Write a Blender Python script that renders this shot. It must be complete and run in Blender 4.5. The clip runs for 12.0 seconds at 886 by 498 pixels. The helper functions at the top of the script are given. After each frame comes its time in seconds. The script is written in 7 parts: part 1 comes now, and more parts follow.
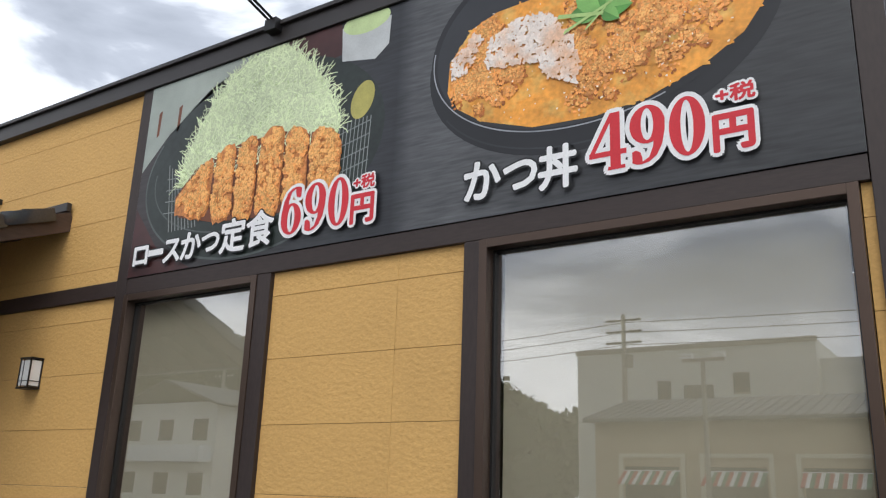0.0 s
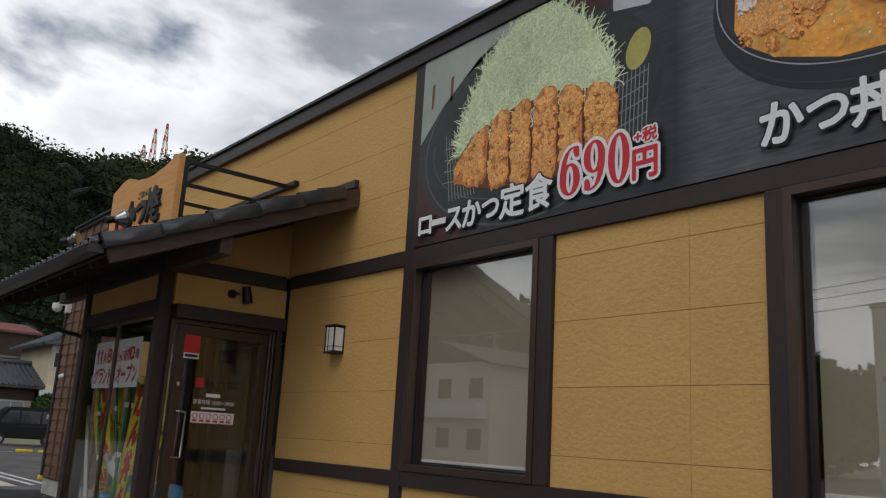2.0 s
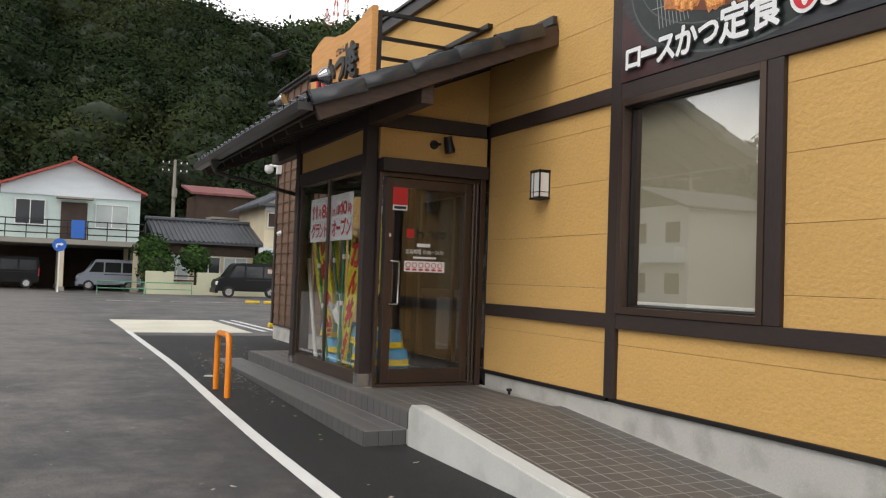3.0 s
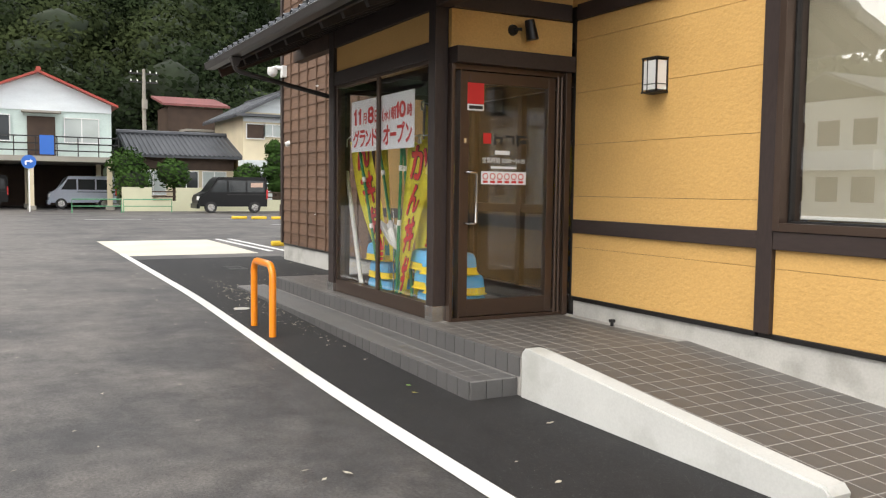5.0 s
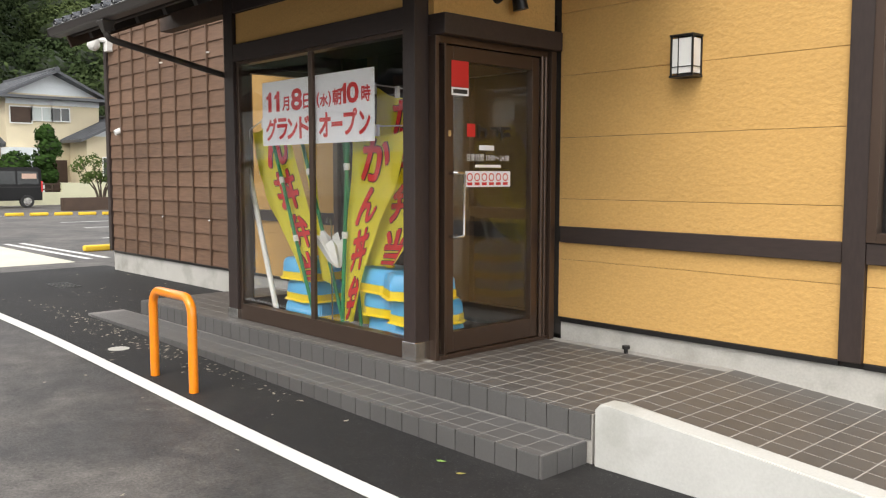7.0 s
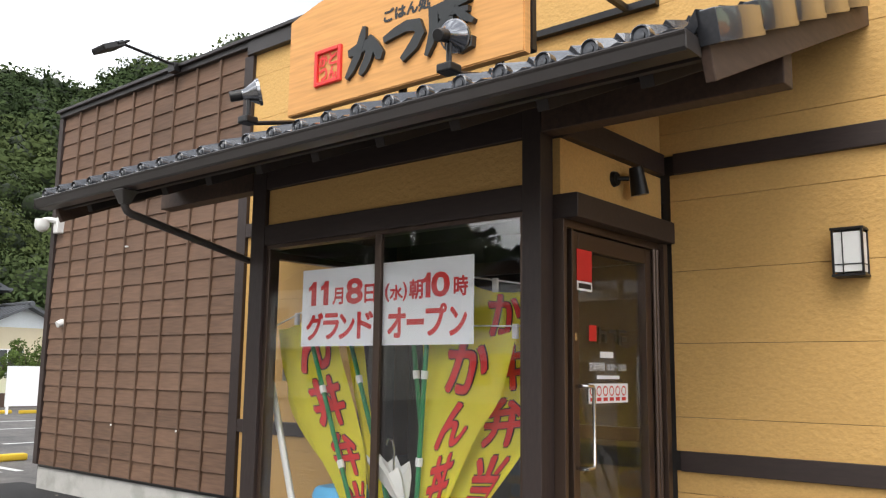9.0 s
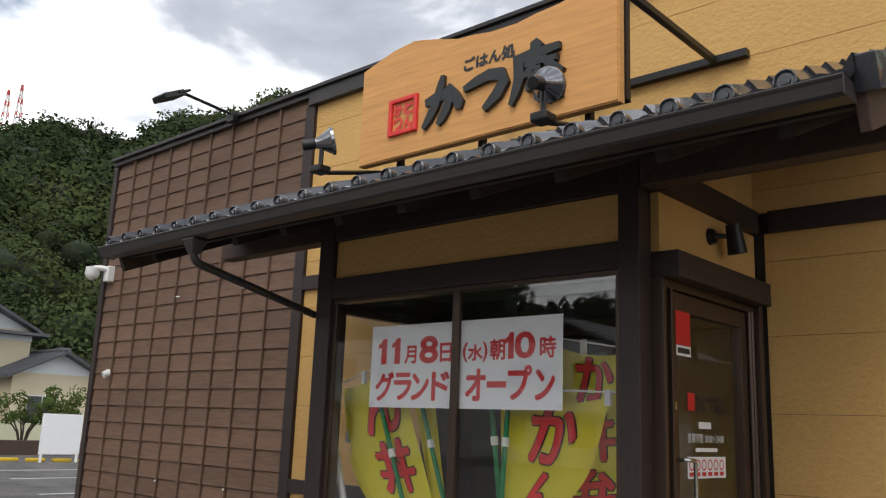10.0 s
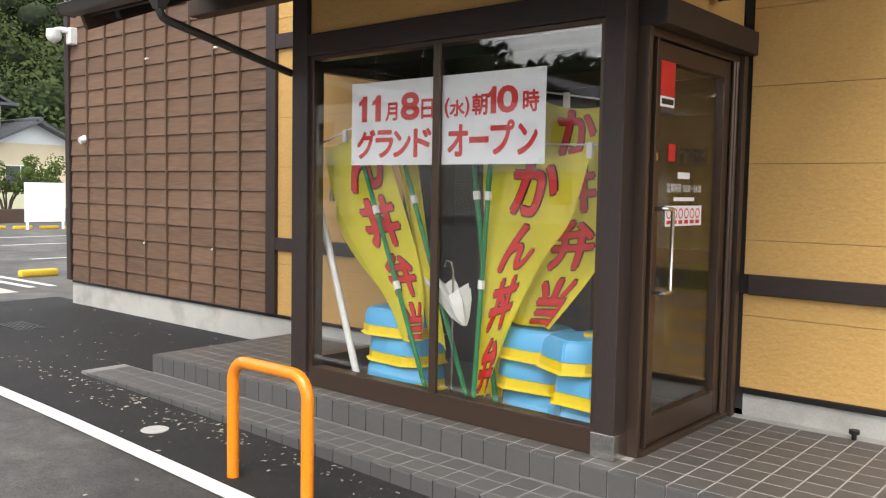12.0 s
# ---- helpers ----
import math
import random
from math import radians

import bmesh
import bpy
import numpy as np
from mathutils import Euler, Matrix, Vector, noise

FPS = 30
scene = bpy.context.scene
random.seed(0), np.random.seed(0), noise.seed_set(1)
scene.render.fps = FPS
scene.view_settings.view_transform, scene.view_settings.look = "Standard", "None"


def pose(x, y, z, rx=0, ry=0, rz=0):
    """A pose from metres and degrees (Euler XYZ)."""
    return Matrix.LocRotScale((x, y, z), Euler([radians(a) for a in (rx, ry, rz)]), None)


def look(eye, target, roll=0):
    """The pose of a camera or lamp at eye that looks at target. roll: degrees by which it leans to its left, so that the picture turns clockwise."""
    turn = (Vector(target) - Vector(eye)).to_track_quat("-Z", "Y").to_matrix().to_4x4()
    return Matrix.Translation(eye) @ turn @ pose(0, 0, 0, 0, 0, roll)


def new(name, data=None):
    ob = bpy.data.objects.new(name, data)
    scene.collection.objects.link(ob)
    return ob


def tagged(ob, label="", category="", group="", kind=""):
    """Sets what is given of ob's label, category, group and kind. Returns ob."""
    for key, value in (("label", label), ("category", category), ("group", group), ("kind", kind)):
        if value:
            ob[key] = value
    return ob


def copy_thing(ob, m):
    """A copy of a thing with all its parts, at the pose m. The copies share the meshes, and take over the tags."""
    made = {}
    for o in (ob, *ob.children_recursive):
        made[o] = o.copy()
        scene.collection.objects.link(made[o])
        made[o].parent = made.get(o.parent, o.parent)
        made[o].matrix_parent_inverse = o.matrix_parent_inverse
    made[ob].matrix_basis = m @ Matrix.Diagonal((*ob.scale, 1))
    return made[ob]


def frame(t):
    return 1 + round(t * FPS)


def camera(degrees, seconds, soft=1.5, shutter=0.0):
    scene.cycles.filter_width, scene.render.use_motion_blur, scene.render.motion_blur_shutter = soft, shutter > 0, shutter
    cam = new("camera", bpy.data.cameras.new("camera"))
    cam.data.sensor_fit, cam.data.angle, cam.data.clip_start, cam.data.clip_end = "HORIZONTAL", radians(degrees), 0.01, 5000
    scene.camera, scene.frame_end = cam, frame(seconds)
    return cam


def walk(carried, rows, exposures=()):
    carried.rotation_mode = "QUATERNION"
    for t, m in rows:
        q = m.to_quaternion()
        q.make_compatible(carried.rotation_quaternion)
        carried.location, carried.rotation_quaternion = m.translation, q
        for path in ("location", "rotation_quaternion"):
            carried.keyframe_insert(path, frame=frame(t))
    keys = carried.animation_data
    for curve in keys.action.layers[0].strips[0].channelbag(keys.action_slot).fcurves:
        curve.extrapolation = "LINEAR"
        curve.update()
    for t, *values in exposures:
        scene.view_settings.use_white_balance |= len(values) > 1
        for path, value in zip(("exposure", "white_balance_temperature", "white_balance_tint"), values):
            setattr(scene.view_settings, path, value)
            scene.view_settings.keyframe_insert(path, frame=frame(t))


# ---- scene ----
cam = camera(55.3, 12.0, 1.2)
PATH = [
    (0, (-0.071, -0.117, 1.356), (-1.14, 1.477, 1.919), 2.0),
    (0.5, (-0.147, -0.117, 1.384), (-1.168, 1.463, 2.062), 2.1),
    (1, (-0.183, -0.141, 1.377), (-1.28, 1.392, 2.045), 2.1),
    (1.5, (-0.211, -0.137, 1.376), (-1.503, 1.268, 1.974), 2.9),
    (2, (-0.267, -0.14, 1.387), (-1.797, 1.068, 1.83), 3.3),
    (2.5, (-0.329, -0.168, 1.38), (-2.033, 0.849, 1.629), 2.9),
    (3, (-0.51, -0.176, 1.357), (-2.305, 0.702, 1.43), 2.0),
    (3.2, (-0.618, -0.18, 1.352), (-2.439, 0.646, 1.356), 1.3),
    (4.8, (-1.943, -0.37, 1.385), (-3.709, 0.566, 1.298), 0.9),
    (5, (-2.163, -0.444, 1.383), (-3.922, 0.497, 1.242), 0.7),
    (5.5, (-2.665, -0.577, 1.366), (-4.425, 0.332, 1.095), -1.2),
    (6, (-3.204, -0.687, 1.409), (-4.917, 0.302, 1.109), -1.1),
    (6.5, (-3.716, -0.798, 1.448), (-5.299, 0.392, 1.169), -0.2),
    (7, (-4.232, -0.846, 1.512), (-5.688, 0.514, 1.338), -0.0),
    (7.5, (-4.721, -0.943, 1.566), (-6.117, 0.49, 1.587), -0.1),
    (7.7, (-4.904, -0.93, 1.56), (-6.295, 0.504, 1.661), 0.1),
    (9.3, (-6.145, -0.899, 1.614), (-7.386, 0.63, 1.958), 0.9),
    (9.5, (-6.248, -0.895, 1.642), (-7.476, 0.636, 2.029), 1.1),
    (10, (-6.356, -0.908, 1.637), (-7.672, 0.54, 2.051), 2.2),
    (10.5, (-6.394, -0.909, 1.622), (-7.781, 0.511, 1.863), 2.0),
    (10.7, (-6.413, -0.919, 1.612), (-7.795, 0.52, 1.75), 1.5),
    (11, (-6.411, -0.887, 1.608), (-7.782, 0.569, 1.614), 1.1),
    (11.5, (-6.409, -0.872, 1.604), (-7.742, 0.614, 1.481), 0.7),
    (12, (-6.396, -0.895, 1.602), (-7.688, 0.626, 1.463), 1.0),
]

# exposure rows follow the clip's own automatic exposure
EXPOSURES = [(0, 0.30, 6250, 10), (0.5, -0.18, 6150, 10), (1.0, -0.45, 6150, 10), (1.5, -0.66, 6200, 10), (2.0, -0.62, 6400, 10), (2.5, -0.35, 6550, 10), (3.0, 0.4, 6700, 10), (3.5, 0.8, 6850, 10), (5.0, 1.05, 6800, 10),
             (6.5, 1.0, 6900, 10), (7.5, 1.22, 6750, 10), (8.5, 1.1, 6700, 10), (9.5, 0.75, 6550, 10), (10.0, 0.26, 6550, 10), (10.5, 0.17, 6650, 10), (11.0, 1.1, 6750, 10), (11.5, 1.2, 6700, 10), (12, 1.22, 6700, 10)]
walk(cam, [(t, look(eye, target, roll)) for t, eye, target, roll in PATH], EXPOSURES)

# ---------------------------------------------------------------- light
world = bpy.data.worlds.new("sky")
scene.world = world
world.use_nodes = True
SUN_EL, SUN_AZ = radians(52), radians(200)


def build_world():
    nt = world.node_tree
    nt.nodes.clear()
    L = nt.links.new
    out = nt.nodes.new("ShaderNodeOutputWorld")
    bg = nt.nodes.new("ShaderNodeBackground")
    sky = nt.nodes.new("ShaderNodeTexSky")
    sky.sky_type, sky.sun_disc, sky.sun_elevation, sky.sun_rotation = "NISHITA", False, SUN_EL, SUN_AZ
    tc = nt.nodes.new("ShaderNodeTexCoord")
    mp = nt.nodes.new("ShaderNodeMapping")
    mp.inputs["Scale"].default_value = (1.0, 1.0, 2.4)
    mp.inputs["Location"].default_value = (0.35, 0.2, 0.1)
    big = nt.nodes.new("ShaderNodeTexNoise")
    big.inputs["Scale"].default_value, big.inputs["Detail"].default_value, big.inputs["Roughness"].default_value = 2.3, 9.0, 0.52
    big.inputs["Distortion"].default_value = 0.35
    cover = nt.nodes.new("ShaderNodeValToRGB")
    cover.color_ramp.elements[0].position, cover.color_ramp.elements[0].color = 0.31, (0, 0, 0, 1)
    cover.color_ramp.elements[1].position, cover.color_ramp.elements[1].color = 0.40, (1, 1, 1, 1)
    shade = nt.nodes.new("ShaderNodeValToRGB")
    r = shade.color_ramp
    r.elements[0].position, r.elements[0].color = 0.38, (17.0, 17.2, 17.4, 1)
    r.elements[1].position, r.elements[1].color = 0.64, (3.6, 3.95, 4.6, 1)
    e = r.elements.new(0.46)
    e.color = (12.0, 12.4, 13.0, 1)
    e = r.elements.new(0.53)
    e.color = (5.6, 6.0, 6.8, 1)
    low = nt.nodes.new("ShaderNodeSeparateXYZ")
    thin = nt.nodes.new("ShaderNodeMapRange")
    thin.inputs[1].default_value, thin.inputs[2].default_value = 0.12, 0.48
    thin.inputs[3].default_value, thin.inputs[4].default_value = -0.115, 0.03
    shift = nt.nodes.new("ShaderNodeMath")
    shift.operation = "ADD"
    L(tc.outputs["Generated"], low.inputs[0])
    L(low.outputs[2], thin.inputs[0])
    L(big.outputs[0], shift.inputs[0])
    L(thin.outputs[0], shift.inputs[1])
    mix = nt.nodes.new("ShaderNodeMix")
    mix.data_type = "RGBA"
    L(tc.outputs["Generated"], mp.inputs["Vector"])
    L(mp.outputs[0], big.inputs["Vector"])
    L(big.outputs[0], cover.inputs[0])
    L(shift.outputs[0], shade.inputs[0])
    L(cover.outputs[0], mix.inputs[0])
    L(sky.outputs[0], mix.inputs[6])
    L(shade.outputs[0], mix.inputs[7])
    L(mix.outputs[2], bg.inputs[0])
    bg.inputs[1].default_value = 0.091
    L(bg.outputs[0], out.inputs[0])


build_world()
sun = new("sun", bpy.data.lights.new("sun", "SUN"))
sun.data.energy, sun.data.angle, sun.data.color = 1.4, radians(40), (1.0, 0.95, 0.88)
sun.matrix_world = look((0, 0, 30), (30 * math.sin(radians(-22)) / math.tan(SUN_EL), 30 * math.cos(radians(-22)) / math.tan(SUN_EL), 0))


# ---------------------------------------------------------------- materials
def material(name, colour, rough=0.6, metal=0.0, var=0.12, scale=8.0, var2=0.08, scale2=90.0, bump=0.0, bump_scale=200.0, bump_dist=0.004, spec=0.5, stretch=(1, 1, 1), tint=None, per_object=0.0, per_island=0.0, rough_var=0.0, coat=0.0):
    """A surface with colour variation at two scales, optional relief, and a little difference from piece to piece."""
    m = bpy.data.materials.new(name)
    m.use_nodes = True
    nt = m.node_tree
    L = nt.links.new
    b = nt.nodes["Principled BSDF"]
    b.inputs["Roughness"].default_value = rough
    b.inputs["Metallic"].default_value = metal
    b.inputs["Specular IOR Level"].default_value = spec
    b.inputs["Coat Weight"].default_value = coat
    tc = nt.nodes.new("ShaderNodeTexCoord")
    geo = nt.nodes.new("ShaderNodeNewGeometry")
    mp = nt.nodes.new("ShaderNodeMapping")
    mp.inputs["Scale"].default_value = stretch
    L(geo.outputs["Position"], mp.inputs["Vector"])
    n1 = nt.nodes.new("ShaderNodeTexNoise")
    n1.inputs["Scale"].default_value, n1.inputs["Detail"].default_value = scale, 5.0
    n2 = nt.nodes.new("ShaderNodeTexNoise")
    n2.inputs["Scale"].default_value, n2.inputs["Detail"].default_value = scale2, 4.0
    L(mp.outputs[0], n1.inputs["Vector"])
    L(mp.outputs[0], n2.inputs["Vector"])

    def maths(op, a, bb, c=None):
        n = nt.nodes.new("ShaderNodeMath")
        n.operation = op
        for i, v in enumerate((a, bb, c)):
            if v is None:
                continue
            if isinstance(v, (int, float)):
                n.inputs[i].default_value = v
            else:
                L(v, n.inputs[i])
        return n.outputs[0]

    f = maths("MULTIPLY_ADD", maths("SUBTRACT", n1.outputs[0], 0.5), 2 * var * 2, 1.0)
    f = maths("ADD", f, maths("MULTIPLY", maths("SUBTRACT", n2.outputs[0], 0.5), 2 * var2 * 2))
    if per_object:
        oi = nt.nodes.new("ShaderNodeObjectInfo")
        f = maths("ADD", f, maths("MULTIPLY", maths("SUBTRACT", oi.outputs["Random"], 0.5), 2 * per_object))
    if per_island:
        f = maths("ADD", f, maths("MULTIPLY", maths("SUBTRACT", geo.outputs["Random Per Island"], 0.5), 2 * per_island))
    mixed = nt.nodes.new("ShaderNodeMix")
    mixed.data_type = "RGBA"
    mixed.blend_type = "MULTIPLY"
    mixed.inputs[0].default_value = 1.0
    comb = nt.nodes.new("ShaderNodeCombineColor")
    for i in range(3):
        L(f, comb.inputs[i])
    if tint:
        base = nt.nodes.new("ShaderNodeMix")
        base.data_type = "RGBA"
        n3 = nt.nodes.new("ShaderNodeTexNoise")
        n3.inputs["Scale"].default_value, n3.inputs["Detail"].default_value = tint[1], 6.0
        L(mp.outputs[0], n3.inputs["Vector"])
        ramp = nt.nodes.new("ShaderNodeValToRGB")
        ramp.color_ramp.elements[0].position, ramp.color_ramp.elements[1].position = tint[2], tint[3]
        L(n3.outputs[0], ramp.inputs[0])
        L(ramp.outputs[0], base.inputs[0])
        base.inputs[6].default_value = (*colour, 1)
        base.inputs[7].default_value = (*tint[0], 1)
        L(base.outputs[2], mixed.inputs[6])
        if rough_var:
            L(maths("MULTIPLY_ADD", ramp.outputs[0], rough_var, rough), b.inputs["Roughness"])
    else:
        mixed.inputs[6].default_value = (*colour, 1)
        if rough_var:
            L(maths("MULTIPLY_ADD", n1.outputs[0], rough_var, rough - rough_var / 2), b.inputs["Roughness"])
    L(comb.outputs[0], mixed.inputs[7])
    L(mixed.outputs[2], b.inputs["Base Color"])
    if bump:
        nb = nt.nodes.new("ShaderNodeTexNoise")
        nb.inputs["Scale"].default_value, nb.inputs["Detail"].default_value = bump_scale, 6.0
        L(mp.outputs[0], nb.inputs["Vector"])
        bp = nt.nodes.new("ShaderNodeBump")
        bp.inputs["Strength"].default_value, bp.inputs["Distance"].default_value = bump, bump_dist
        L(nb.outputs[0], bp.inputs["Height"])
        L(bp.outputs[0], b.inputs["Normal"])
    return m


def glass_material(name, gloss=0.0, tint=(1, 1, 1)):
    """Window glass: clear straight through, with a Fresnel gloss."""
    m = bpy.data.materials.new(name)
    m.use_nodes = True
    nt = m.node_tree
    nt.nodes.clear()
    L = nt.links.new
    out = nt.nodes.new("ShaderNodeOutputMaterial")
    mix = nt.nodes.new("ShaderNodeMixShader")
    tr = nt.nodes.new("ShaderNodeBsdfTransparent")
    tr.inputs[0].default_value = (*tint, 1)
    gl = nt.nodes.new("ShaderNodeBsdfGlossy")
    gl.inputs["Roughness"].default_value = 0.0
    lw = nt.nodes.new("ShaderNodeLayerWeight")
    lw.inputs[0].default_value = 0.5
    pw = nt.nodes.new("ShaderNodeMath")
    pw.operation = "POWER"
    pw.inputs[1].default_value = 5.0
    L(lw.outputs["Facing"], pw.inputs[0])
    add = nt.nodes.new("ShaderNodeMath")
    add.operation = "MULTIPLY_ADD"
    add.use_clamp = True
    add.inputs[1].default_value = 0.95
    add.inputs[2].default_value = 0.043 + gloss
    L(pw.outputs[0], add.inputs[0])
    L(add.outputs[0], mix.inputs[0])
    L(tr.outputs[0], mix.inputs[1])
    L(gl.outputs[0], mix.inputs[2])
    L(mix.outputs[0], out.inputs[0])
    return m


STUCCO = material("yellow_stucco_siding", (0.60, 0.360, 0.118), 0.75, var=0.05, scale=1.3, var2=0.08, scale2=60, bump=0.6, bump_scale=27, bump_dist=0.012, stretch=(0.85, 1, 1.25), per_object=0.02)
TIMBER = material("dark_stained_timber", (0.031, 0.0195, 0.0165), 0.55, var=0.15, scale=3, var2=0.2, scale2=50, bump=0.3, bump_scale=60, bump_dist=0.003, stretch=(1, 1, 0.25))
TIMBER_H = material("dark_stained_beam", (0.031, 0.0195, 0.0165), 0.55, var=0.15, scale=3, var2=0.2, scale2=50, bump=0.3, bump_scale=60, bump_dist=0.003, stretch=(0.2, 1, 1))
BARGE = material("weathered_brown_board", (0.060, 0.034, 0.022), 0.65, var=0.3, scale=3, var2=0.25, scale2=40, bump=0.3, bump_scale=40, stretch=(1, 0.2, 1))
FRAME = material("bronze_aluminium", (0.082, 0.054, 0.040), 0.35, 0.55, var=0.04, scale=2, var2=0.03, scale2=300)
DARKMETAL = material("black_coated_metal", (0.016, 0.015, 0.015), 0.4, 0.3, var=0.1, var2=0.05)
GUTTER = material("dark_brown_gutter_vinyl", (0.034, 0.029, 0.027), 0.38, var=0.1, scale=2, var2=0.06)
FASCIA = material("dark_grey_sheet_fascia", (0.036, 0.031, 0.030), 0.42, 0.2, var=0.1, scale=2, var2=0.06)
CLAD = material("brown_woodgrain_cladding", (0.140, 0.080, 0.050), 0.7, var=0.16, scale=2.0, var2=0.26, scale2=26, bump=0.45, bump_scale=30, bump_dist=0.004, stretch=(0.15, 1, 1.6), per_object=0.10)
BATTEN = material("brown_batten", (0.118, 0.070, 0.045), 0.7, var=0.14, scale=3, var2=0.15, scale2=40, stretch=(1, 1, 0.2))
CONCRETE = material("pale_concrete", (0.46, 0.45, 0.42), 0.85, var=0.10, scale=2.2, var2=0.08, scale2=60, bump=0.35, bump_scale=90, bump_dist=0.003, tint=((0.36, 0.35, 0.32), 3.2, 0.52, 0.66))
RAMPCONC = material("smooth_white_concrete", (0.55, 0.55, 0.525), 0.8, var=0.07, scale=2.5, var2=0.05, scale2=80, bump=0.2, bump_scale=120, bump_dist=0.002, tint=((0.44, 0.44, 0.41), 2.6, 0.50, 0.68))
TILE = material("grey_brown_floor_tile", (0.100, 0.093, 0.087), 0.5, var=0.08, scale=1.2, var2=0.10, scale2=120, bump=0.12, bump_scale=260, bump_dist=0.001, per_object=0.07)
RISER = material("grey_step_tile", (0.092, 0.089, 0.087), 0.5, var=0.08, scale=1.5, var2=0.10, scale2=120, bump=0.12, bump_scale=260, bump_dist=0.001, per_object=0.07, per_island=0.07)
GROUT = material("pale_grout", (0.37, 0.355, 0.33), 0.9, var=0.12, scale=4)
GROUT_STEP = material("grey_grout", (0.25, 0.24, 0.23), 0.9, var=0.12, scale=4)


def asphalt_material(name, dark, dusty, share, drift=0.0, rough=0.62):
    """Bitumen with stone flecks: brown dusty patches, fewer towards the newer strip along the building, blotches, coarse and fine aggregate."""
    m = bpy.data.materials.new(name)
    m.use_nodes = True
    nt = m.node_tree
    L = nt.links.new
    b = nt.nodes["Principled BSDF"]
    geo = nt.nodes.new("ShaderNodeNewGeometry")

    def noise_tex(scale, detail=5.0, rough=0.55):
        n = nt.nodes.new("ShaderNodeTexNoise")
        n.inputs["Scale"].default_value, n.inputs["Detail"].default_value, n.inputs["Roughness"].default_value = scale, detail, rough
        L(geo.outputs["Position"], n.inputs["Vector"])
        return n.outputs[0]

    def ramp(src, p0, p1, c0=(0, 0, 0, 1), c1=(1, 1, 1, 1)):
        r = nt.nodes.new("ShaderNodeValToRGB")
        r.color_ramp.elements[0].position, r.color_ramp.elements[1].position = p0, p1
        r.color_ramp.elements[0].color, r.color_ramp.elements[1].color = c0, c1
        L(src, r.inputs[0])
        return r.outputs[0]

    def blend(fac, c0, c1, kind="MIX"):
        x = nt.nodes.new("ShaderNodeMix")
        x.data_type, x.blend_type = "RGBA", kind
        for i, v in ((0, fac), (6, c0), (7, c1)):
            if isinstance(v, (tuple, float)):
                x.inputs[i].default_value = v
            else:
                L(v, x.inputs[i])
        return x.outputs[2]

    sep = nt.nodes.new("ShaderNodeSeparateXYZ")
    near = nt.nodes.new("ShaderNodeMapRange")
    near.inputs[1].default_value, near.inputs[2].default_value, near.inputs[3].default_value, near.inputs[4].default_value = -0.5, 1.5, 0.02, -drift
    L(geo.outputs["Position"], sep.inputs[0])
    L(sep.outputs[1], near.inputs[0])
    worn = nt.nodes.new("ShaderNodeMath")
    worn.operation = "ADD"
    L(noise_tex(0.75, 10.0, 0.66), worn.inputs[0])
    L(near.outputs[0], worn.inputs[1])
    # paler towards -x: the patch share rises by drift from x -7 to -15
    old = nt.nodes.new("ShaderNodeMapRange")
    old.inputs[1].default_value, old.inputs[2].default_value, old.inputs[3].default_value, old.inputs[4].default_value = -7.0, -15.0, 0.0, drift
    L(sep.outputs[0], old.inputs[0])
    far = nt.nodes.new("ShaderNodeMath")
    far.operation = "ADD"
    L(worn.outputs[0], far.inputs[0])
    L(old.outputs[0], far.inputs[1])
    patch = ramp(far.outputs[0], share - 0.05, share + 0.20)
    col = blend(patch, (*dark, 1), (*dusty, 1))
    col = blend(1.0, col, ramp(noise_tex(5.0, 6.0, 0.65), 0.30, 0.72, (0.62, 0.61, 0.60, 1), (1.30, 1.29, 1.27, 1)), "MULTIPLY")
    col = blend(1.0, col, ramp(noise_tex(60.0, 3.0, 0.7), 0.30, 0.72, (0.55, 0.55, 0.55, 1), (1.45, 1.45, 1.45, 1)), "MULTIPLY")
    fleck = ramp(noise_tex(150.0, 1.0), 0.70, 0.76)
    col = blend(fleck, col, (0.20, 0.195, 0.18, 1))
    L(col, b.inputs["Base Color"])
    b.inputs["Roughness"].default_value = rough
    bp = nt.nodes.new("ShaderNodeBump")
    bp.inputs["Strength"].default_value, bp.inputs["Distance"].default_value = 0.5, 0.004
    L(noise_tex(160.0, 4.0), bp.inputs["Height"])
    L(bp.outputs[0], b.inputs["Normal"])
    return m


ASPHALT = asphalt_material("worn_asphalt", (0.054, 0.0515, 0.051), (0.142, 0.131, 0.121), 0.43, 0.17)
FRESH = asphalt_material("fresh_black_asphalt", (0.0105, 0.0100, 0.0105), (0.022, 0.0205, 0.0195), 0.56, 0.0, 0.78)
WHITEPAINT = material("white_road_paint", (0.67, 0.67, 0.65), 0.75, var=0.07, scale=3, var2=0.10, scale2=120, bump=0.3, bump_scale=200, bump_dist=0.002)
CREAMPAINT = material("cream_road_paint", (0.60, 0.57, 0.47), 0.8, var=0.10, scale=1.0, var2=0.08, scale2=100)
YELLOWPAINT = material("yellow_paint", (0.78, 0.52, 0.04), 0.7, var=0.1, scale=4)
ORANGE = material("orange_gloss_paint", (0.86, 0.25, 0.008), 0.28, var=0.04, scale=6, coat=0.4)
KAWARA = material("dark_glazed_roof_tile", (0.034, 0.036, 0.042), 0.24, coat=0.6, var=0.2, scale=4, var2=0.15, scale2=60, per_object=0.12, per_island=0.12)
SIGNWOOD = material("pale_wood_signboard", (0.66, 0.335, 0.115), 0.55, var=0.05, scale=1.4, var2=0.13, scale2=9, stretch=(0.35, 1, 5.0), spec=0.3)
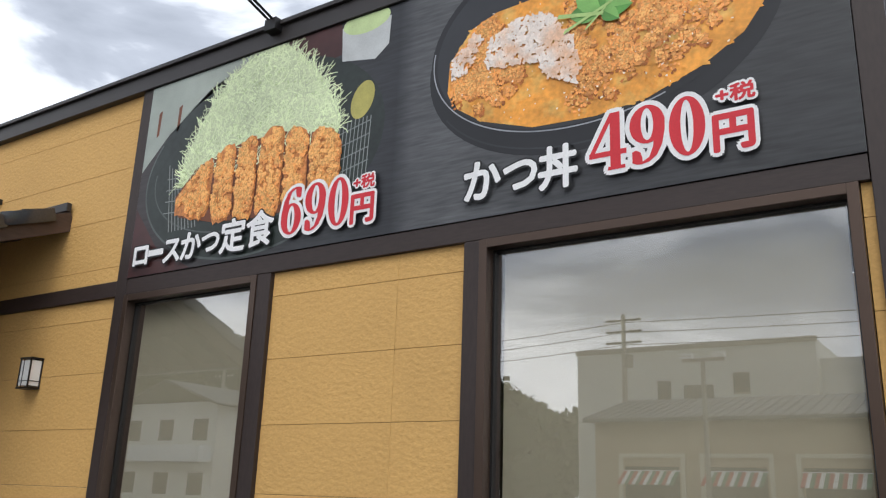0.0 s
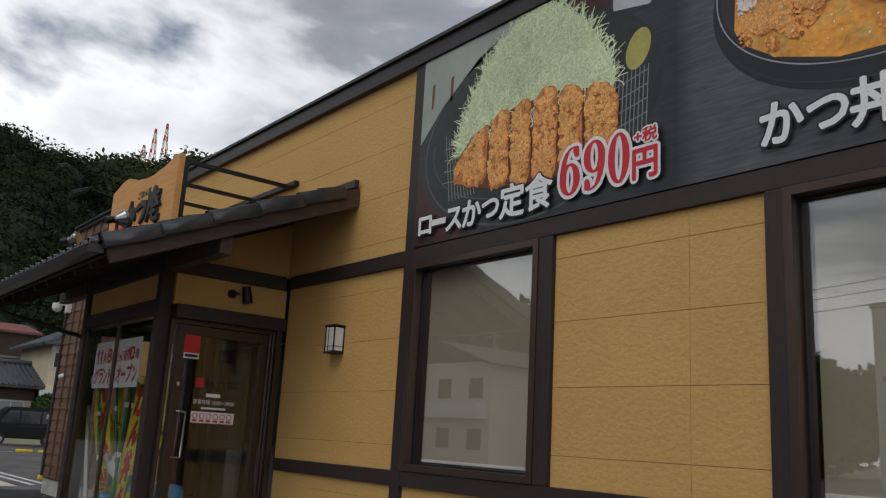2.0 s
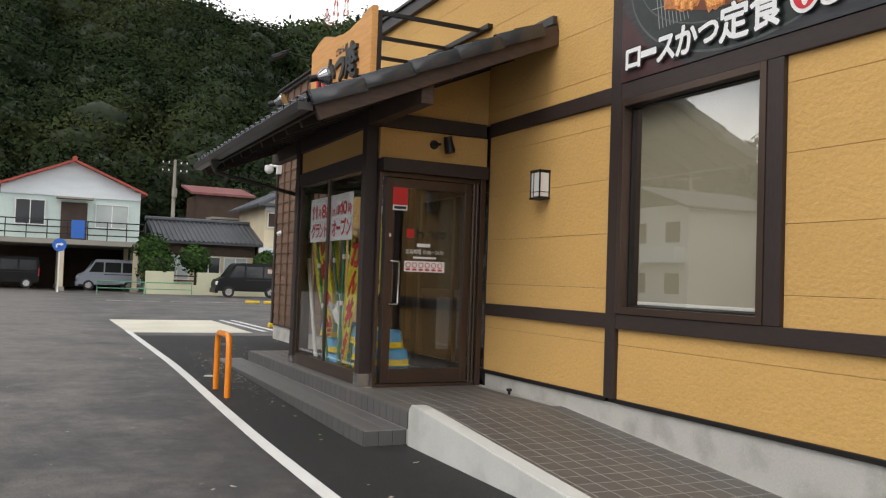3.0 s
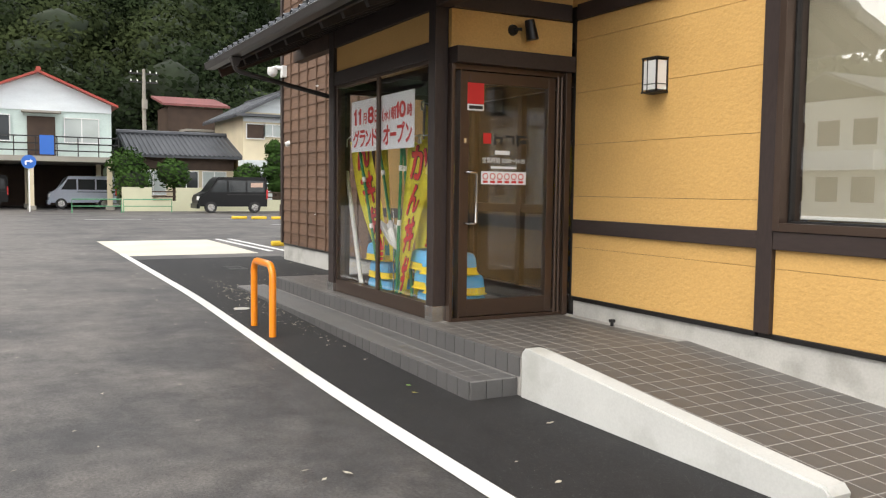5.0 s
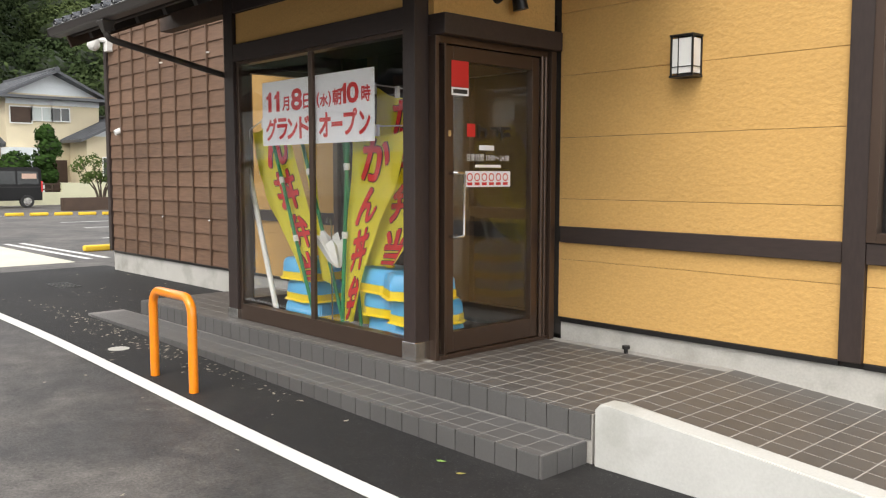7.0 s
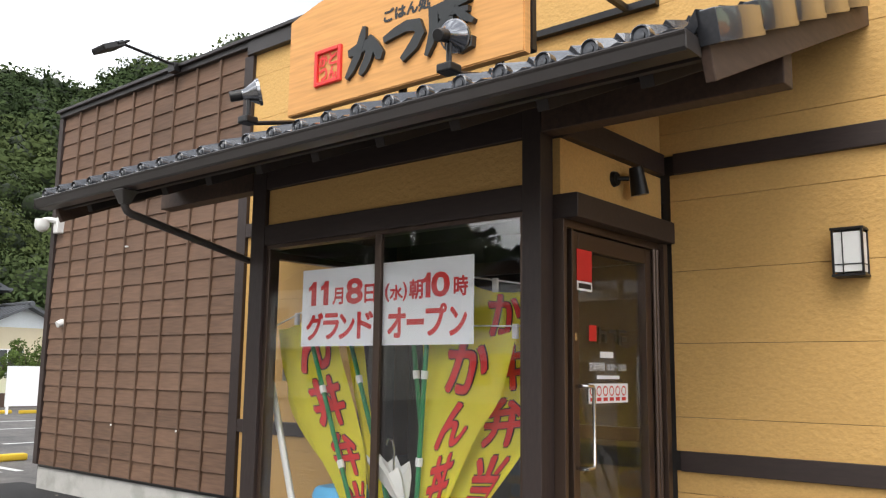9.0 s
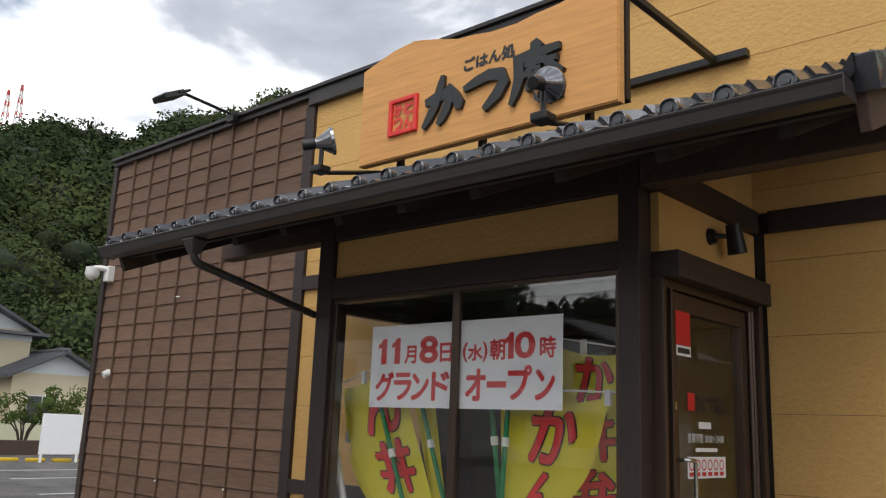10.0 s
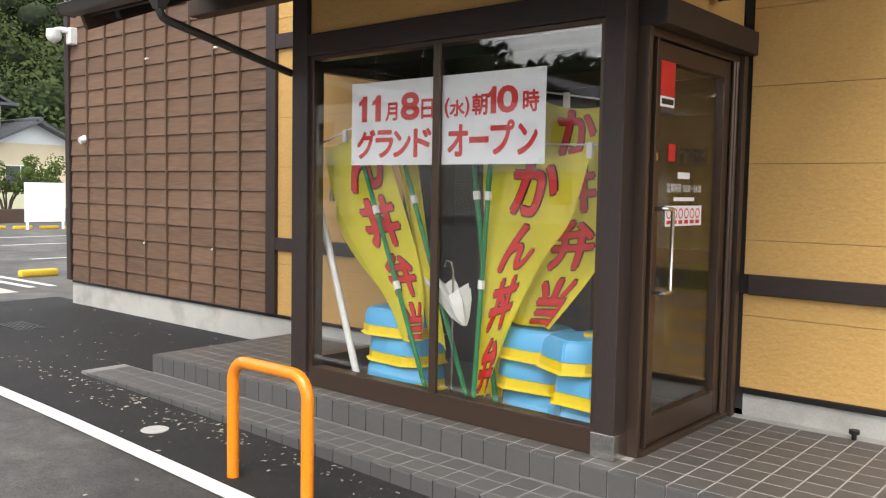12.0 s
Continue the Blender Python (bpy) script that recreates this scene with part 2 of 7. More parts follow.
WHITE = material("white_sheet", (0.84, 0.85, 0.86), 0.6, var=0.02, var2=0.02)
WHITEPLASTIC = material("white_plastic", (0.75, 0.75, 0.73), 0.4, var=0.03, var2=0.02)
RED = material("red_print", (0.62, 0.022, 0.022), 0.5, var=0.03, var2=0.03)
BLACKPRINT = material("black_print", (0.016, 0.016, 0.016), 0.5, var=0.03)
CHROME = material("dull_chrome", (0.30, 0.30, 0.31), 0.18, 1.0, var=0.05, var2=0.05)
STEEL = material("brushed_steel", (0.55, 0.54, 0.52), 0.25, 1.0, var=0.05, var2=0.05)
BLIND = material("beige_roller_blind", (0.37, 0.34, 0.255), 0.9, var=0.03, scale=2, var2=0.05, scale2=300)
# near-black base colour carries the darkness of the unlit room; also backs the siding
DARKROOM = material("unlit_room_shade_wall", (0.035, 0.030, 0.027), 0.8, var=0.2, scale=2)
INNERFLOOR = material("dark_entrance_floor", (0.125, 0.115, 0.108), 0.45, var=0.12, scale=2, var2=0.1)
SOFFIT = material("dark_soffit_board", (0.022, 0.016, 0.014), 0.7, var=0.2, scale=3, var2=0.2, scale2=30, stretch=(0.2, 1, 1))
GLASS = glass_material("window_glass", 0.135, (1.0, 1.0, 0.99))
GLASS_V = glass_material("entrance_glass", 0.016, (1.0, 1.0, 1.0))


# ---------------------------------------------------------------- mesh tools
def box(bm, x0, x1, y0, y1, z0, z1, bevel=0.0, mat=0):
    vs = [bm.verts.new((x, y, z)) for x in (x0, x1) for y in (y0, y1) for z in (z0, z1)]
    fs = [bm.faces.new([vs[i] for i in q]) for q in ((0, 1, 3, 2), (4, 6, 7, 5), (0, 4, 5, 1), (2, 3, 7, 6), (0, 2, 6, 4), (1, 5, 7, 3))]
    for f in fs:
        f.material_index = mat
    if bevel:
        es = list({e for f in fs for e in f.edges})
        bmesh.ops.bevel(bm, geom=es, offset=bevel, segments=2, profile=0.5, affect="EDGES")
    return vs


def boxes(*bs, bevel=0.0):
    bm = bmesh.new()
    for b in bs:
        box(bm, *b, bevel=bevel)
    return bm


def prism(bm, outline, axis, a0, a1):
    """A flat outline of (u, v) drawn out along an axis: x -> (y, z), y -> (x, z), z -> (x, y)."""
    def at(u, v, a):
        return {"x": (a, u, v), "y": (u, a, v), "z": (u, v, a)}[axis]
    lo = [bm.verts.new(at(u, v, a0)) for u, v in outline]
    hi = [bm.verts.new(at(u, v, a1)) for u, v in outline]
    n = len(outline)
    bm.faces.new(lo)
    bm.faces.new(hi[::-1])
    for i in range(n):
        bm.faces.new([lo[i], hi[i], hi[(i + 1) % n], lo[(i + 1) % n]])


def tube(bm, points, radius, sides=10, caps=True):
    """A round bar along a line of points; radius may be one number or one for each point."""
    pts = [Vector(p) for p in points]
    rings = []
    ref = None
    for i, p in enumerate(pts):
        d = (pts[min(i + 1, len(pts) - 1)] - pts[max(i - 1, 0)]).normalized()
        if ref is None:
            ref = d.orthogonal().normalized()
        ref = (ref - d * ref.dot(d)).normalized()
        side = d.cross(ref)
        r = radius[i] if isinstance(radius, (list, tuple)) else radius
        rings.append([bm.verts.new(p + (ref * math.cos(a) + side * math.sin(a)) * r) for a in (2 * math.pi * k / sides for k in range(sides))])
    for a, b in zip(rings, rings[1:]):
        for k in range(sides):
            bm.faces.new([a[k], a[(k + 1) % sides], b[(k + 1) % sides], b[k]])
    if caps:
        bm.faces.new(rings[0][::-1])
        bm.faces.new(rings[-1])


def bar(bm, a, b, w, h):
    """A square bar from a to b, w wide and h high."""
    a, b = Vector(a), Vector(b)
    d = (b - a).normalized()
    side = d.cross(Vector((0, 0, 1)))
    side = side.normalized() if side.length > 1e-4 else Vector((1, 0, 0))
    up = side.cross(d)
    v = [bm.verts.new(p + side * (sx * w / 2) + up * (sz * h / 2)) for p in (a, b) for sx, sz in ((-1, -1), (1, -1), (1, 1), (-1, 1))]
    for q in ((3, 2, 1, 0), (4, 5, 6, 7), (0, 1, 5, 4), (1, 2, 6, 5), (2, 3, 7, 6), (3, 0, 4, 7)):
        bm.faces.new([v[i] for i in q])


def mesh_from(bm, name, mat, smooth=False):
    bmesh.ops.recalc_face_normals(bm, faces=bm.faces)
    me = bpy.data.meshes.new(name)
    bm.to_mesh(me)
    bm.free()
    for m in (mat if isinstance(mat, (list, tuple)) else [mat]):
        me.materials.append(m)
    if smooth:
        me.shade_smooth()
        me.set_sharp_from_angle(angle=radians(38))
    return me


def part(name, bm, mat, parent, label="", smooth=False):
    """Links a bmesh as one mesh object under a thing or a part."""
    ob = new(name, mesh_from(bm, name, mat, smooth))
    ob.parent = parent
    if parent is not None:
        ob.matrix_parent_inverse = parent.matrix_world.inverted()
    if label:
        ob["label"] = label
    return ob


def thing(name, at, label, category, group="", kind=""):
    ob = new(name)
    ob.empty_display_size = 0.2
    ob.matrix_world = Matrix.Translation(at)
    return tagged(ob, label, category, group, kind)


def solid(name, bm, mat, label, category, kind="", group="", smooth=False):
    return tagged(part(name, bm, mat, None, "", smooth), label, category, group, kind)


GLYPHS = {}


def glyph(text):
    """The built-in font's outline of a text as a mesh, one unit wide and high; made once for each text."""
    if text not in GLYPHS:
        cu = bpy.data.curves.new("letters", "FONT")
        cu.body, cu.size, cu.resolution_u = text, 1.0, 3
        ob = bpy.data.objects.new("letters", cu)
        scene.collection.objects.link(ob)
        dg = bpy.context.evaluated_depsgraph_get()
        me = bpy.data.meshes.new_from_object(ob.evaluated_get(dg))
        bpy.data.objects.remove(ob)
        bpy.data.curves.remove(cu)
        xs, ys = [v.co.x for v in me.vertices], [v.co.y for v in me.vertices]
        x0, y0, kx, ky = min(xs), min(ys), 1 / max(max(xs) - min(xs), 1e-6), 1 / max(max(ys) - min(ys), 1e-6)
        for v in me.vertices:
            v.co = Vector(((v.co.x - x0) * kx, 0.0, (v.co.y - y0) * ky))
        GLYPHS[text] = me
    return GLYPHS[text]


for word in ("営業時間 10:00〜24:00", "ごはん処", "+税", "11", "月", "8", "日", "グランド", "(水)", "朝", "10", "時", "オープン"):
    glyph(word)
for letter in "とんかつロー定食ス円丼弁当":
    glyph(letter)


def numeral(ch):
    """A numeral with thick stems and thin joins, one unit wide and high."""
    bm = bmesh.new()

    def hoop(cz, rx, rz, ix, iz, n=28):
        o = [bm.verts.new((0.5 + rx * math.cos(2 * math.pi * k / n), 0, cz + rz * math.sin(2 * math.pi * k / n))) for k in range(n)]
        i = [bm.verts.new((0.5 + ix * math.cos(2 * math.pi * k / n), 0, cz + iz * math.sin(2 * math.pi * k / n))) for k in range(n)]
        for k in range(n):
            bm.faces.new([o[k], o[(k + 1) % n], i[(k + 1) % n], i[k]])

    def ribbon(row, y):
        pairs = [(bm.verts.new((x0, y, z0)), bm.verts.new((x1, y, z1))) for x0, z0, x1, z1 in row]
        for (p, q), (u, v) in zip(pairs, pairs[1:]):
            bm.faces.new([p, q, v, u])

    if ch == "0":
        hoop(0.5, 0.5, 0.5, 0.19, 0.45)
    elif ch == "4":
        ribbon([(0.50, 0.0, 0.50, 0.0), (0.52, 0.05, 0.52, 0.0), (0.96, 0.05, 0.96, 0.0)], -0.0001)
        ribbon([(0.58, 1.0, 0.84, 1.0), (0.58, 0.03, 0.84, 0.03)], 0)
        ribbon([(0.0, 0.25, 0.0, 0.33), (1.0, 0.25, 1.0, 0.33)], -0.0002)
        ribbon([(0.0, 0.31, 0.12, 0.31), (0.58, 1.0, 0.62, 0.90)], -0.0003)
    else:
        hoop(0.67, 0.5, 0.33, 0.19, 0.285)
        ribbon([(0.70, 0.72, 1.0, 0.72), (0.71, 0.50, 0.99, 0.52), (0.66, 0.26, 0.90, 0.28), (0.54, 0.09, 0.74, 0.11), (0.36, 0.035, 0.52, 0.02), (0.24, 0.05, 0.30, 0.0)], -0.0001)
        ribbon([(0.06, 0.22, 0.06, 0.04), (0.16, 0.24, 0.16, 0.01), (0.28, 0.20, 0.28, 0.0), (0.33, 0.10, 0.33, 0.0)], -0.0002)
        if ch == "6":
            for v in bm.verts:
                v.co = Vector((1 - v.co.x, v.co.y, 1 - v.co.z))
    me = bpy.data.meshes.new("numeral")
    bm.to_mesh(me)
    bm.free()
    return me


for digit in "0469":
    GLYPHS["price " + digit] = numeral(digit)


def lettering(text, width, height, bold=0.0, around=6, fine=False):
    """A bmesh of letters in the x-z plane, lower left corner at 0, fitted to width and height; bold thickens the strokes by that many metres."""
    bm = bmesh.new()
    bm.from_mesh(glyph(text))
    if fine:
        bmesh.ops.triangulate(bm, faces=bm.faces)
        bmesh.ops.subdivide_edges(bm, edges=[e for e in bm.edges if e.calc_length() > 0.25], cuts=1)
    for v in bm.verts:
        v.co = Vector((v.co.x * width, v.co.y, v.co.z * height))
    if bold:
        one = bpy.data.meshes.new("letters")
        bm.to_mesh(one)
        for k in range(around):
            n = len(bm.verts)
            bm.from_mesh(one)
            bm.verts.ensure_lookup_table()
            a = 2 * math.pi * k / around
            for v in bm.verts[n:]:
                v.co += Vector((bold * math.cos(a), 0.00003 * (k + 1), bold * math.sin(a)))
        bpy.data.meshes.remove(one)
    return bm


# ---------------------------------------------------------------- ground
def ground_z(x):
    """The yard rises gently from the ramp towards the far end of the steps."""
    k = min(max((-6.6 - x) / 6.4, 0.0), 1.0)
    return 0.10 * k * k * (3 - 2 * k)


def sheet(x0, x1, y0, y1, lift, nx=40, ny=4, skew=0.0):
    """A thin painted patch that follows the ground; skew slides its y with x."""
    bm = bmesh.new()
    g = [[bm.verts.new((x0 + (x1 - x0) * i / nx, y0 + (y1 - y0) * j / ny + skew * i / nx, ground_z(x0 + (x1 - x0) * i / nx) + lift)) for j in range(ny + 1)] for i in range(nx + 1)]
    for i in range(nx):
        for j in range(ny):
            bm.faces.new([g[i][j], g[i + 1][j], g[i + 1][j + 1], g[i][j + 1]])
    return bm


def build_ground():
    bm = bmesh.new()
    xs = [-2500, -900, -300, -120, -60, -40, -25, -18] + [-14 + 0.5 * k for k in range(0, 17)] + [-5, 0, 10, 40, 120, 400, 2500]
    ys = [-2500, -600, -150, -50, -20, -6, 0, 6, 20, 60, 200, 700, 2500]
    g = [[bm.verts.new((x, y, ground_z(x))) for y in ys] for x in xs]
    for i in range(len(xs) - 1):
        for j in range(len(ys) - 1):
            bm.faces.new([g[i][j], g[i + 1][j], g[i + 1][j + 1], g[i][j + 1]])
    solid("ground", bm, ASPHALT, "dark asphalt car park with paler dusty patches", "asphalt", "structure")


build_ground()
solid("apron", sheet(-17.5, 12.0, 1.62, 4.3, 0.003, 80, 2), FRESH, "strip of newer black asphalt along the building", "asphalt", "structure")
solid("road_line", sheet(-18.8, 2.0, 1.637, 1.745, 0.008, 70, 1, -0.22), WHITEPAINT, "long white painted line on the asphalt", "road marking", "structure")

# ---------------------------------------------------------------- main building
WY = 4.155          # face of the siding
BY = 4.12           # face of posts and beams
BASE = 0.43         # lower edge of the siding
TOP = 4.76          # lower edge of the roof fascia
XL, XR = -16.86, -0.31

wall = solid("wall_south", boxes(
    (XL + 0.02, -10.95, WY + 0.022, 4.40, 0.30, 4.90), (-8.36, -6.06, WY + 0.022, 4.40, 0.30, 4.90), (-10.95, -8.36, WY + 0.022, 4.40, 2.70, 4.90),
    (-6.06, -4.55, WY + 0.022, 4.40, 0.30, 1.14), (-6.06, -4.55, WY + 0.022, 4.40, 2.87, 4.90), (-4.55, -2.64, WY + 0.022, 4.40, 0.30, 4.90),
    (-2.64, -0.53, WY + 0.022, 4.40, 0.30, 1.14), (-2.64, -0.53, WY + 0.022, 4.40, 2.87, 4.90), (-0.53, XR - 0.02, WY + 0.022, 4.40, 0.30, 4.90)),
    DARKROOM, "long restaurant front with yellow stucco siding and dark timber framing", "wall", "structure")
solid("wall_west", boxes((XL + 0.02, XL + 0.22, 4.42, 13.8, 0.0, 4.88)), CLAD, "brown clad end wall of the restaurant", "wall", "structure")
solid("wall_east", boxes((XR - 0.22, XR - 0.02, 4.42, 13.8, 0.0, 4.88)), STUCCO, "yellow stucco end wall of the restaurant", "wall", "structure")
solid("wall_north", boxes((XL + 0.02, XR - 0.02, 13.82, 14.0, 0.0, 4.88)), STUCCO, "plain rear wall of the restaurant", "wall", "structure")
solid("roof", boxes((XL + 0.05, XR - 0.05, 4.42, 13.8, 4.89, 4.93)), FASCIA, "flat dark metal roof behind a low fascia", "roof", "structure")
solid("foundation", boxes((XL + 0.05, -11.0, WY + 0.012, 4.38, -0.05, 0.385), (-8.28, XR - 0.05, WY + 0.012, 4.38, -0.05, 0.40)), CONCRETE, "bare concrete foundation strip under the siding", "foundation", "structure")


def beam(name, x0, x1, y0, y1, z0, z1, mat=None, label=""):
    return part(name, boxes((x0, x1, y0, y1, z0, z1), bevel=0.004), mat or TIMBER_H, wall, label)


beam("fascia", XL + 0.03, -12.803, 4.10, 4.42, 4.848, 4.905, FASCIA, "dark grey sheet-metal roof fascia")
beam("fascia", -12.80, XR + 0.02, 4.09, 4.42, 4.755, 4.905, FASCIA, "dark grey sheet-metal roof fascia")
beam("fascia_cap", XL + 0.01, XR + 0.04, 4.06, 4.44, 4.907, 4.945, FASCIA, "folded metal cap along the roof edge")
for a, b in ((-8.26, -6.203), (-6.067, -0.48), (-12.73, -10.95)):
    beam("beam", a, b, BY, WY + 0.02, 2.875, 3.01)
for a, b in ((-8.26, -6.203), (-6.067, -0.48), (-12.73, -10.95)):
    beam("beam", a, b, BY, WY + 0.02, 1.01, 1.13)
for x0, x1, z0, z1 in ((-6.20, -6.07, 0.44, 4.754), (-4.535, -4.40, 1.133, 2.872), (-2.755, -2.645, 1.133, 2.872), (-0.475, -0.33, 0.44, 4.754), (-12.87, -12.73, 0.40, 4.754), (XL, XL + 0.10, 0.40, 4.846)):
    beam("post", x0, x1, BY - 0.003, WY + 0.02, z0, z1, TIMBER)
for a, b in ((-8.28, -6.205), (-6.065, -0.48)):
    beam("base_trim", a, b, WY - 0.012, WY + 0.02, 0.405, 0.44, DARKMETAL, "thin dark starter strip under the siding")
beam("base_trim", XL + 0.1, -11.0, WY - 0.012, WY + 0.02, 0.37, 0.40, DARKMETAL, "thin dark starter strip under the siding")


def board(x0, x1, z0, z1, mat, name, thick=0.02):
    g = 0.0014
    bm = boxes((x0 + g, x1 - g, WY, WY + thick, z0 + g, z1 - g), bevel=0.002)
    return part(name, bm, mat, wall)


def fill(x0, x1, z0, z1, cuts=()):
    """Siding boards 455 mm high, butted at the given upright joints."""
    joints = [z0] + [z for z in [2.70 - 0.455 * k for k in range(-5, 6)][::-1] if z0 + 0.03 < z < z1 - 0.03] + [z1]
    xs = [x0, *cuts, x1]
    for a, b in zip(joints, joints[1:]):
        for c, d in zip(xs, xs[1:]):
            board(c, d, a, b, STUCCO, "siding_board")


fill(-8.30, -6.20, 0.44, 1.012)
fill(-8.30, -6.20, 1.128, 2.877)
fill(-12.73, -6.20, 3.008, 4.757, (-9.63,))
fill(-6.07, -0.475, 0.44, 1.012, (-3.28,))
fill(-4.40, -2.755, 1.128, 2.877, (-3.28,))
fill(-0.53, -0.475, 1.128, 2.877)
fill(-12.73, -10.95, 0.40, 1.012)
fill(-12.73, -10.95, 1.128, 2.877)

# brown cladding in framed courses
NB, NR = 9, 23
bw, rh = (-12.87 - (XL + 0.10)) / NB, (4.85 - 0.40) / NR
lap = bmesh.new()
prism(lap, [(WY + 0.02, 0.002), (WY - 0.012, 0.0), (WY - 0.014, 0.003), (WY - 0.013, 0.010), (WY + 0.003, rh + 0.004), (WY + 0.02, rh)], "x", 0.004, bw - 0.004)
clad_mesh = mesh_from(lap, "cladding_board", CLAD)
for i in range(NB):
    for j in range(NR):
        ob = new("cladding_board", clad_mesh)
        ob.location = (XL + 0.10 + i * bw, 0, 0.40 + j * rh)
        ob.parent = wall
for i in range(1, NB):
    x = XL + 0.10 + i * bw
    part("batten", boxes((x - 0.013, x + 0.013, WY - 0.034, WY + 0.01, 0.40, 4.846), bevel=0.003), BATTEN, wall)


# ---------------------------------------------------------------- windows of the main wall
def fixed_window(name, x0, x1, z0, z1, label):
    """A deep bronze frame with one pane and a beige roller blind drawn down behind it."""
    w = thing(name, ((x0 + x1) / 2, 4.2, z0), label, "window", kind="structure")
    f = 0.055
    fr = part("window_frame", boxes((x0, x0 + f, 4.108, 4.39, z0, z1), (x1 - f, x1, 4.108, 4.39, z0, z1), (x0 + f, x1 - f, 4.108, 4.39, z1 - f, z1), (x0 + f, x1 - f, 4.108, 4.39, z0, z0 + f), bevel=0.003), FRAME, w)
    part("glazing_bead", boxes((x0 + f, x0 + f + 0.014, 4.19, 4.24, z0 + f, z1 - f), (x1 - f - 0.014, x1 - f, 4.19, 4.24, z0 + f, z1 - f), (x0 + f + 0.014, x1 - f - 0.014, 4.19, 4.24, z1 - f - 0.014, z1 - f), (x0 + f + 0.014, x1 - f - 0.014, 4.19, 4.24, z0 + f, z0 + f + 0.014)), DARKMETAL, fr)
    pane = part("pane", boxes((x0 + f, x1 - f, 4.205, 4.211, z0 + f, z1 - f)), GLASS, w)
    pane.visible_shadow = False
    bl = part("roller_blind", boxes((x0 + f + 0.045, x1 - f - 0.03, 4.262, 4.265, z0 + f + 0.05, z1 - f)), BLIND, w, "plain beige roller blind drawn right down")
    part("bottom_bar", boxes((x0 + f + 0.045, x1 - f - 0.03, 4.256, 4.272, z0 + f + 0.025, z0 + f + 0.05), bevel=0.004), WHITEPLASTIC, bl)
    return w


fixed_window("window_1", -6.068, -4.537, 1.133, 2.872, "tall fixed window with bronze frame and lowered beige blind")
fixed_window("window_2", -2.642, -0.532, 1.133, 2.872, "wide fixed window with bronze frame and lowered beige blind")

# ---------------------------------------------------------------- entrance steps, platform and ramp
PZ, SZ = 0.27, 0.126


def tile_mesh(name, w, d, t, mat, c=0.0010):
    bm = bmesh.new()
    lo = [bm.verts.new((x, y, -t)) for x, y in ((0, 0), (w, 0), (w, d), (0, d))]
    mid = [bm.verts.new((x, y, -c)) for x, y in ((0, 0), (w, 0), (w, d), (0, d))]
    hi = [bm.verts.new((x, y, 0)) for x, y in ((c, c), (w - c, c), (w - c, d - c), (c, d - c))]
    bm.faces.new(hi)
    for a, b in ((lo, mid), (mid, hi)):
        for i in range(4):
            bm.faces.new([a[i], a[(i + 1) % 4], b[(i + 1) % 4], b[i]])
    return mesh_from(bm, name, mat)


def lay(me, m, parent):
    ob = new("tile", me)
    ob.matrix_world = m
    ob.parent = parent
    return ob


P, J = 0.15, 0.0075
tile_top = tile_mesh("tile", P - J, P - J, 0.012, TILE)
tile_step = tile_mesh("tile", P - J, P - J, 0.012, RISER)
tile_nose = tile_mesh("tile", P - J, 0.060, 0.012, RISER)
tile_riser = tile_mesh("tile", P - J, 0.128, 0.012, RISER)
tile_riser_low = tile_mesh("tile", P - J, 0.120, 0.012, RISER)

platform = solid("entrance_platform", boxes((-12.40, -6.85, 2.667, 4.165, -0.1, PZ - 0.0006)), GROUT, "raised entrance platform paved with square grey tiles", "platform", "structure")
step = solid("entrance_step", boxes((-12.85, -6.892, 2.302, 2.664, -0.1, SZ - 0.0006)), GROUT_STEP, "long low entrance step faced with grey tiles", "step", "structure")
ramp_bm = bmesh.new()
prism(ramp_bm, [(-6.846, -0.1), (-3.60, -0.1), (-3.60, -0.0004), (-6.846, PZ - 0.0002)], "y", 2.80, 4.165)
ramp = solid("entrance_ramp", ramp_bm, GROUT, "sloping ramp paved with brown-grey tiles and pale joints", "ramp", "structure")

nx = 37
for i in range(nx):
    x = -6.85 - (i + 1) * P
    for j in range(10):
        y = 2.725 + j * P
        if y + P > 4.17 or (x > -10.95 and x < -8.45 and y > 2.86):
            continue
        lay(tile_top, Matrix.Translation((x, y, PZ)), platform)
    lay(tile_nose, Matrix.Translation((x, 2.660, PZ)), platform)
    lay(tile_riser, Matrix.Translation((x, 2.656, SZ + 0.008)) @ Matrix.Rotation(radians(90), 4, "X"), platform)
for i in range(int((12.85 - 6.88) / P)):
    x = -6.89 - (i + 1) * P
    lay(tile_nose, Matrix.Translation((x, 2.292, SZ)), step)
    for j in range(2):
        lay(tile_step, Matrix.Translation((x, 2.357 + j * P, SZ)), step)
    lay(tile_riser_low, Matrix.Translation((x, 2.290, 0.001)) @ Matrix.Rotation(radians(90), 4, "X"), step)
for j in range(3):
    lay(tile_riser_low, Matrix.Translation((-6.880, 2.30 + j * 0.122, 0.001)) @ Matrix.Rotation(radians(90), 4, "Z") @ Matrix.Rotation(radians(90), 4, "X") @ Matrix.Diagonal((0.81, 1, 1, 1)), step)
slope = math.atan(1 / 12)
for i in range(21):
    for j in range(9):
        lay(tile_top, Matrix.Translation((-6.842, 2.805 + j * P, PZ)) @ Matrix.Rotation(slope, 4, "Y") @ Matrix.Translation((i * P, 0, 0.001)), ramp)

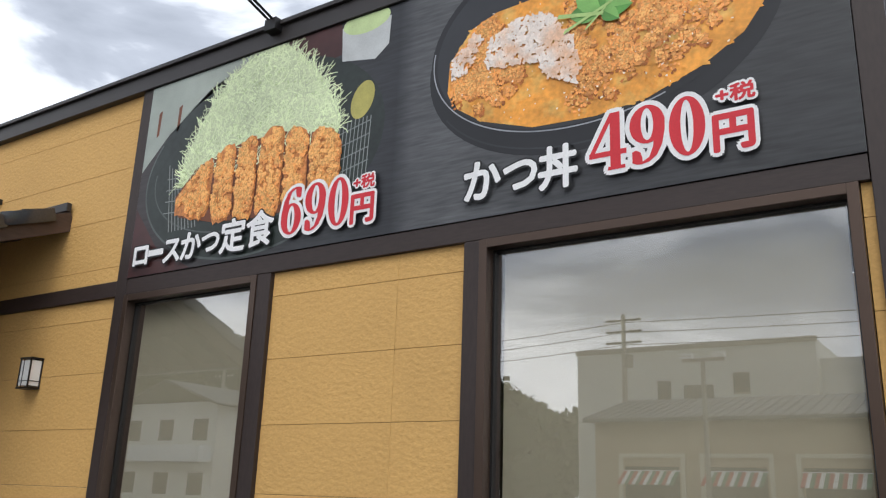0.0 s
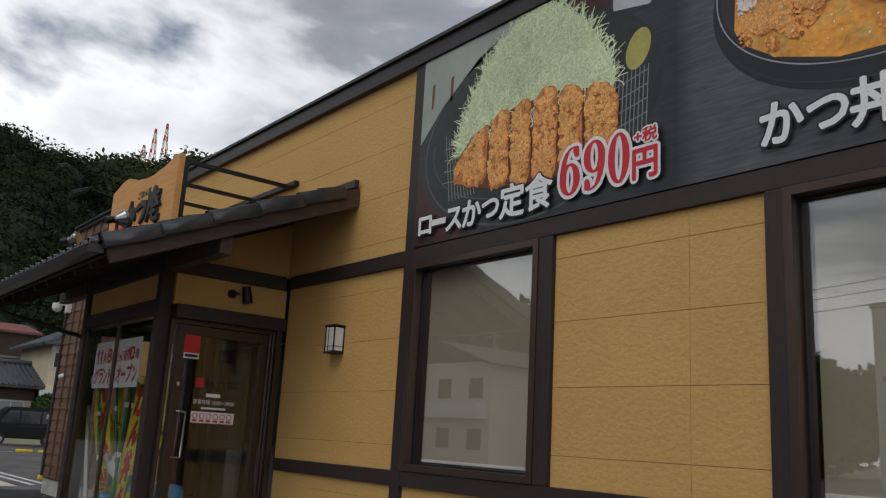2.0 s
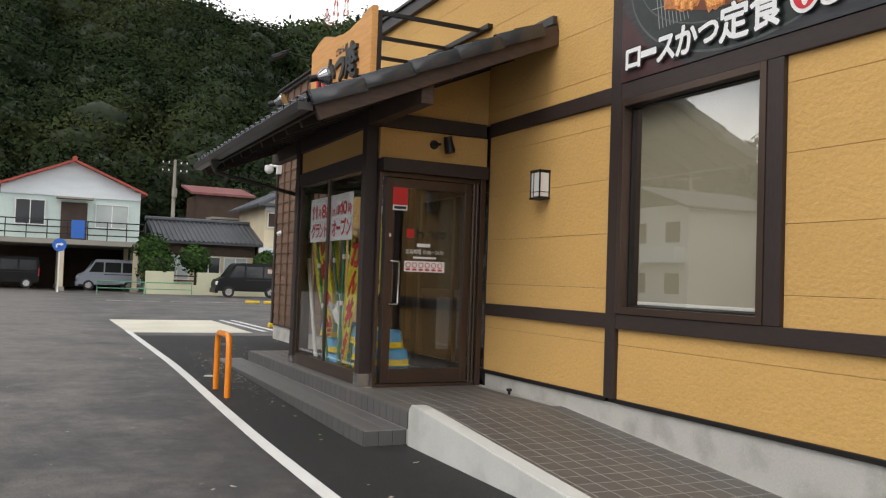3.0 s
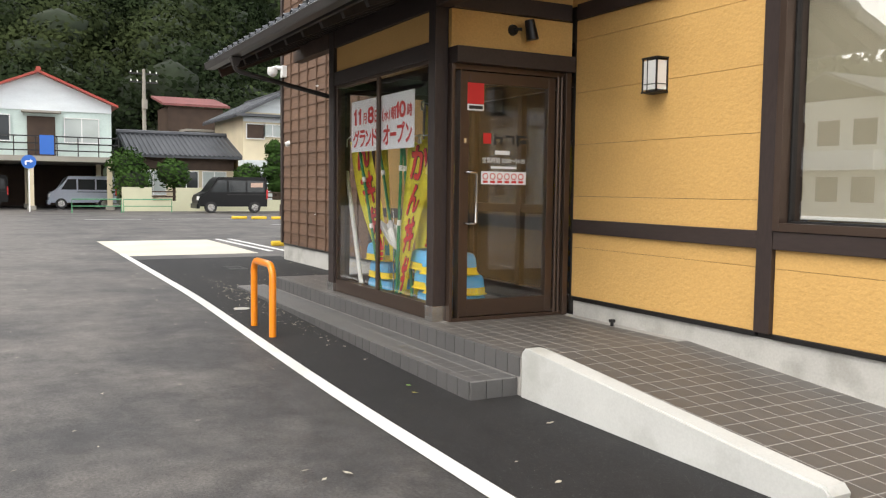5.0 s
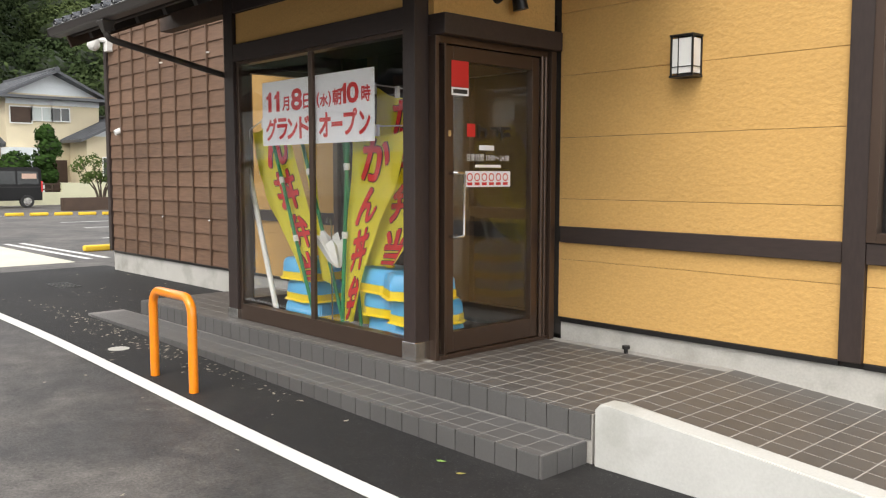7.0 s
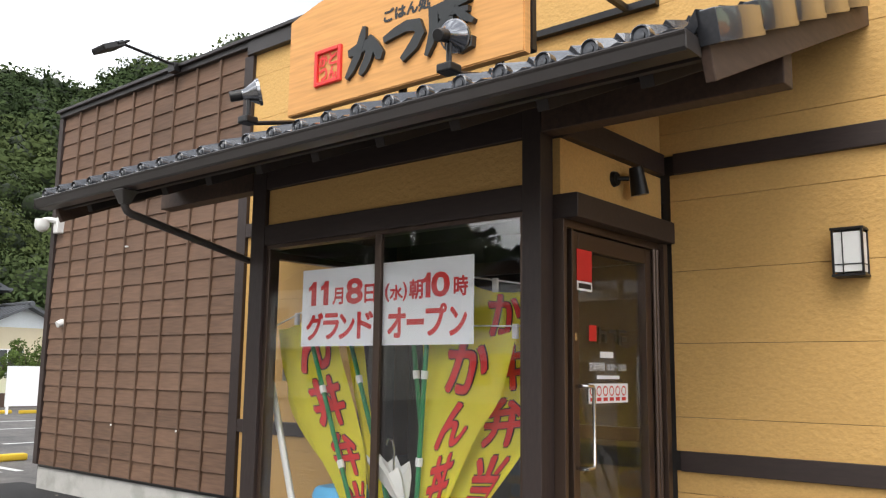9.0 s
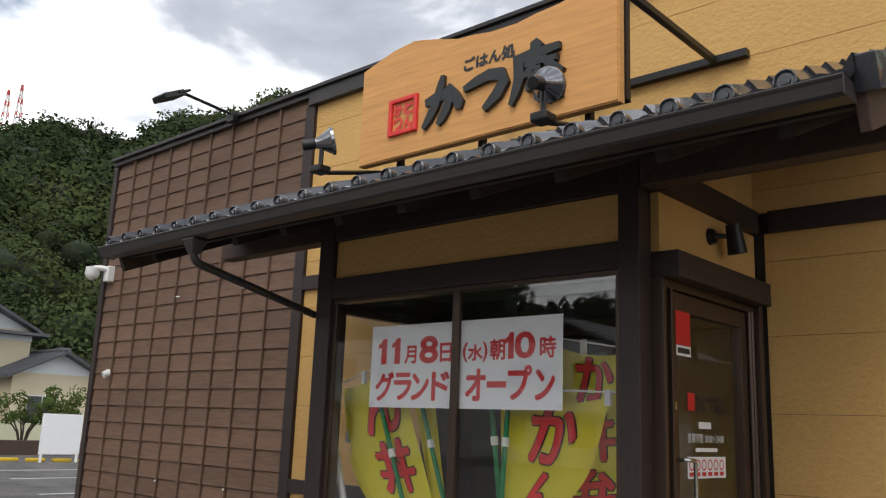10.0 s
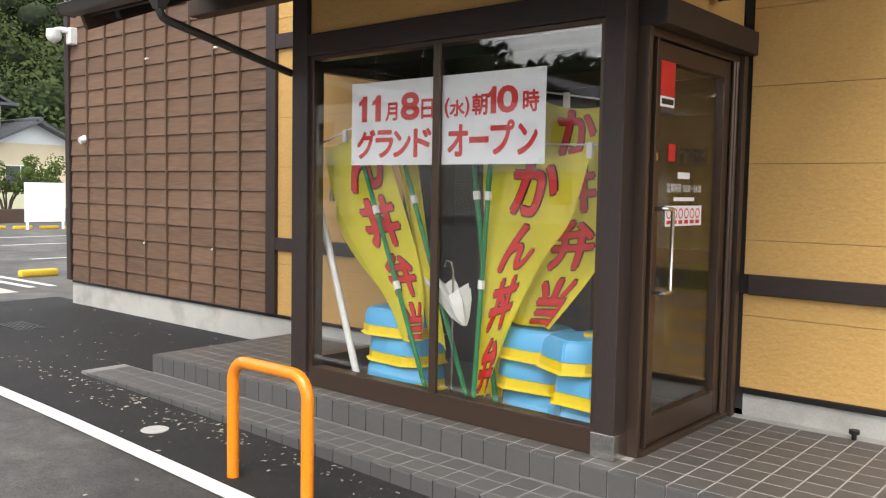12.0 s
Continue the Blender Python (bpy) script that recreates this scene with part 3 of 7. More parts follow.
kerb_bm = bmesh.new()
prism(kerb_bm, [(-6.835, -0.1), (-4.48, -0.1), (-4.46, 0.105), (-4.49, 0.138), (-6.74, 0.335), (-6.80, 0.334), (-6.835, 0.30)], "y", 2.655, 2.797)
bmesh.ops.bevel(kerb_bm, geom=[e for e in kerb_bm.edges if abs(e.verts[0].co.y - e.verts[1].co.y) < 1e-4], offset=0.012, segments=2, affect="EDGES")
solid("ramp_kerb", kerb_bm, RAMPCONC, "pale cast concrete kerb wall along the ramp", "kerb", "structure", smooth=True)

# ---------------------------------------------------------------- entrance porch
porch = thing("entrance_porch", (-9.65, 3.4, PZ), "glazed entrance porch with dark timber frame and tiled lean-to roof", "porch", kind="structure")
SX = -8.34          # face of the door side


def porch_bar(name, *b, mat=TIMBER, label="", bevel=0.005):
    return part(name, boxes(b, bevel=bevel), mat, porch, label)


porch_bar("post", -10.885, -10.735, 2.80, 2.95, PZ, 3.16)
porch_bar("post", -8.525, -8.405, 2.80, 2.925, PZ, 3.16)
porch_bar("post", -10.98, -10.80, 4.00, 4.15, PZ, 3.16)
porch_bar("post_shoe", -8.533, -8.397, 2.792, 2.931, PZ, 0.40, mat=STEEL, label="grey steel shoe at the foot of the post", bevel=0.003)
porch_bar("post_shoe", -10.892, -10.728, 2.792, 2.957, PZ, 0.36, mat=STEEL, label="grey steel shoe at the foot of the post", bevel=0.003)
porch_bar("header", -10.735, -8.525, 2.805, 2.93, 2.463, 2.605, mat=TIMBER_H)
porch_bar("header", SX - 0.12, SX + 0.085, 2.927, 4.118, 2.42, 2.555, mat=TIMBER_H)
porch_bar("header", -10.97, -10.83, 3.0, 4.0, 2.45, 2.605, mat=TIMBER_H)
porch_bar("wall_plate", -10.735, -8.525, 2.805, 2.93, 2.865, 3.16, mat=TIMBER_H)
porch_bar("wall_plate", SX - 0.12, SX + 0.03, 2.927, 4.11, 2.87, 3.01, mat=TIMBER_H)
porch_bar("infill_panel", -10.735, -8.525, 2.835, 2.90, 2.607, 2.863, mat=STUCCO, label="yellow stucco panel over the glazing", bevel=0.002)
porch_bar("infill_panel", SX - 0.09, SX - 0.02, 2.927, 4.15, 2.557, 2.868, mat=STUCCO, label="yellow stucco panel over the door", bevel=0.002)
porch_bar("infill_panel", -10.96, -10.88, 3.0, 4.0, 2.607, 3.1, mat=STUCCO, label="yellow stucco panel over the glazing", bevel=0.002)
side_bm = bmesh.new()
prism(side_bm, [(2.957, 3.012), (4.15, 3.012), (4.15, 3.66), (2.957, 3.16)], "x", SX - 0.09, SX - 0.02)
part("side_gable", side_bm, STUCCO, porch, "yellow stucco panel under the lean-to roof")
porch_bar("ceiling_board", -10.9, -8.46, 2.93, 4.15, 2.61, 2.65, mat=SOFFIT, bevel=0.0)
porch_bar("entrance_floor", -10.9, -8.42, 2.93, 4.16, PZ - 0.05, PZ + 0.012, mat=INNERFLOOR, label="dark tiled floor inside the porch", bevel=0.0)
# added panel, coloured dark to stand for the unlit restaurant behind
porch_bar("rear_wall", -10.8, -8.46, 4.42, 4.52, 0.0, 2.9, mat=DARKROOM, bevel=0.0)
# front glazing
for nm, bx in (("window_sill", (-10.735, -8.525, 2.83, 2.92, PZ + 0.002, 0.405)), ("window_head", (-10.735, -8.525, 2.83, 2.92, 2.437, 2.463)), ("jamb", (-10.735, -10.70, 2.83, 2.92, 0.405, 2.437)), ("jamb", (-8.558, -8.525, 2.83, 2.92, 0.405, 2.437)), ("mullion", (-9.652, -9.600, 2.822, 2.850, 0.405, 2.437))):
    part(nm, boxes(bx, bevel=0.003), FRAME, porch)
for a, b in ((-10.70, -9.652), (-9.600, -8.558)):
    ob = part("pane", boxes((a, b, 2.841, 2.847, 0.405, 2.437)), GLASS_V, porch)
    ob.visible_shadow = False
# far side glazing
for nm, bx in (("window_sill", (-10.93, -10.86, 2.98, 4.0, PZ + 0.002, 0.42)), ("window_head", (-10.93, -10.86, 2.98, 4.0, 2.40, 2.45)), ("jamb", (-10.93, -10.86, 2.98, 3.04, 0.42, 2.40)), ("jamb", (-10.93, -10.86, 3.96, 4.0, 0.42, 2.40))):
    part(nm, boxes(bx, bevel=0.003), FRAME, porch)
ob = part("pane", boxes((-10.915, -10.909, 3.04, 3.96, 0.42, 2.40)), GLASS_V, porch)
ob.visible_shadow = False
# inner sliding door into the restaurant
inner = part("inner_door", boxes((-10.5, -8.46, 4.36, 4.42, 2.35, 2.45), (-10.5, -10.42, 4.36, 4.42, PZ, 2.35), (-9.55, -9.47, 4.36, 4.42, PZ, 2.35), (-8.54, -8.46, 4.36, 4.42, PZ, 2.35), (-10.42, -8.54, 4.36, 4.42, PZ, 0.40), (-10.42, -8.54, 4.37, 4.41, 1.15, 1.24), bevel=0.003), FRAME, porch, "dark inner sliding door")
part("inner_pane", boxes((-10.42, -9.55, 4.388, 4.394, 0.40, 2.35), (-9.47, -8.54, 4.388, 4.394, 0.40, 2.35)), GLASS_V, inner)

# the entrance door on the side
door = thing("door_1", (SX - 0.04, 3.5, PZ), "closed brown-framed glass entrance door with long steel handle", "door", kind="structure")
DX0, DX1 = SX - 0.075, SX - 0.02
for nm, bx in (("jamb", (DX0 - 0.02, SX, 2.927, 2.957, PZ, 2.42)), ("jamb", (DX0 - 0.02, SX + 0.03, 4.062, 4.118, PZ, 2.42)), ("door_head", (DX0 - 0.02, SX, 2.957, 4.062, 2.375, 2.42)), ("threshold", (DX0 - 0.02, SX + 0.01, 2.957, 4.062, PZ, PZ + 0.03)), ("mullion", (DX0 - 0.02, SX, 3.008, 3.027, PZ + 0.03, 2.375))):
    part(nm, boxes(bx, bevel=0.003), FRAME, door)
leaf = part("door_leaf", boxes((DX0, DX1, 3.03, 3.106, PZ + 0.035, 2.37), (DX0, DX1, 3.905, 3.98, PZ + 0.035, 2.37), (DX0, DX1, 3.106, 3.905, 2.275, 2.37), (DX0, DX1, 3.106, 3.905, PZ + 0.035, 0.445), bevel=0.004), FRAME, door)
ob = part("pane", boxes((DX0 + 0.02, DX0 + 0.026, 3.106, 3.905, 0.445, 2.275)), GLASS_V, leaf)
ob.visible_shadow = False
ob = part("side_light", boxes((DX0 + 0.02, DX0 + 0.026, 2.957, 3.008, PZ + 0.03, 2.375)), GLASS_V, door)
ob.visible_shadow = False
for face, out in ((DX1, 1), (DX0, -1)):
    hb = bmesh.new()
    tube(hb, [(face, 3.07, 1.525), (face + out * 0.045, 3.07, 1.528), (face + out * 0.058, 3.085, 1.528), (face + out * 0.062, 3.14, 1.525), (face + out * 0.062, 3.15, 1.51), (face + out * 0.062, 3.15, 1.115), (face + out * 0.062, 3.14, 1.10), (face + out * 0.058, 3.085, 1.097), (face + out * 0.045, 3.07, 1.097), (face, 3.07, 1.10)], 0.011, 8)
    part("handle", hb, STEEL, leaf, "long brushed steel pull handle", True)
for y in (4.0, 4.04):
    gb = bmesh.new()
    tube(gb, [(SX - 0.01, y, PZ + 0.02), (SX - 0.01, y, 2.38)], 0.016, 10)
    part("guard_rod", gb, FRAME, door, "", True)
sk = part("sticker", boxes((DX1 + 0.001, DX1 + 0.003, 3.085, 3.245, 2.10, 2.275)), RED, leaf, "square red security sticker with a white strip")
part("strip", boxes((DX1 + 0.001, DX1 + 0.0034, 3.085, 3.245, 2.045, 2.098)), WHITE, sk)
part("bar", boxes((DX1 + 0.0036, DX1 + 0.0044, 3.10, 3.232, 2.058, 2.086)), BLACKPRINT, sk)
nt_ = part("notice_strip", boxes((DX0 + 0.0275, DX0 + 0.0285, 3.245, 3.70, 1.43, 1.54)), WHITE, leaf, "white strip of small red prohibition signs")
for k in range(6):
    y = 3.287 + k * 0.072
    rb = bmesh.new()
    n = 14
    for r0, r1 in ((0.021, 0.029),):
        o = [rb.verts.new((DX0 + 0.0295, y + r1 * math.cos(2 * math.pi * i / n), 1.498 + r1 * math.sin(2 * math.pi * i / n))) for i in range(n)]
        q = [rb.verts.new((DX0 + 0.0295, y + r0 * math.cos(2 * math.pi * i / n), 1.498 + r0 * math.sin(2 * math.pi * i / n))) for i in range(n)]
        for i in range(n):
            rb.faces.new([o[i], o[(i + 1) % n], q[(i + 1) % n], q[i]])
    box(rb, DX0 + 0.0292, DX0 + 0.0298, y - 0.024, y + 0.024, 1.442, 1.462)
    part("prohibition_mark", rb, RED, nt_)


def letters_on_side(text, y0, z0, w, h, mat, parent, name="lettering", x=None):
    bm = lettering(text, w, h)
    xx = DX0 + 0.0285 if x is None else x
    for v in bm.verts:
        v.co = Vector((xx, y0 + v.co.x, z0 + v.co.z))
    return part(name, bm, mat, parent)


letters_on_side("営業時間 10:00〜24:00", 3.255, 1.61, 0.43, 0.05, WHITE, leaf)
part("lettering_bar", boxes((DX0 + 0.0275, DX0 + 0.0285, 3.38, 3.53, 1.685, 1.72)), WHITE, leaf)
part("lettering_bar", boxes((DX0 + 0.0275, DX0 + 0.0285, 3.34, 3.60, 1.565, 1.585)), WHITE, leaf)
part("logo_mark", boxes((DX0 + 0.0275, DX0 + 0.0285, 3.26, 3.34, 1.775, 1.865)), RED, leaf)
for y0_, y1_, z0_, z1_ in ((3.37, 3.39, 1.77, 1.86), (3.39, 3.44, 1.82, 1.84), (3.435, 3.455, 1.77, 1.835), (3.49, 3.57, 1.83, 1.85), (3.555, 3.575, 1.78, 1.83), (3.60, 3.70, 1.835, 1.855), (3.60, 3.62, 1.76, 1.835), (3.635, 3.70, 1.785, 1.815)):
    part("logo_stroke", boxes((DX0 + 0.0275, DX0 + 0.0285, y0_, y1_, z0_, z1_)), BLACKPRINT, leaf)
part("lock_plate", boxes((DX1, DX1 + 0.004, 3.055, 3.08, 1.77, 1.81)), STEEL, leaf)

# ---------------------------------------------------------------- lean-to roof
RX0, RX1 = -11.90, -7.06
EY, EZ = 1.84, 2.800
TH = math.atan2(3.785 - EZ, 4.15 - EY)
SL = (4.15 - EY) / math.cos(TH)


def on_roof(x, s, n):
    return Vector((x, EY + s * math.cos(TH) - n * math.sin(TH), EZ + s * math.sin(TH) + n * math.cos(TH)))


ROOF_M = Matrix.Translation((0, EY, EZ)) @ Matrix.Rotation(TH, 4, "X")
lean = thing("lean_to_roof", (-9.65, 3.0, 3.3), "dark glazed Japanese tile roof over the entrance porch", "roof", kind="structure")


def slab(name, x0, x1, s0, s1, n0, n1, mat, label="", bevel=0.0):
    bm = boxes((x0, x1, s0, s1, n0, n1), bevel=bevel)
    bm.transform(ROOF_M)
    return part(name, bm, mat, lean, label)


slab("deck", RX0 + 0.04, RX1 - 0.05, 0.04, SL, -0.075, -0.035, SOFFIT, "dark boarded underside")
slab("barge_board", RX1 - 0.045, RX1 - 0.005, -0.03, SL - 0.02, -0.19, -0.012, BARGE, "weathered brown barge board", 0.005)
slab("barge_board", RX0 + 0.005, RX0 + 0.045, -0.03, SL - 0.02, -0.19, -0.012, BARGE, "weathered brown barge board", 0.005)
for k in range(10):
    x = RX0 + 0.3 + k * (RX1 - RX0 - 0.6) / 9
    slab("rafter", x - 0.03, x + 0.03, 0.06, SL - 0.1, -0.165, -0.078, SOFFIT, "", 0.004)
for a, b in ((-12.10, -10.89), (-8.40, -7.12)):
    part("beam_end", boxes((a, b, 2.80, 2.92, 2.875, 3.15), bevel=0.006), BARGE, lean, "brown beam end under the eave")
part("eave_board", boxes((RX0 + 0.05, RX1 - 0.05, EY + 0.03, EY + 0.06, EZ - 0.10, EZ - 0.04)), SOFFIT, lean)

PT = 0.2095
NT = int(round((RX1 - RX0 - 0.04) / PT))
PT = (RX1 - RX0 - 0.04) / NT
COURSE = 0.232
NC = int(SL / COURSE)


def wave(u):
    """Cross-section of a pantile: a round roll at the edge and a shallow pan."""
    a = min(u, 1 - u) * 2
    return 0.040 * math.exp(-((a / 0.24) ** 2)) - 0.012 * math.sin(math.pi * a) + 0.008


def pantile(eave=False):
    bm = bmesh.new()
    n = 16
    t = 0.017
    rows = []
    for s, lift in ((0.0, 0.020), (COURSE + 0.02, 0.0)):
        rows.append([bm.verts.new(((k / n) * PT, s, wave(((k / n) + 0.0) % 1.0 if k < n else 1.0) + lift)) for k in range(n + 1)])
    drop = [bm.verts.new((v.co.x, v.co.y, v.co.z - (0.062 if eave else t))) for v in rows[0]]
    for a, b in ((rows[0], rows[1]), (drop, rows[0])):
        for k in range(n):
            bm.faces.new([a[k], a[k + 1], b[k + 1], b[k]])
    if eave:
        lip = [bm.verts.new((v.co.x, v.co.y - 0.012, v.co.z)) for v in drop]
        lip2 = [bm.verts.new((v.co.x, v.co.y - 0.012, v.co.z + 0.014)) for v in drop]
        for a, b in ((drop, lip), (lip, lip2)):
            for k in range(n):
                bm.faces.new([a[k], a[k + 1], b[k + 1], b[k]])
    return mesh_from(bm, "roof_tile", KAWARA, True)


tile_plain, tile_eave = pantile(), pantile(True)


def disc_mesh():
    bm = bmesh.new()
    n = 18
    prof = ((0.040, 0.03), (0.040, -0.012), (0.035, -0.016), (0.031, -0.010), (0.029, -0.006), (0.019, -0.006), (0.017, -0.012), (0.007, -0.014))
    rings = [[bm.verts.new((r * math.cos(2 * math.pi * i / n), d, r * math.sin(2 * math.pi * i / n))) for i in range(n)] for r, d in prof]
    for a, b in zip(rings, rings[1:]):
        for i in range(n):
            bm.faces.new([a[i], a[(i + 1) % n], b[(i + 1) % n], b[i]])
    bm.faces.new(rings[-1])
    return mesh_from(bm, "eave_disc", KAWARA, True)


disc = disc_mesh()
for i in range(NT):
    x = RX0 + 0.02 + i * PT
    for j in range(NC):
        ob = new("roof_tile", tile_eave if j == 0 else tile_plain)
        ob.matrix_world = ROOF_M @ Matrix.Translation((x, -0.06 + j * COURSE, 0.0))
        ob.parent = lean
        ob.matrix_parent_inverse = lean.matrix_world.inverted()
for i in range(NT):
    ob = new("eave_disc", disc)
    p = on_roof(RX0 + 0.02 + i * PT, -0.065, 0.026)
    ob.matrix_world = Matrix.Translation(p)
    ob.parent = lean
    ob.matrix_parent_inverse = lean.matrix_world.inverted()
# verge tiles step up along both edges
verge = mesh_from(boxes((-0.045, 0.035, 0, 2 * COURSE + 0.03, -0.075, 0.048), bevel=0.006), "verge_tile", KAWARA, True)
for x in (RX0, RX1 + 0.01):
    for j in range(NC // 2):
        ob = new("verge_tile", verge)
        ob.matrix_world = ROOF_M @ Matrix.Translation((x, -0.05 + 2 * j * COURSE, 0.012)) @ Matrix.Rotation(radians(-2.2), 4, "X")
        ob.parent = lean
        ob.matrix_parent_inverse = lean.matrix_world.inverted()
part("flashing", boxes((RX0, RX1, 4.08, 4.13, 3.76, 3.845), bevel=0.006), FASCIA, lean)

gutter = thing("rain_gutter", (-9.65, 1.77, 2.70), "dark brown box gutter with a slanting downpipe", "gutter", kind="structure")
gbm = bmesh.new()
prism(gbm, [(1.708, 2.752), (1.700, 2.746), (1.706, 2.738), (1.716, 2.700), (1.730, 2.690), (1.812, 2.690), (1.828, 2.700), (1.830, 2.752), (1.822, 2.752), (1.820, 2.706), (1.734, 2.700), (1.720, 2.740), (1.716, 2.752)], "x", RX0 - 0.01, -7.095)
part("trough", gbm, GUTTER, gutter)
bead = bmesh.new()
tube(bead, [(RX0 - 0.01, 1.706, 2.752), (-7.095, 1.706, 2.752)], 0.007, 8)
part("rim", bead, GUTTER, gutter, "", True)
for x in (-7.095, RX0 - 0.014):
    part("end_cap", boxes((x, x + 0.004, 1.704, 1.828, 2.688, 2.754)), GUTTER, gutter)
hop = boxes((-10.865, -10.745, 1.715, 1.825, 2.60, 2.69), bevel=0.008)
for v in hop.verts:
    if v.co.z < 2.62:
        v.co.x += 0.5 * (-10.805 - v.co.x)
        v.co.y += 0.5 * (1.77 - v.co.y)
part("hopper", hop, GUTTER, gutter)
pb = bmesh.new()
tube(pb, [(-10.805, 1.77, 2.615), (-10.805, 1.772, 2.585), (-10.806, 1.79, 2.56), (-10.81, 1.83, 2.545), (-10.93, 2.83, 2.37)], 0.025, 10)
part("downpipe", pb, GUTTER, gutter, "", True)

# ---------------------------------------------------------------- signboard over the roof
signb = thing("shop_signboard", (-9.58, 2.89, 3.39), "pale wooden signboard with raised black brush marks and red seal", "signboard")
sb = bmesh.new()
prism(sb, [(-10.61, 3.39), (-8.55, 3.39), (-8.55, 4.15), (-8.66, 4.145), (-8.80, 4.115), (-8.93, 4.085), (-9.10, 4.075), (-9.24, 4.055), (-9.45, 4.06), (-9.60, 4.085), (-9.72, 4.085), (-9.90, 4.145), (-10.06, 4.175), (-10.12, 4.20), (-10.30, 4.175), (-10.42, 4.145), (-10.61, 4.10)], "y", 2.86, 2.93)
bmesh.ops.bevel(sb, geom=[e for e in sb.edges if abs(e.verts[0].co.y - e.verts[1].co.y) < 1e-4], offset=0.008, segments=2, affect="EDGES")
part("board", sb, SIGNWOOD, signb)


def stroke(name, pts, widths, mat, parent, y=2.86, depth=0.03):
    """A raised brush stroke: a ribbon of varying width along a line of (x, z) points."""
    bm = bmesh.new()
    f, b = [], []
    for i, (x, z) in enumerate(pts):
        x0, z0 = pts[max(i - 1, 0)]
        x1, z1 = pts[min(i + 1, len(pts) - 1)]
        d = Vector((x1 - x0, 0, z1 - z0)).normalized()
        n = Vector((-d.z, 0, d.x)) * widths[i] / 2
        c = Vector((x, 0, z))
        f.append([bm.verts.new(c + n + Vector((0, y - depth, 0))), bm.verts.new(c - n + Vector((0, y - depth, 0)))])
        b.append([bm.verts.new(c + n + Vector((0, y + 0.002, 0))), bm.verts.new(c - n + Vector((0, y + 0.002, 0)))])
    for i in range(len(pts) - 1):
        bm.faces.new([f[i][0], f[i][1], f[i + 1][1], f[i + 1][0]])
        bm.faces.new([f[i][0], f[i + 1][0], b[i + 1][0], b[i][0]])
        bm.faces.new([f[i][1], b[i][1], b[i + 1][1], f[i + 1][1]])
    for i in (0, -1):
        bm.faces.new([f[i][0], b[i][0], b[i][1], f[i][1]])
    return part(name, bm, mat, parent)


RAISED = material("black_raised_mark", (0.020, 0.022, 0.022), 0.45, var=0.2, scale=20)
SEALRED = material("red_seal_paint", (0.72, 0.035, 0.03), 0.4, var=0.05)
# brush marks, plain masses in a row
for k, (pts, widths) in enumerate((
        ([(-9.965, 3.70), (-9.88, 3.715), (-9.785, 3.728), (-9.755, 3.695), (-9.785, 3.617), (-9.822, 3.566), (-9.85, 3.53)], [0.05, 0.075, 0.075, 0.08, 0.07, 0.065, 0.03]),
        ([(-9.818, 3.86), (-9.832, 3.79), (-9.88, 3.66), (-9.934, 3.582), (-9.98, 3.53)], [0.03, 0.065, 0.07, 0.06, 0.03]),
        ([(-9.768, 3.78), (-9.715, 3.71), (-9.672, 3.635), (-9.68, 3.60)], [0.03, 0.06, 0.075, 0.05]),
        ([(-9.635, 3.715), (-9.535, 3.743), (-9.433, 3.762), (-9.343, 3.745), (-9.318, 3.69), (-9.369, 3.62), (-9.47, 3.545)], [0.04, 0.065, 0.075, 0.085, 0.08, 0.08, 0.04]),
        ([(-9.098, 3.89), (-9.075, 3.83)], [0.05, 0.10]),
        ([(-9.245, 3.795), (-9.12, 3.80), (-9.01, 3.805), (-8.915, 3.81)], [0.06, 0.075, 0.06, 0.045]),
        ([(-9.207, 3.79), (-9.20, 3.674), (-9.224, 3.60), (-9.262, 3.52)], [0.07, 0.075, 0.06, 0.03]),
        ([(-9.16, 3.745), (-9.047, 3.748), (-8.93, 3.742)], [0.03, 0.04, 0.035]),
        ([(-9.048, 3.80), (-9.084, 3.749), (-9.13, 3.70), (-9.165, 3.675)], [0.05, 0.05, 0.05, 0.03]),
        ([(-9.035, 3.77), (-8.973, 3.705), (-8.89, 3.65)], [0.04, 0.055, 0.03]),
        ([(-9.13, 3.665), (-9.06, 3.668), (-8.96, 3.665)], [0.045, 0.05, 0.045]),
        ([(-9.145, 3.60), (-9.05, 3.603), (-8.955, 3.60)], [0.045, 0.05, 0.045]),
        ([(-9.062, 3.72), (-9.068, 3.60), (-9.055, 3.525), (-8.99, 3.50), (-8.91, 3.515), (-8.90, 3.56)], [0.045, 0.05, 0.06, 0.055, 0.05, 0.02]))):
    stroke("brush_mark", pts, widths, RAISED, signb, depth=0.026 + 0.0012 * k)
tb = lettering("ごはん処", 0.40, 0.085, 0.005)
for v in tb.verts:
    v.co = Vector((-9.655 + v.co.x, 2.856 + v.co.y, 3.845 + v.co.z))
part("lettering", tb, RAISED, signb)
seal = part("seal", boxes((-10.31, -10.28, 2.835, 2.862, 3.54, 3.80), (-10.075, -10.045, 2.835, 2.862, 3.54, 3.80), (-10.28, -10.075, 2.835, 2.862, 3.77, 3.80), (-10.28, -10.075, 2.835, 2.862, 3.54, 3.57), bevel=0.006), SEALRED, signb, "red square seal frame")
for text, x in (("とん", -10.172), ("かつ", -10.268)):
    for k, ch in enumerate(text):
        cb = lettering(ch, 0.078, 0.082, 0.005)
        for v in cb.verts:
            v.co = Vector((x + v.co.x, 2.850 + v.co.y, 3.68 - 0.10 * k + v.co.z))
        part("lettering", cb, SEALRED, seal)
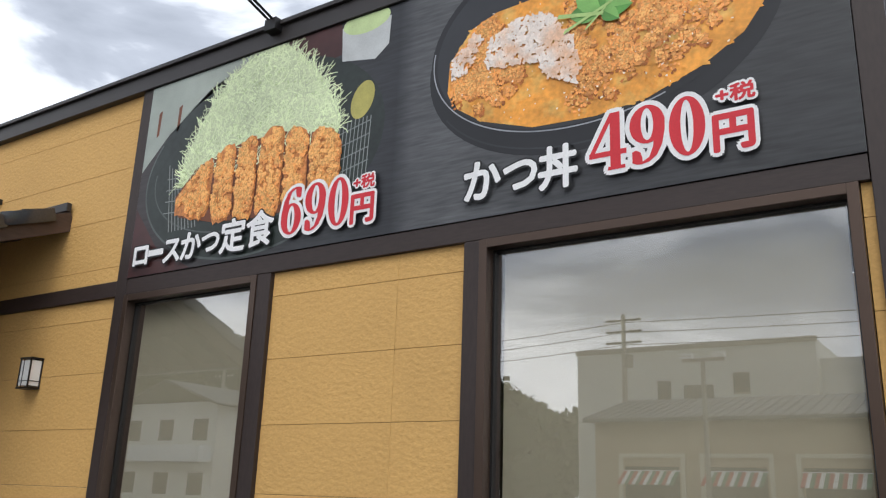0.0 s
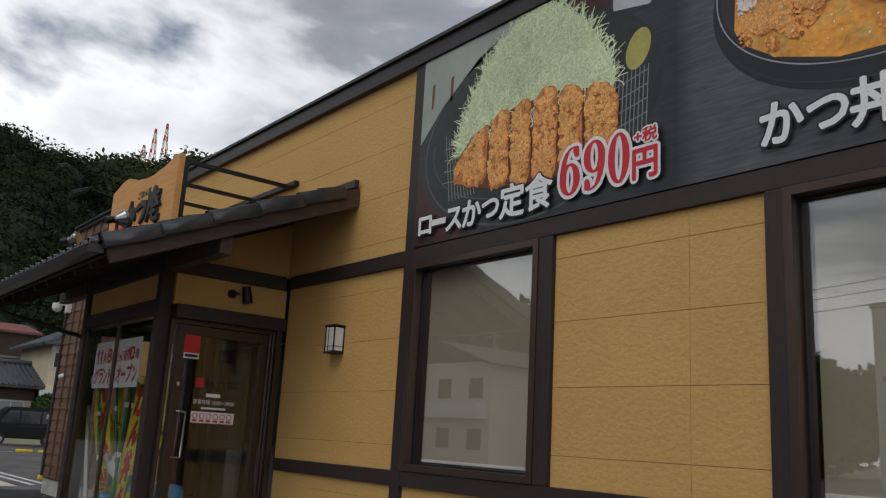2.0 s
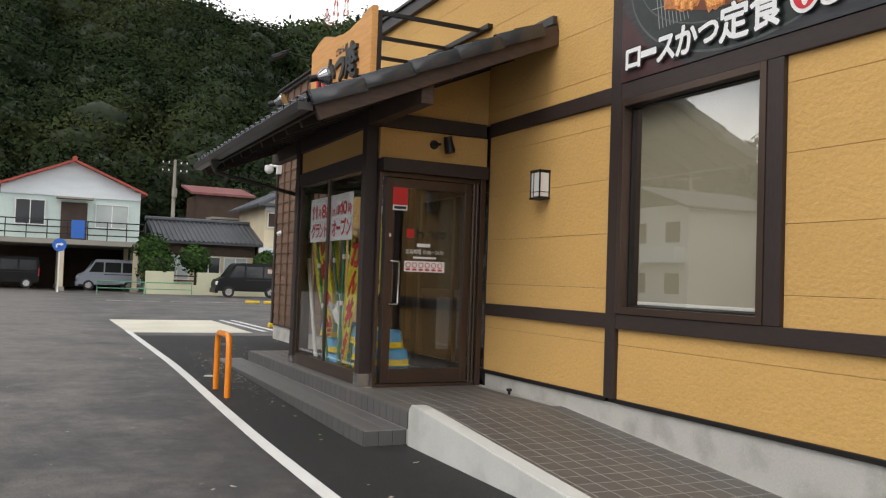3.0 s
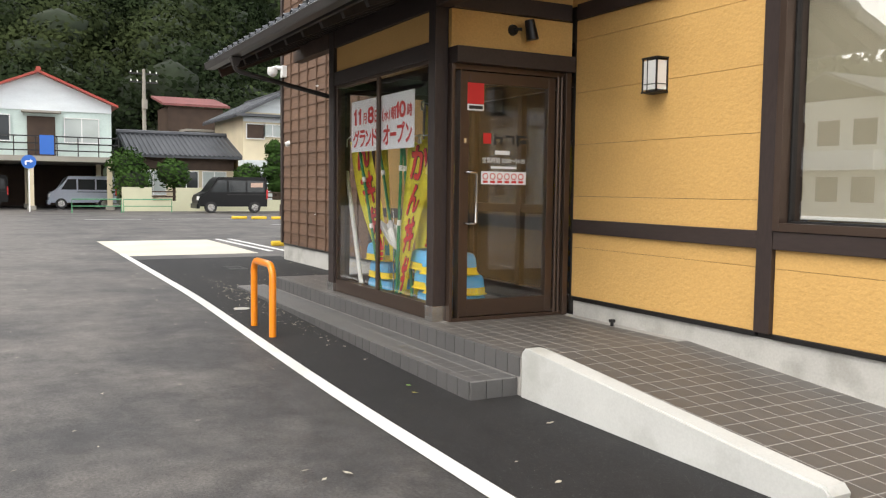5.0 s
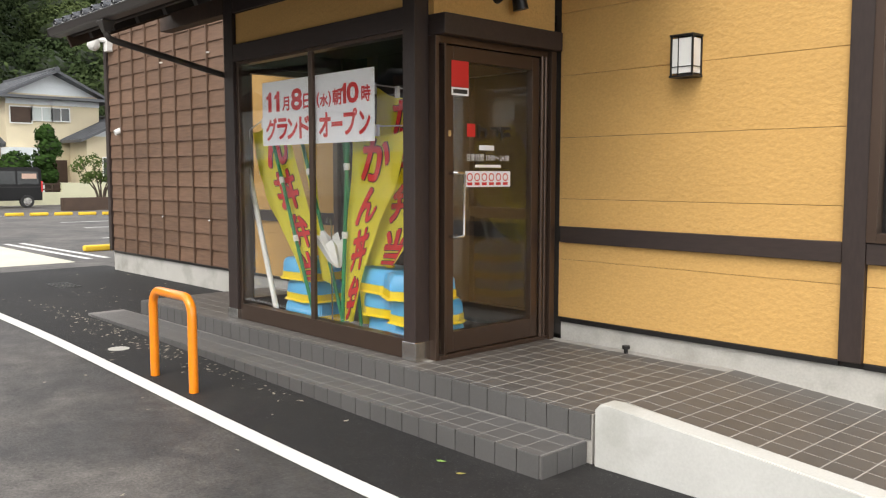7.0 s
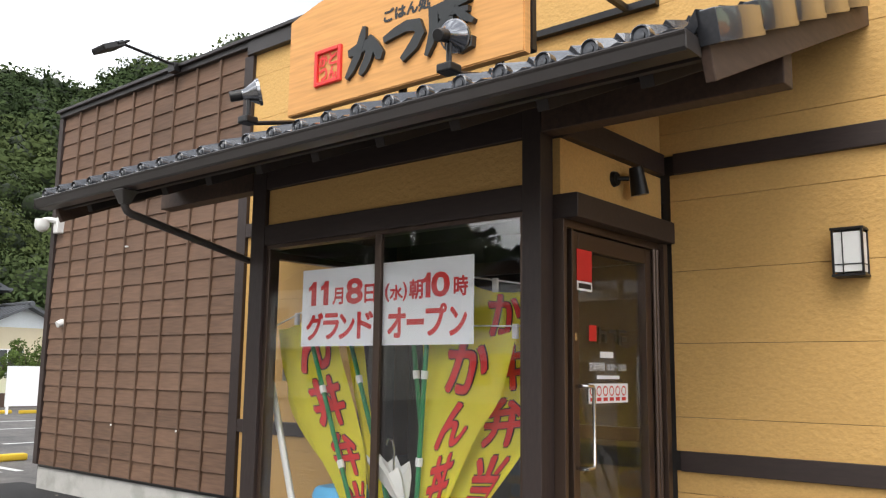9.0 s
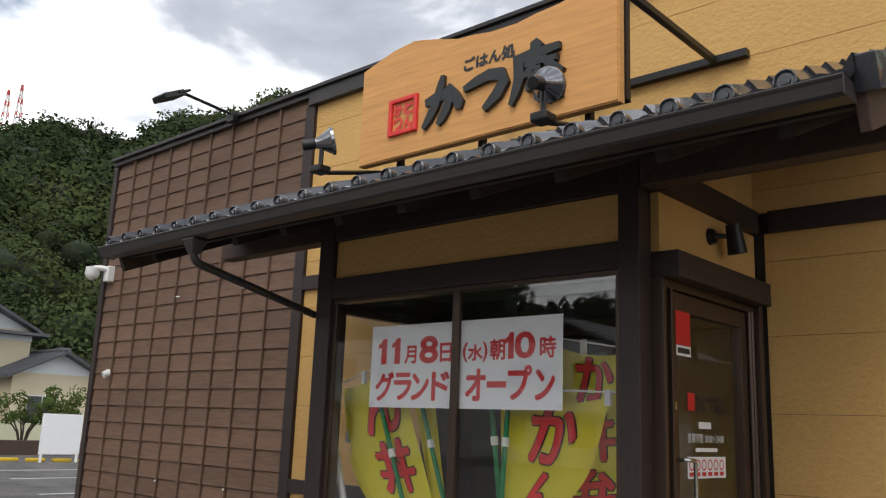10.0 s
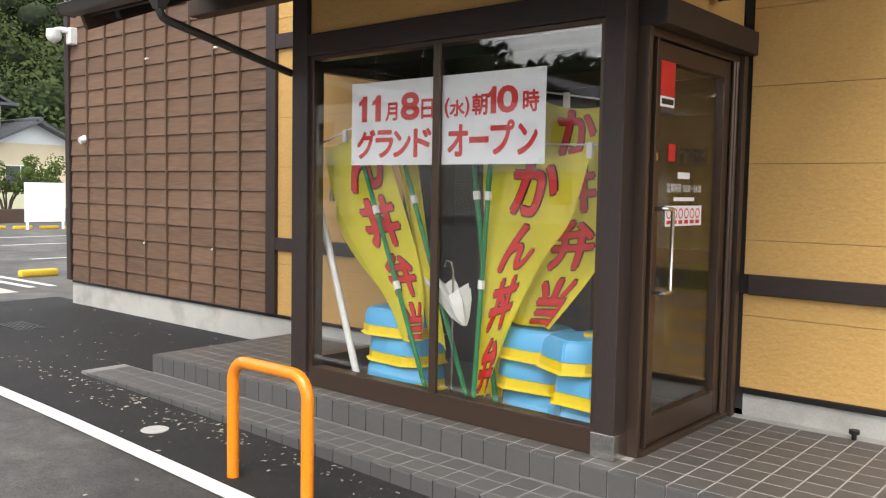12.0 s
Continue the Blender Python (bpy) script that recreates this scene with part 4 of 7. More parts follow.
for x in (-8.56, -9.40, -10.22):
    part("stay", boxes((x - 0.02, x + 0.02, 2.93, 4.12, 4.06, 4.10)), DARKMETAL, signb)
    part("stay", boxes((x - 0.02, x + 0.02, 2.93, 2.97, 3.42, 4.06)), DARKMETAL, signb)
part("wall_rail", boxes((-10.26, -8.34, 4.095, 4.155, 4.055, 4.105)), DARKMETAL, signb)
part("foot_rail", boxes((-10.61, -8.55, 2.95, 2.99, 3.42, 3.46)), DARKMETAL, signb)
for x in (-10.3, -9.58, -8.8):
    part("foot", boxes((x - 0.02, x + 0.02, 2.95, 2.99, on_roof(x, (2.97 - EY) / math.cos(TH), 0.0).z - 0.02, 3.42)), DARKMETAL, signb)


def spotlight(at, yaw, pitch):
    """A round sign floodlight on a bracket arm that comes out from under the signboard."""
    s = thing("sign_spotlight", at, "silver reflector spotlight with black socket on a bracket arm", "spotlight", "spotlights at the signboard")
    hb_ = bmesh.new()
    m = Matrix.Rotation(yaw, 4, "Z") @ Matrix.Rotation(pitch, 4, "X")
    tube(hb_, [m @ Vector((0, d, 0)) for d in (-0.13, -0.125, -0.05, -0.045)], [0.030, 0.036, 0.036, 0.030], 16)
    bmesh.ops.translate(hb_, verts=hb_.verts, vec=Vector(at))
    part("socket", hb_, DARKMETAL, s, "", True)
    rb_ = bmesh.new()
    tube(rb_, [m @ Vector((0, d, 0)) for d in (-0.045, -0.02, 0.02, 0.055, 0.058, 0.078, 0.082)], [0.034, 0.040, 0.064, 0.084, 0.092, 0.092, 0.080], 24)
    bmesh.ops.translate(rb_, verts=rb_.verts, vec=Vector(at))
    part("reflector", rb_, CHROME, s, "silver reflector lamp with chrome rim", True)
    ab = bmesh.new()
    tube(ab, [Vector(at) + Vector((0, 0, -0.02)), Vector(at) + Vector((0, 0.0, -0.17)), (at[0], at[1] + 0.06, at[2] - 0.19), (at[0], 2.97, at[2] - 0.17 + (0.22 if at[2] < 3.3 else 0.10))], 0.016, 8)
    part("arm", ab, DARKMETAL, s, "", True)
    part("bracket", boxes((at[0] - 0.05, at[0] + 0.05, at[1] - 0.05, at[1] + 0.05, at[2] - 0.21, at[2] - 0.16), bevel=0.01), DARKMETAL, s)
    return s


spotlight((-8.70, 2.38, 3.36), radians(10), radians(18))
spotlight((-10.50, 2.44, 3.43), radians(-40), radians(14))


def floodlight(base, tip):
    """A flat floodlight on a long arm fixed to the roof fascia."""
    f = thing("roof_floodlight", base, "dark flat floodlight on a long arm above the fascia", "floodlight", "floodlights on the roof edge")
    a = bmesh.new()
    b_, t_ = Vector(base), Vector(tip)
    tube(a, [b_ + Vector((0.02, 0, 0)), t_ + Vector((0.02, 0, 0))], 0.011, 6)
    tube(a, [b_ + Vector((-0.03, 0, 0.01)), t_ + Vector((-0.03, 0, 0.01))], 0.011, 6)
    part("arm", a, DARKMETAL, f)
    part("bracket", boxes((b_.x - 0.06, b_.x + 0.06, b_.y - 0.04, b_.y + 0.04, b_.z - 0.08, b_.z + 0.02)), DARKMETAL, f)
    h = boxes((-0.13, 0.13, -0.26, 0.0, -0.035, 0.035), bevel=0.015)
    h.transform(Matrix.Translation(t_ + Vector((0, -0.02, -0.03))) @ Matrix.Rotation(radians(28), 4, "X"))
    part("housing", h, DARKMETAL, f)
    y = bmesh.new()
    tube(y, [t_ + Vector((-0.14, -0.10, -0.06)), t_ + Vector((-0.14, 0.02, 0.0)), t_ + Vector((0.14, 0.02, 0.0)), t_ + Vector((0.14, -0.10, -0.06))], 0.012, 6)
    part("yoke", y, DARKMETAL, f)
    return f


floodlight((-4.56, 4.05, 4.93), (-4.63, 3.46, 5.16))
floodlight((-14.07, 4.05, 4.93), (-14.25, 3.5, 5.06))


# ---------------------------------------------------------------- small fixtures
def wall_lantern():
    w = thing("wall_lantern", (-7.22, 4.09, 2.16), "square black-framed wall lantern with white glass panels", "wall lamp")
    x0, x1, y0, y1, z0, z1 = -7.300, -7.135, 4.035, 4.153, 2.155, 2.400
    part("back_plate", boxes((x0 + 0.02, x1 - 0.02, 4.143, 4.155, z0 + 0.02, z1 - 0.02)), DARKMETAL, w)
    part("glass_body", boxes((x0 + 0.008, x1 - 0.008, y0 + 0.008, y1 - 0.012, z0 + 0.012, z1 - 0.012)), WHITEPLASTIC, w, "opal white glass")
    t = 0.012
    for nm, bx in (("corner_bar", (x0, x0 + t, y0, y0 + t, z0, z1)), ("corner_bar", (x1 - t, x1, y0, y0 + t, z0, z1)), ("corner_bar", (x0, x0 + t, y1 - t, y1, z0, z1)), ("corner_bar", (x1 - t, x1, y1 - t, y1, z0, z1)),
                   ("cap", (x0 - 0.004, x1 + 0.004, y0 - 0.004, y1, z1, z1 + 0.014)), ("base_rim", (x0 - 0.004, x1 + 0.004, y0 - 0.004, y1, z0 - 0.014, z0)),
                   ("glazing_bar", (x0 + 0.054, x0 + 0.060, y0 + 0.002, y0 + 0.008, z0, z1)), ("glazing_bar", (x0 + t, x1 - t, y0 + 0.003, y0 + 0.0075, z0 + 0.050, z0 + 0.056)),
                   ("glazing_bar", (x1 - 0.008, x1 - 0.003, y0 + t, y1 - t, z0 + 0.050, z0 + 0.056))):
        part(nm, boxes(bx, bevel=0.0015), DARKMETAL, w)


wall_lantern()


def down_spot():
    s = thing("wall_spotlight", (-8.3, 3.56, 2.74), "small black cylinder spotlight on the porch side", "spotlight")
    b = bmesh.new()
    tube(b, [(-8.362, 3.52, 2.745), (-8.335, 3.52, 2.745)], [0.05, 0.042], 14)
    tube(b, [(-8.335, 3.52, 2.745), (-8.28, 3.56, 2.745)], 0.014, 8)
    part("mount", b, DARKMETAL, s, "", True)
    h = bmesh.new()
    tube(h, [(-8.27, 3.63, 2.825), (-8.26, 3.66, 2.66)], [0.042, 0.055], 16)
    part("head", h, DARKMETAL, s, "", True)


down_spot()


def security_camera():
    c = thing("security_camera", (-16.6, 4.1, 3.38), "white dome security camera at the wall corner", "security camera")
    part("mount", boxes((-16.69, -16.57, 4.06, 4.153, 3.29, 3.49), bevel=0.01), WHITEPLASTIC, c)
    b = bmesh.new()
    tube(b, [(-16.63, 4.08, 3.45), (-16.68, 4.00, 3.46), (-16.73, 3.95, 3.45)], 0.035, 8)
    part("arm", b, WHITEPLASTIC, c, "", True)
    d = bmesh.new()
    tube(d, [(-16.74, 3.94, 3.46), (-16.74, 3.94, 3.37), (-16.74, 3.94, 3.33), (-16.74, 3.94, 3.30)], [0.085, 0.09, 0.07, 0.02], 14)
    part("dome", d, WHITEPLASTIC, c, "", True)


security_camera()
for x, z, big in ((-16.37, 2.14, 1), (-14.97, 2.98, 0), (-13.69, 2.98, 0), (-13.735, 0.96, 0), (-15.03, 0.96, 0)):
    vt = thing("wall_vent", (x, 4.13, z), "small white hooded fitting on the brown cladding", "vent", "fittings on the cladding")
    r = 0.05 if big else 0.011
    b = bmesh.new()
    tube(b, [(x, 4.16, z), (x, 4.12, z), (x, 4.06 if big else 4.11, z - r * 0.5)], [r, r, r * 0.8], 12)
    part("hood", b, WHITEPLASTIC, vt, "", True)


def u_bollard():
    g = 0.045
    b = bmesh.new()
    pts = [(-10.09, 1.757, g - 0.05), (-10.09, 1.757, 0.58)]
    pts += [(-9.98 - 0.11 * math.cos(a), 1.757, 0.58 + 0.11 * math.sin(a)) for a in (math.pi / 2 * k / 6 for k in range(1, 7))]
    pts += [(-9.60 + 0.11 * math.sin(a), 1.757, 0.58 + 0.11 * math.cos(a)) for a in (math.pi / 2 * k / 6 for k in range(0, 7))]
    pts += [(-9.49, 1.757, g - 0.05)]
    tube(b, pts, 0.032, 16)
    solid("u_shaped_bollard", b, ORANGE, "glossy orange steel hoop bollard set in asphalt", "bollard", smooth=True)


u_bollard()
tb = bmesh.new()
tube(tb, [(-7.62, 4.07, PZ + 0.0), (-7.62, 4.07, PZ + 0.03), (-7.62, 4.07, PZ + 0.032), (-7.62, 4.07, PZ + 0.055)], [0.014, 0.014, 0.028, 0.028], 10)
solid("door_stop", tb, DARKMETAL, "small dark metal door stop on the tiles", "door stop", smooth=True)
db = bmesh.new()
tube(db, [(-11.1, 1.90, ground_z(-11.1) - 0.02), (-11.1, 1.90, ground_z(-11.1) + 0.006)], 0.085, 20)
solid("drain_cover", db, CONCRETE, "small round grey drain cover in the asphalt", "drain cover")
db = bmesh.new()
for k in range(7):
    box(db, -15.75, -15.15, 2.82 + 0.04 * k, 2.84 + 0.04 * k, 0.085, 0.106)
solid("drain_grate", db, DARKMETAL, "dark iron drain grate in the asphalt", "drain grate")

# painted markings of the car park
solid("road_marking", sheet(-22.8, -18.3, 1.66, 4.14, 0.004, 10, 4), CREAMPAINT, "cream painted rectangle on the asphalt", "road marking", "structure")
for y in (4.34, 4.64):
    solid("road_marking", sheet(-23.0, -18.7, y, y + 0.12, 0.004, 10, 1, 0.1), WHITEPAINT, "white painted parking line", "road marking", "structure")
for x, y, w in ((-23.4, 6.5, 1.6), (-27.5, 7.6, 3.5), (-30.5, 8.0, 4.0), (-36, 5.0, 3.0), (-36, 2.6, 2.0)):
    solid("road_marking", sheet(x, x + 0.15, y, y + w, 0.004, 1, 6), WHITEPAINT, "white painted parking line", "road marking", "structure")
stop = mesh_from(boxes((-0.08, 0.08, -0.3, 0.3, 0, 0.11), bevel=0.03), "wheel_stop", YELLOWPAINT, True)
for k, (x, y) in enumerate([(-20.2, 5.25)] + [(-35.8 + 0.30 * i, 8.3 + 0.72 * i) for i in range(9)]):
    ob = tagged(new("wheel_stop", stop), "yellow painted concrete wheel stop on the asphalt", "wheel stop", "wheel stops of the car park")
    ob.matrix_world = Matrix.Translation((x, y, 0.1))


# ---------------------------------------------------------------- printed food panels over the windows
SLATE = material("printed_dark_slate", (1.0, 1.0, 1.0), 0.42, var=0.22, scale=1.1, var2=0.38, scale2=24, stretch=(0.22, 1, 2.2))


def slate_print():
    """The printed backdrop: charcoal slate with a soft grey sheen beside the bowl."""
    nt = SLATE.node_tree
    mixed = [n for n in nt.nodes if n.type == "MIX"][0]
    geo = nt.nodes.new("ShaderNodeNewGeometry")
    sep = nt.nodes.new("ShaderNodeSeparateXYZ")
    rng_ = nt.nodes.new("ShaderNodeMapRange")
    rng_.inputs[1].default_value, rng_.inputs[2].default_value = -6.1, -0.4
    ramp = nt.nodes.new("ShaderNodeValToRGB")
    r = ramp.color_ramp
    r.elements[0].position, r.elements[0].color = 0.0, (0.030, 0.024, 0.024, 1)
    r.elements[1].position, r.elements[1].color = 1.0, (0.028, 0.029, 0.031, 1)
    for p, c in ((0.40, (0.030, 0.032, 0.036, 1)), (0.485, (0.020, 0.021, 0.026, 1)), (0.51, (0.070, 0.072, 0.078, 1)), (0.57, (0.085, 0.087, 0.093, 1)), (0.72, (0.040, 0.041, 0.045, 1))):
        e = r.elements.new(p)
        e.color = c
    nt.links.new(geo.outputs["Position"], sep.inputs[0])
    nt.links.new(sep.outputs[0], rng_.inputs[0])
    nt.links.new(rng_.outputs[0], ramp.inputs[0])
    nt.links.new(ramp.outputs[0], mixed.inputs[6])


slate_print()
PRINT = {
    "cloth": material("printed_pale_cloth", (0.33, 0.37, 0.33), 0.45, var=0.2, scale=3),
    "wood": material("printed_red_wood", (0.055, 0.016, 0.015), 0.45, var=0.3, scale=4),
    "plate": material("printed_green_black_plate", (0.018, 0.026, 0.022), 0.4, var=0.35, scale=3, var2=0.3, scale2=18),
    "rim": material("printed_plate_rim", (0.075, 0.09, 0.085), 0.4, var=0.3, scale=5),
    "cabbage": material("printed_cabbage", (0.70, 0.80, 0.50), 0.45, var=0.16, scale=2.2, var2=0.10, scale2=40, per_island=0.22),
    "cabbage_low": material("printed_cabbage_shade", (0.50, 0.62, 0.30), 0.45, var=0.25, scale=4),
    "crumb": material("printed_crumb", (0.82, 0.34, 0.085), 0.45, var=0.30, scale=5, var2=0.2, scale2=30, per_island=0.30),
    "crumb_low": material("printed_crumb_shade", (0.62, 0.23, 0.06), 0.45, var=0.3, scale=9, var2=0.3, scale2=50),
    "gap": material("printed_slice_gap", (0.16, 0.045, 0.014), 0.45),
    "bowl": material("printed_black_bowl", (0.010, 0.010, 0.012), 0.35, var=0.3, scale=2),
    "gleam": material("printed_rim_gleam", (0.30, 0.31, 0.34), 0.35, var=0.3, scale=3),
    "egg": material("printed_egg", (0.78, 0.33, 0.045), 0.4, var=0.25, scale=5, var2=0.2, scale2=30, tint=((0.72, 0.42, 0.10), 6, 0.5, 0.65)),
    "white": material("printed_egg_white", (0.84, 0.74, 0.66), 0.4, var=0.10, scale=8, tint=((0.82, 0.52, 0.34), 7, 0.44, 0.66), per_island=0.10),
    "leaf": material("printed_green_leaf", (0.10, 0.30, 0.055), 0.4, var=0.3, scale=9, per_island=0.3),
    "pale": material("printed_pale_stem", (0.40, 0.58, 0.20), 0.4, var=0.2, scale=9),
    "lemon": material("printed_mustard", (0.42, 0.38, 0.10), 0.4, var=0.2, scale=9),
    "cup": material("printed_white_cup", (0.50, 0.52, 0.52), 0.4, var=0.15, scale=5),
    "wire": material("printed_wire", (0.24, 0.26, 0.25), 0.4, var=0.1),
    "text": material("printed_white_letters", (0.80, 0.80, 0.80), 0.45, var=0.02),
    "red": material("printed_red_letters", (0.60, 0.018, 0.030), 0.45, var=0.03),
    "shadow": material("printed_black_outline", (0.012, 0.012, 0.013), 0.45),
}
PX0, PX1, PZ0, PZ1 = -6.066, -0.478, 3.014, 4.752
PY = 4.112
rnd = random.Random(7)
food = thing("printed_food_panel", (-3.27, PY, PZ0), "wide printed panel of fried cutlet dishes above the windows", "poster")
part("board", boxes((PX0, PX1, PY, 4.15, PZ0, PZ1), bevel=0.002), SLATE, food)


def clip(x, z):
    return min(max(x, PX0 + 0.003), PX1 - 0.003), min(max(z, PZ0 + 0.003), PZ1 - 0.003)


def flat(name, outline, level, mat, label="", parent=None):
    """A printed shape on the panel, on its own thin layer."""
    bm = bmesh.new()
    seen, vs = None, []
    for p in outline:
        q = clip(*p)
        if seen is None or (abs(q[0] - seen[0]) + abs(q[1] - seen[1])) > 1e-4:
            vs.append(bm.verts.new((q[0], PY - 0.0006 * level, q[1])))
            seen = q
    bm.faces.new(vs)
    bmesh.ops.triangulate(bm, faces=bm.faces)
    return part(name, bm, PRINT[mat], parent or food, label)


def oval(cx, cz, rx, rz, n=48, a0=0.0, a1=360.0, tilt=0.0):
    c, s_ = math.cos(radians(tilt)), math.sin(radians(tilt))
    pts = []
    for k in range(n):
        a = radians(a0 + (a1 - a0) * k / (n if a1 - a0 >= 360 else n - 1))
        u, v = rx * math.cos(a), rz * math.sin(a)
        pts.append((cx + u * c - v * s_, cz + u * s_ + v * c))
    return pts


def ring(name, cx, cz, rx, rz, w, level, mat, a0=0, a1=360, tilt=0.0, n=60):
    o, i_ = oval(cx, cz, rx, rz, n, a0, a1, tilt), oval(cx, cz, rx - w, rz - w, n, a0, a1, tilt)
    bm = bmesh.new()
    vo = [bm.verts.new((clip(*p)[0], PY - 0.0006 * level, clip(*p)[1])) for p in o]
    vi = [bm.verts.new((clip(*p)[0], PY - 0.0006 * level, clip(*p)[1])) for p in i_]
    m = n if a1 - a0 >= 360 else n - 1
    for k in range(m):
        j = (k + 1) % n
        if (vo[k].co - vo[j].co).length > 1e-5:
            bm.faces.new([vo[k], vo[j], vi[j], vi[k]])
    return part(name, bm, PRINT[mat], food)


def inside(p, poly):
    x, z = p
    hit = False
    for (x0, z0), (x1, z1) in zip(poly, poly[1:] + poly[:1]):
        if (z0 > z) != (z1 > z) and x < (x1 - x0) * (z - z0) / (z1 - z0) + x0:
            hit = not hit
    return hit


def flakes(name, poly, count, size, level, mat, long=1.6):
    """Many small irregular flecks that fill an outline: crumbs, froth."""
    xs, zs = [p[0] for p in poly], [p[1] for p in poly]
    bm = bmesh.new()
    made = 0
    while made < count:
        p = (rnd.uniform(min(xs), max(xs)), rnd.uniform(min(zs), max(zs)))
        made += 1
        if not inside(p, poly):
            continue
        s_ = size * rnd.uniform(0.5, 1.4)
        a = rnd.uniform(0, math.pi)
        y = PY - 0.0006 * level - rnd.uniform(0, 0.002)
        vs = []
        for k in range(5):
            t = 2 * math.pi * k / 5 + rnd.uniform(-0.4, 0.4)
            u, v = s_ * long * math.cos(t) * rnd.uniform(0.6, 1), s_ * math.sin(t) * rnd.uniform(0.6, 1)
            q = clip(p[0] + u * math.cos(a) - v * math.sin(a), p[1] + u * math.sin(a) + v * math.cos(a))
            vs.append(bm.verts.new((q[0], y, q[1])))
        if (vs[0].co - vs[2].co).length > 1e-4 and (vs[1].co - vs[3].co).length > 1e-4:
            bm.faces.new(vs)
    return tagged(part(name, bm, PRINT[mat], food), kind="stuff")


def shreds(name, poly, count, length, width, level, mat):
    """Fine curved shreds, as of sliced cabbage."""
    xs, zs = [p[0] for p in poly], [p[1] for p in poly]
    bm = bmesh.new()
    for _ in range(count):
        p = (rnd.uniform(min(xs), max(xs)), rnd.uniform(min(zs), max(zs)))
        if not inside(p, poly):
            continue
        a, bend = rnd.uniform(0, math.pi), rnd.uniform(-1.6, 1.6)
        y = PY - 0.0006 * level - rnd.uniform(0, 0.003)
        x, z = p
        l_ = length * rnd.uniform(0.5, 1.3) / 4
        row = []
        for k in range(5):
            n = (-math.sin(a) * width / 2, math.cos(a) * width / 2)
            q0, q1 = clip(x + n[0], z + n[1]), clip(x - n[0], z - n[1])
            row.append((bm.verts.new((q0[0], y, q0[1])), bm.verts.new((q1[0], y, q1[1]))))
            x, z = x + l_ * math.cos(a), z + l_ * math.sin(a)
            a += bend / 4
        for (a0, b0), (a1, b1) in zip(row, row[1:]):
            if (a0.co - a1.co).length > 1e-4 and (a0.co - b0.co).length > 1e-4:
                bm.faces.new([a0, b0, b1, a1])
    return tagged(part(name, bm, PRINT[mat], food), kind="stuff")


# cutlet plate
flat("cloth_print", [(-6.06, 3.95), (-5.75, 4.25), (-5.3, 4.55), (-4.75, 4.76), (-6.06, 4.76)], 1, "cloth")
flat("wood_print", [(-6.06, 3.0), (-5.3, 3.0), (-5.75, 3.25), (-6.06, 3.62)], 1, "wood")
flat("wood_print", [(-4.6, 4.76), (-3.9, 4.76), (-3.75, 4.5), (-4.1, 4.45)], 1, "wood")
for dx in (0.0, 0.26):
    flat("cutlery_print", [(-5.93 + dx, 4.25), (-5.90 + dx, 4.27), (-5.89 + dx, 4.50), (-5.93 + dx, 4.48)], 2, "gap")
flat("plate_print", oval(-4.70, 3.82, 1.27, 0.79, 60, tilt=3), 2, "plate")
ring("plate_rim_print", -4.70, 3.82, 1.27, 0.79, 0.018, 3, "rim", 150, 330, 3)
ring("plate_rim_print", -4.74, 3.86, 1.12, 0.60, 0.012, 3, "rim", 170, 320, 4)
flat("cup_print", [(-3.86, 4.42), (-3.55, 4.36), (-3.43, 4.45), (-3.42, 4.68), (-3.88, 4.70)], 4, "cup")
flat("cup_print", oval(-3.65, 4.70, 0.22, 0.10, 24), 5, "cabbage_low")
for k in range(9):
    x = -5.70 + 0.04 * k
    flat("rack_print", [(x, 3.95 - 0.3 * k / 9), (x + 0.008, 3.95 - 0.3 * k / 9), (x + 0.10, 3.35), (x + 0.09, 3.35)], 3, "wire")
    x = -3.86 + 0.035 * k
    flat("rack_print", [(x, 3.42), (x + 0.008, 3.42), (x + 0.03, 3.92), (x + 0.022, 3.92)], 3, "wire")
for k in range(4):
    z = 3.52 + 0.1 * k
    flat("rack_print", [(-3.85, z), (-3.56, z + 0.06), (-3.56, z + 0.068), (-3.85, z + 0.008)], 3, "wire")
    flat("rack_print", [(-5.70, z), (-5.40, z - 0.02), (-5.40, z - 0.012), (-5.70, z + 0.008)], 3, "wire")
mound = [(-5.56, 3.72), (-5.53, 3.88), (-5.47, 4.00), (-5.40, 4.15), (-5.31, 4.28), (-5.23, 4.42), (-5.06, 4.58), (-4.92, 4.67), (-4.74, 4.73), (-4.58, 4.745), (-4.42, 4.72), (-4.26, 4.58), (-4.12, 4.44), (-4.02, 4.32), (-3.95, 4.18), (-3.87, 4.06), (-3.83, 3.95), (-3.85, 3.84), (-4.3, 3.70)]
flat("cabbage_print", mound, 5, "cabbage_low", "heap of shredded green cabbage")
shreds("shredded_cabbage", mound, 5200, 0.13, 0.007, 6, "cabbage")
slices = [(-5.57, -5.135, 3.66, 3.91, 3.42), (-5.125, -4.885, 3.94, 3.98, 3.34), (-4.875, -4.645, 3.96, 3.995, 3.31), (-4.635, -4.37, 4.0, 4.02, 3.30), (-4.36, -4.12, 3.98, 3.93, 3.31), (-4.11, -3.80, 3.93, 3.82, 3.36)]
slice_shapes = []
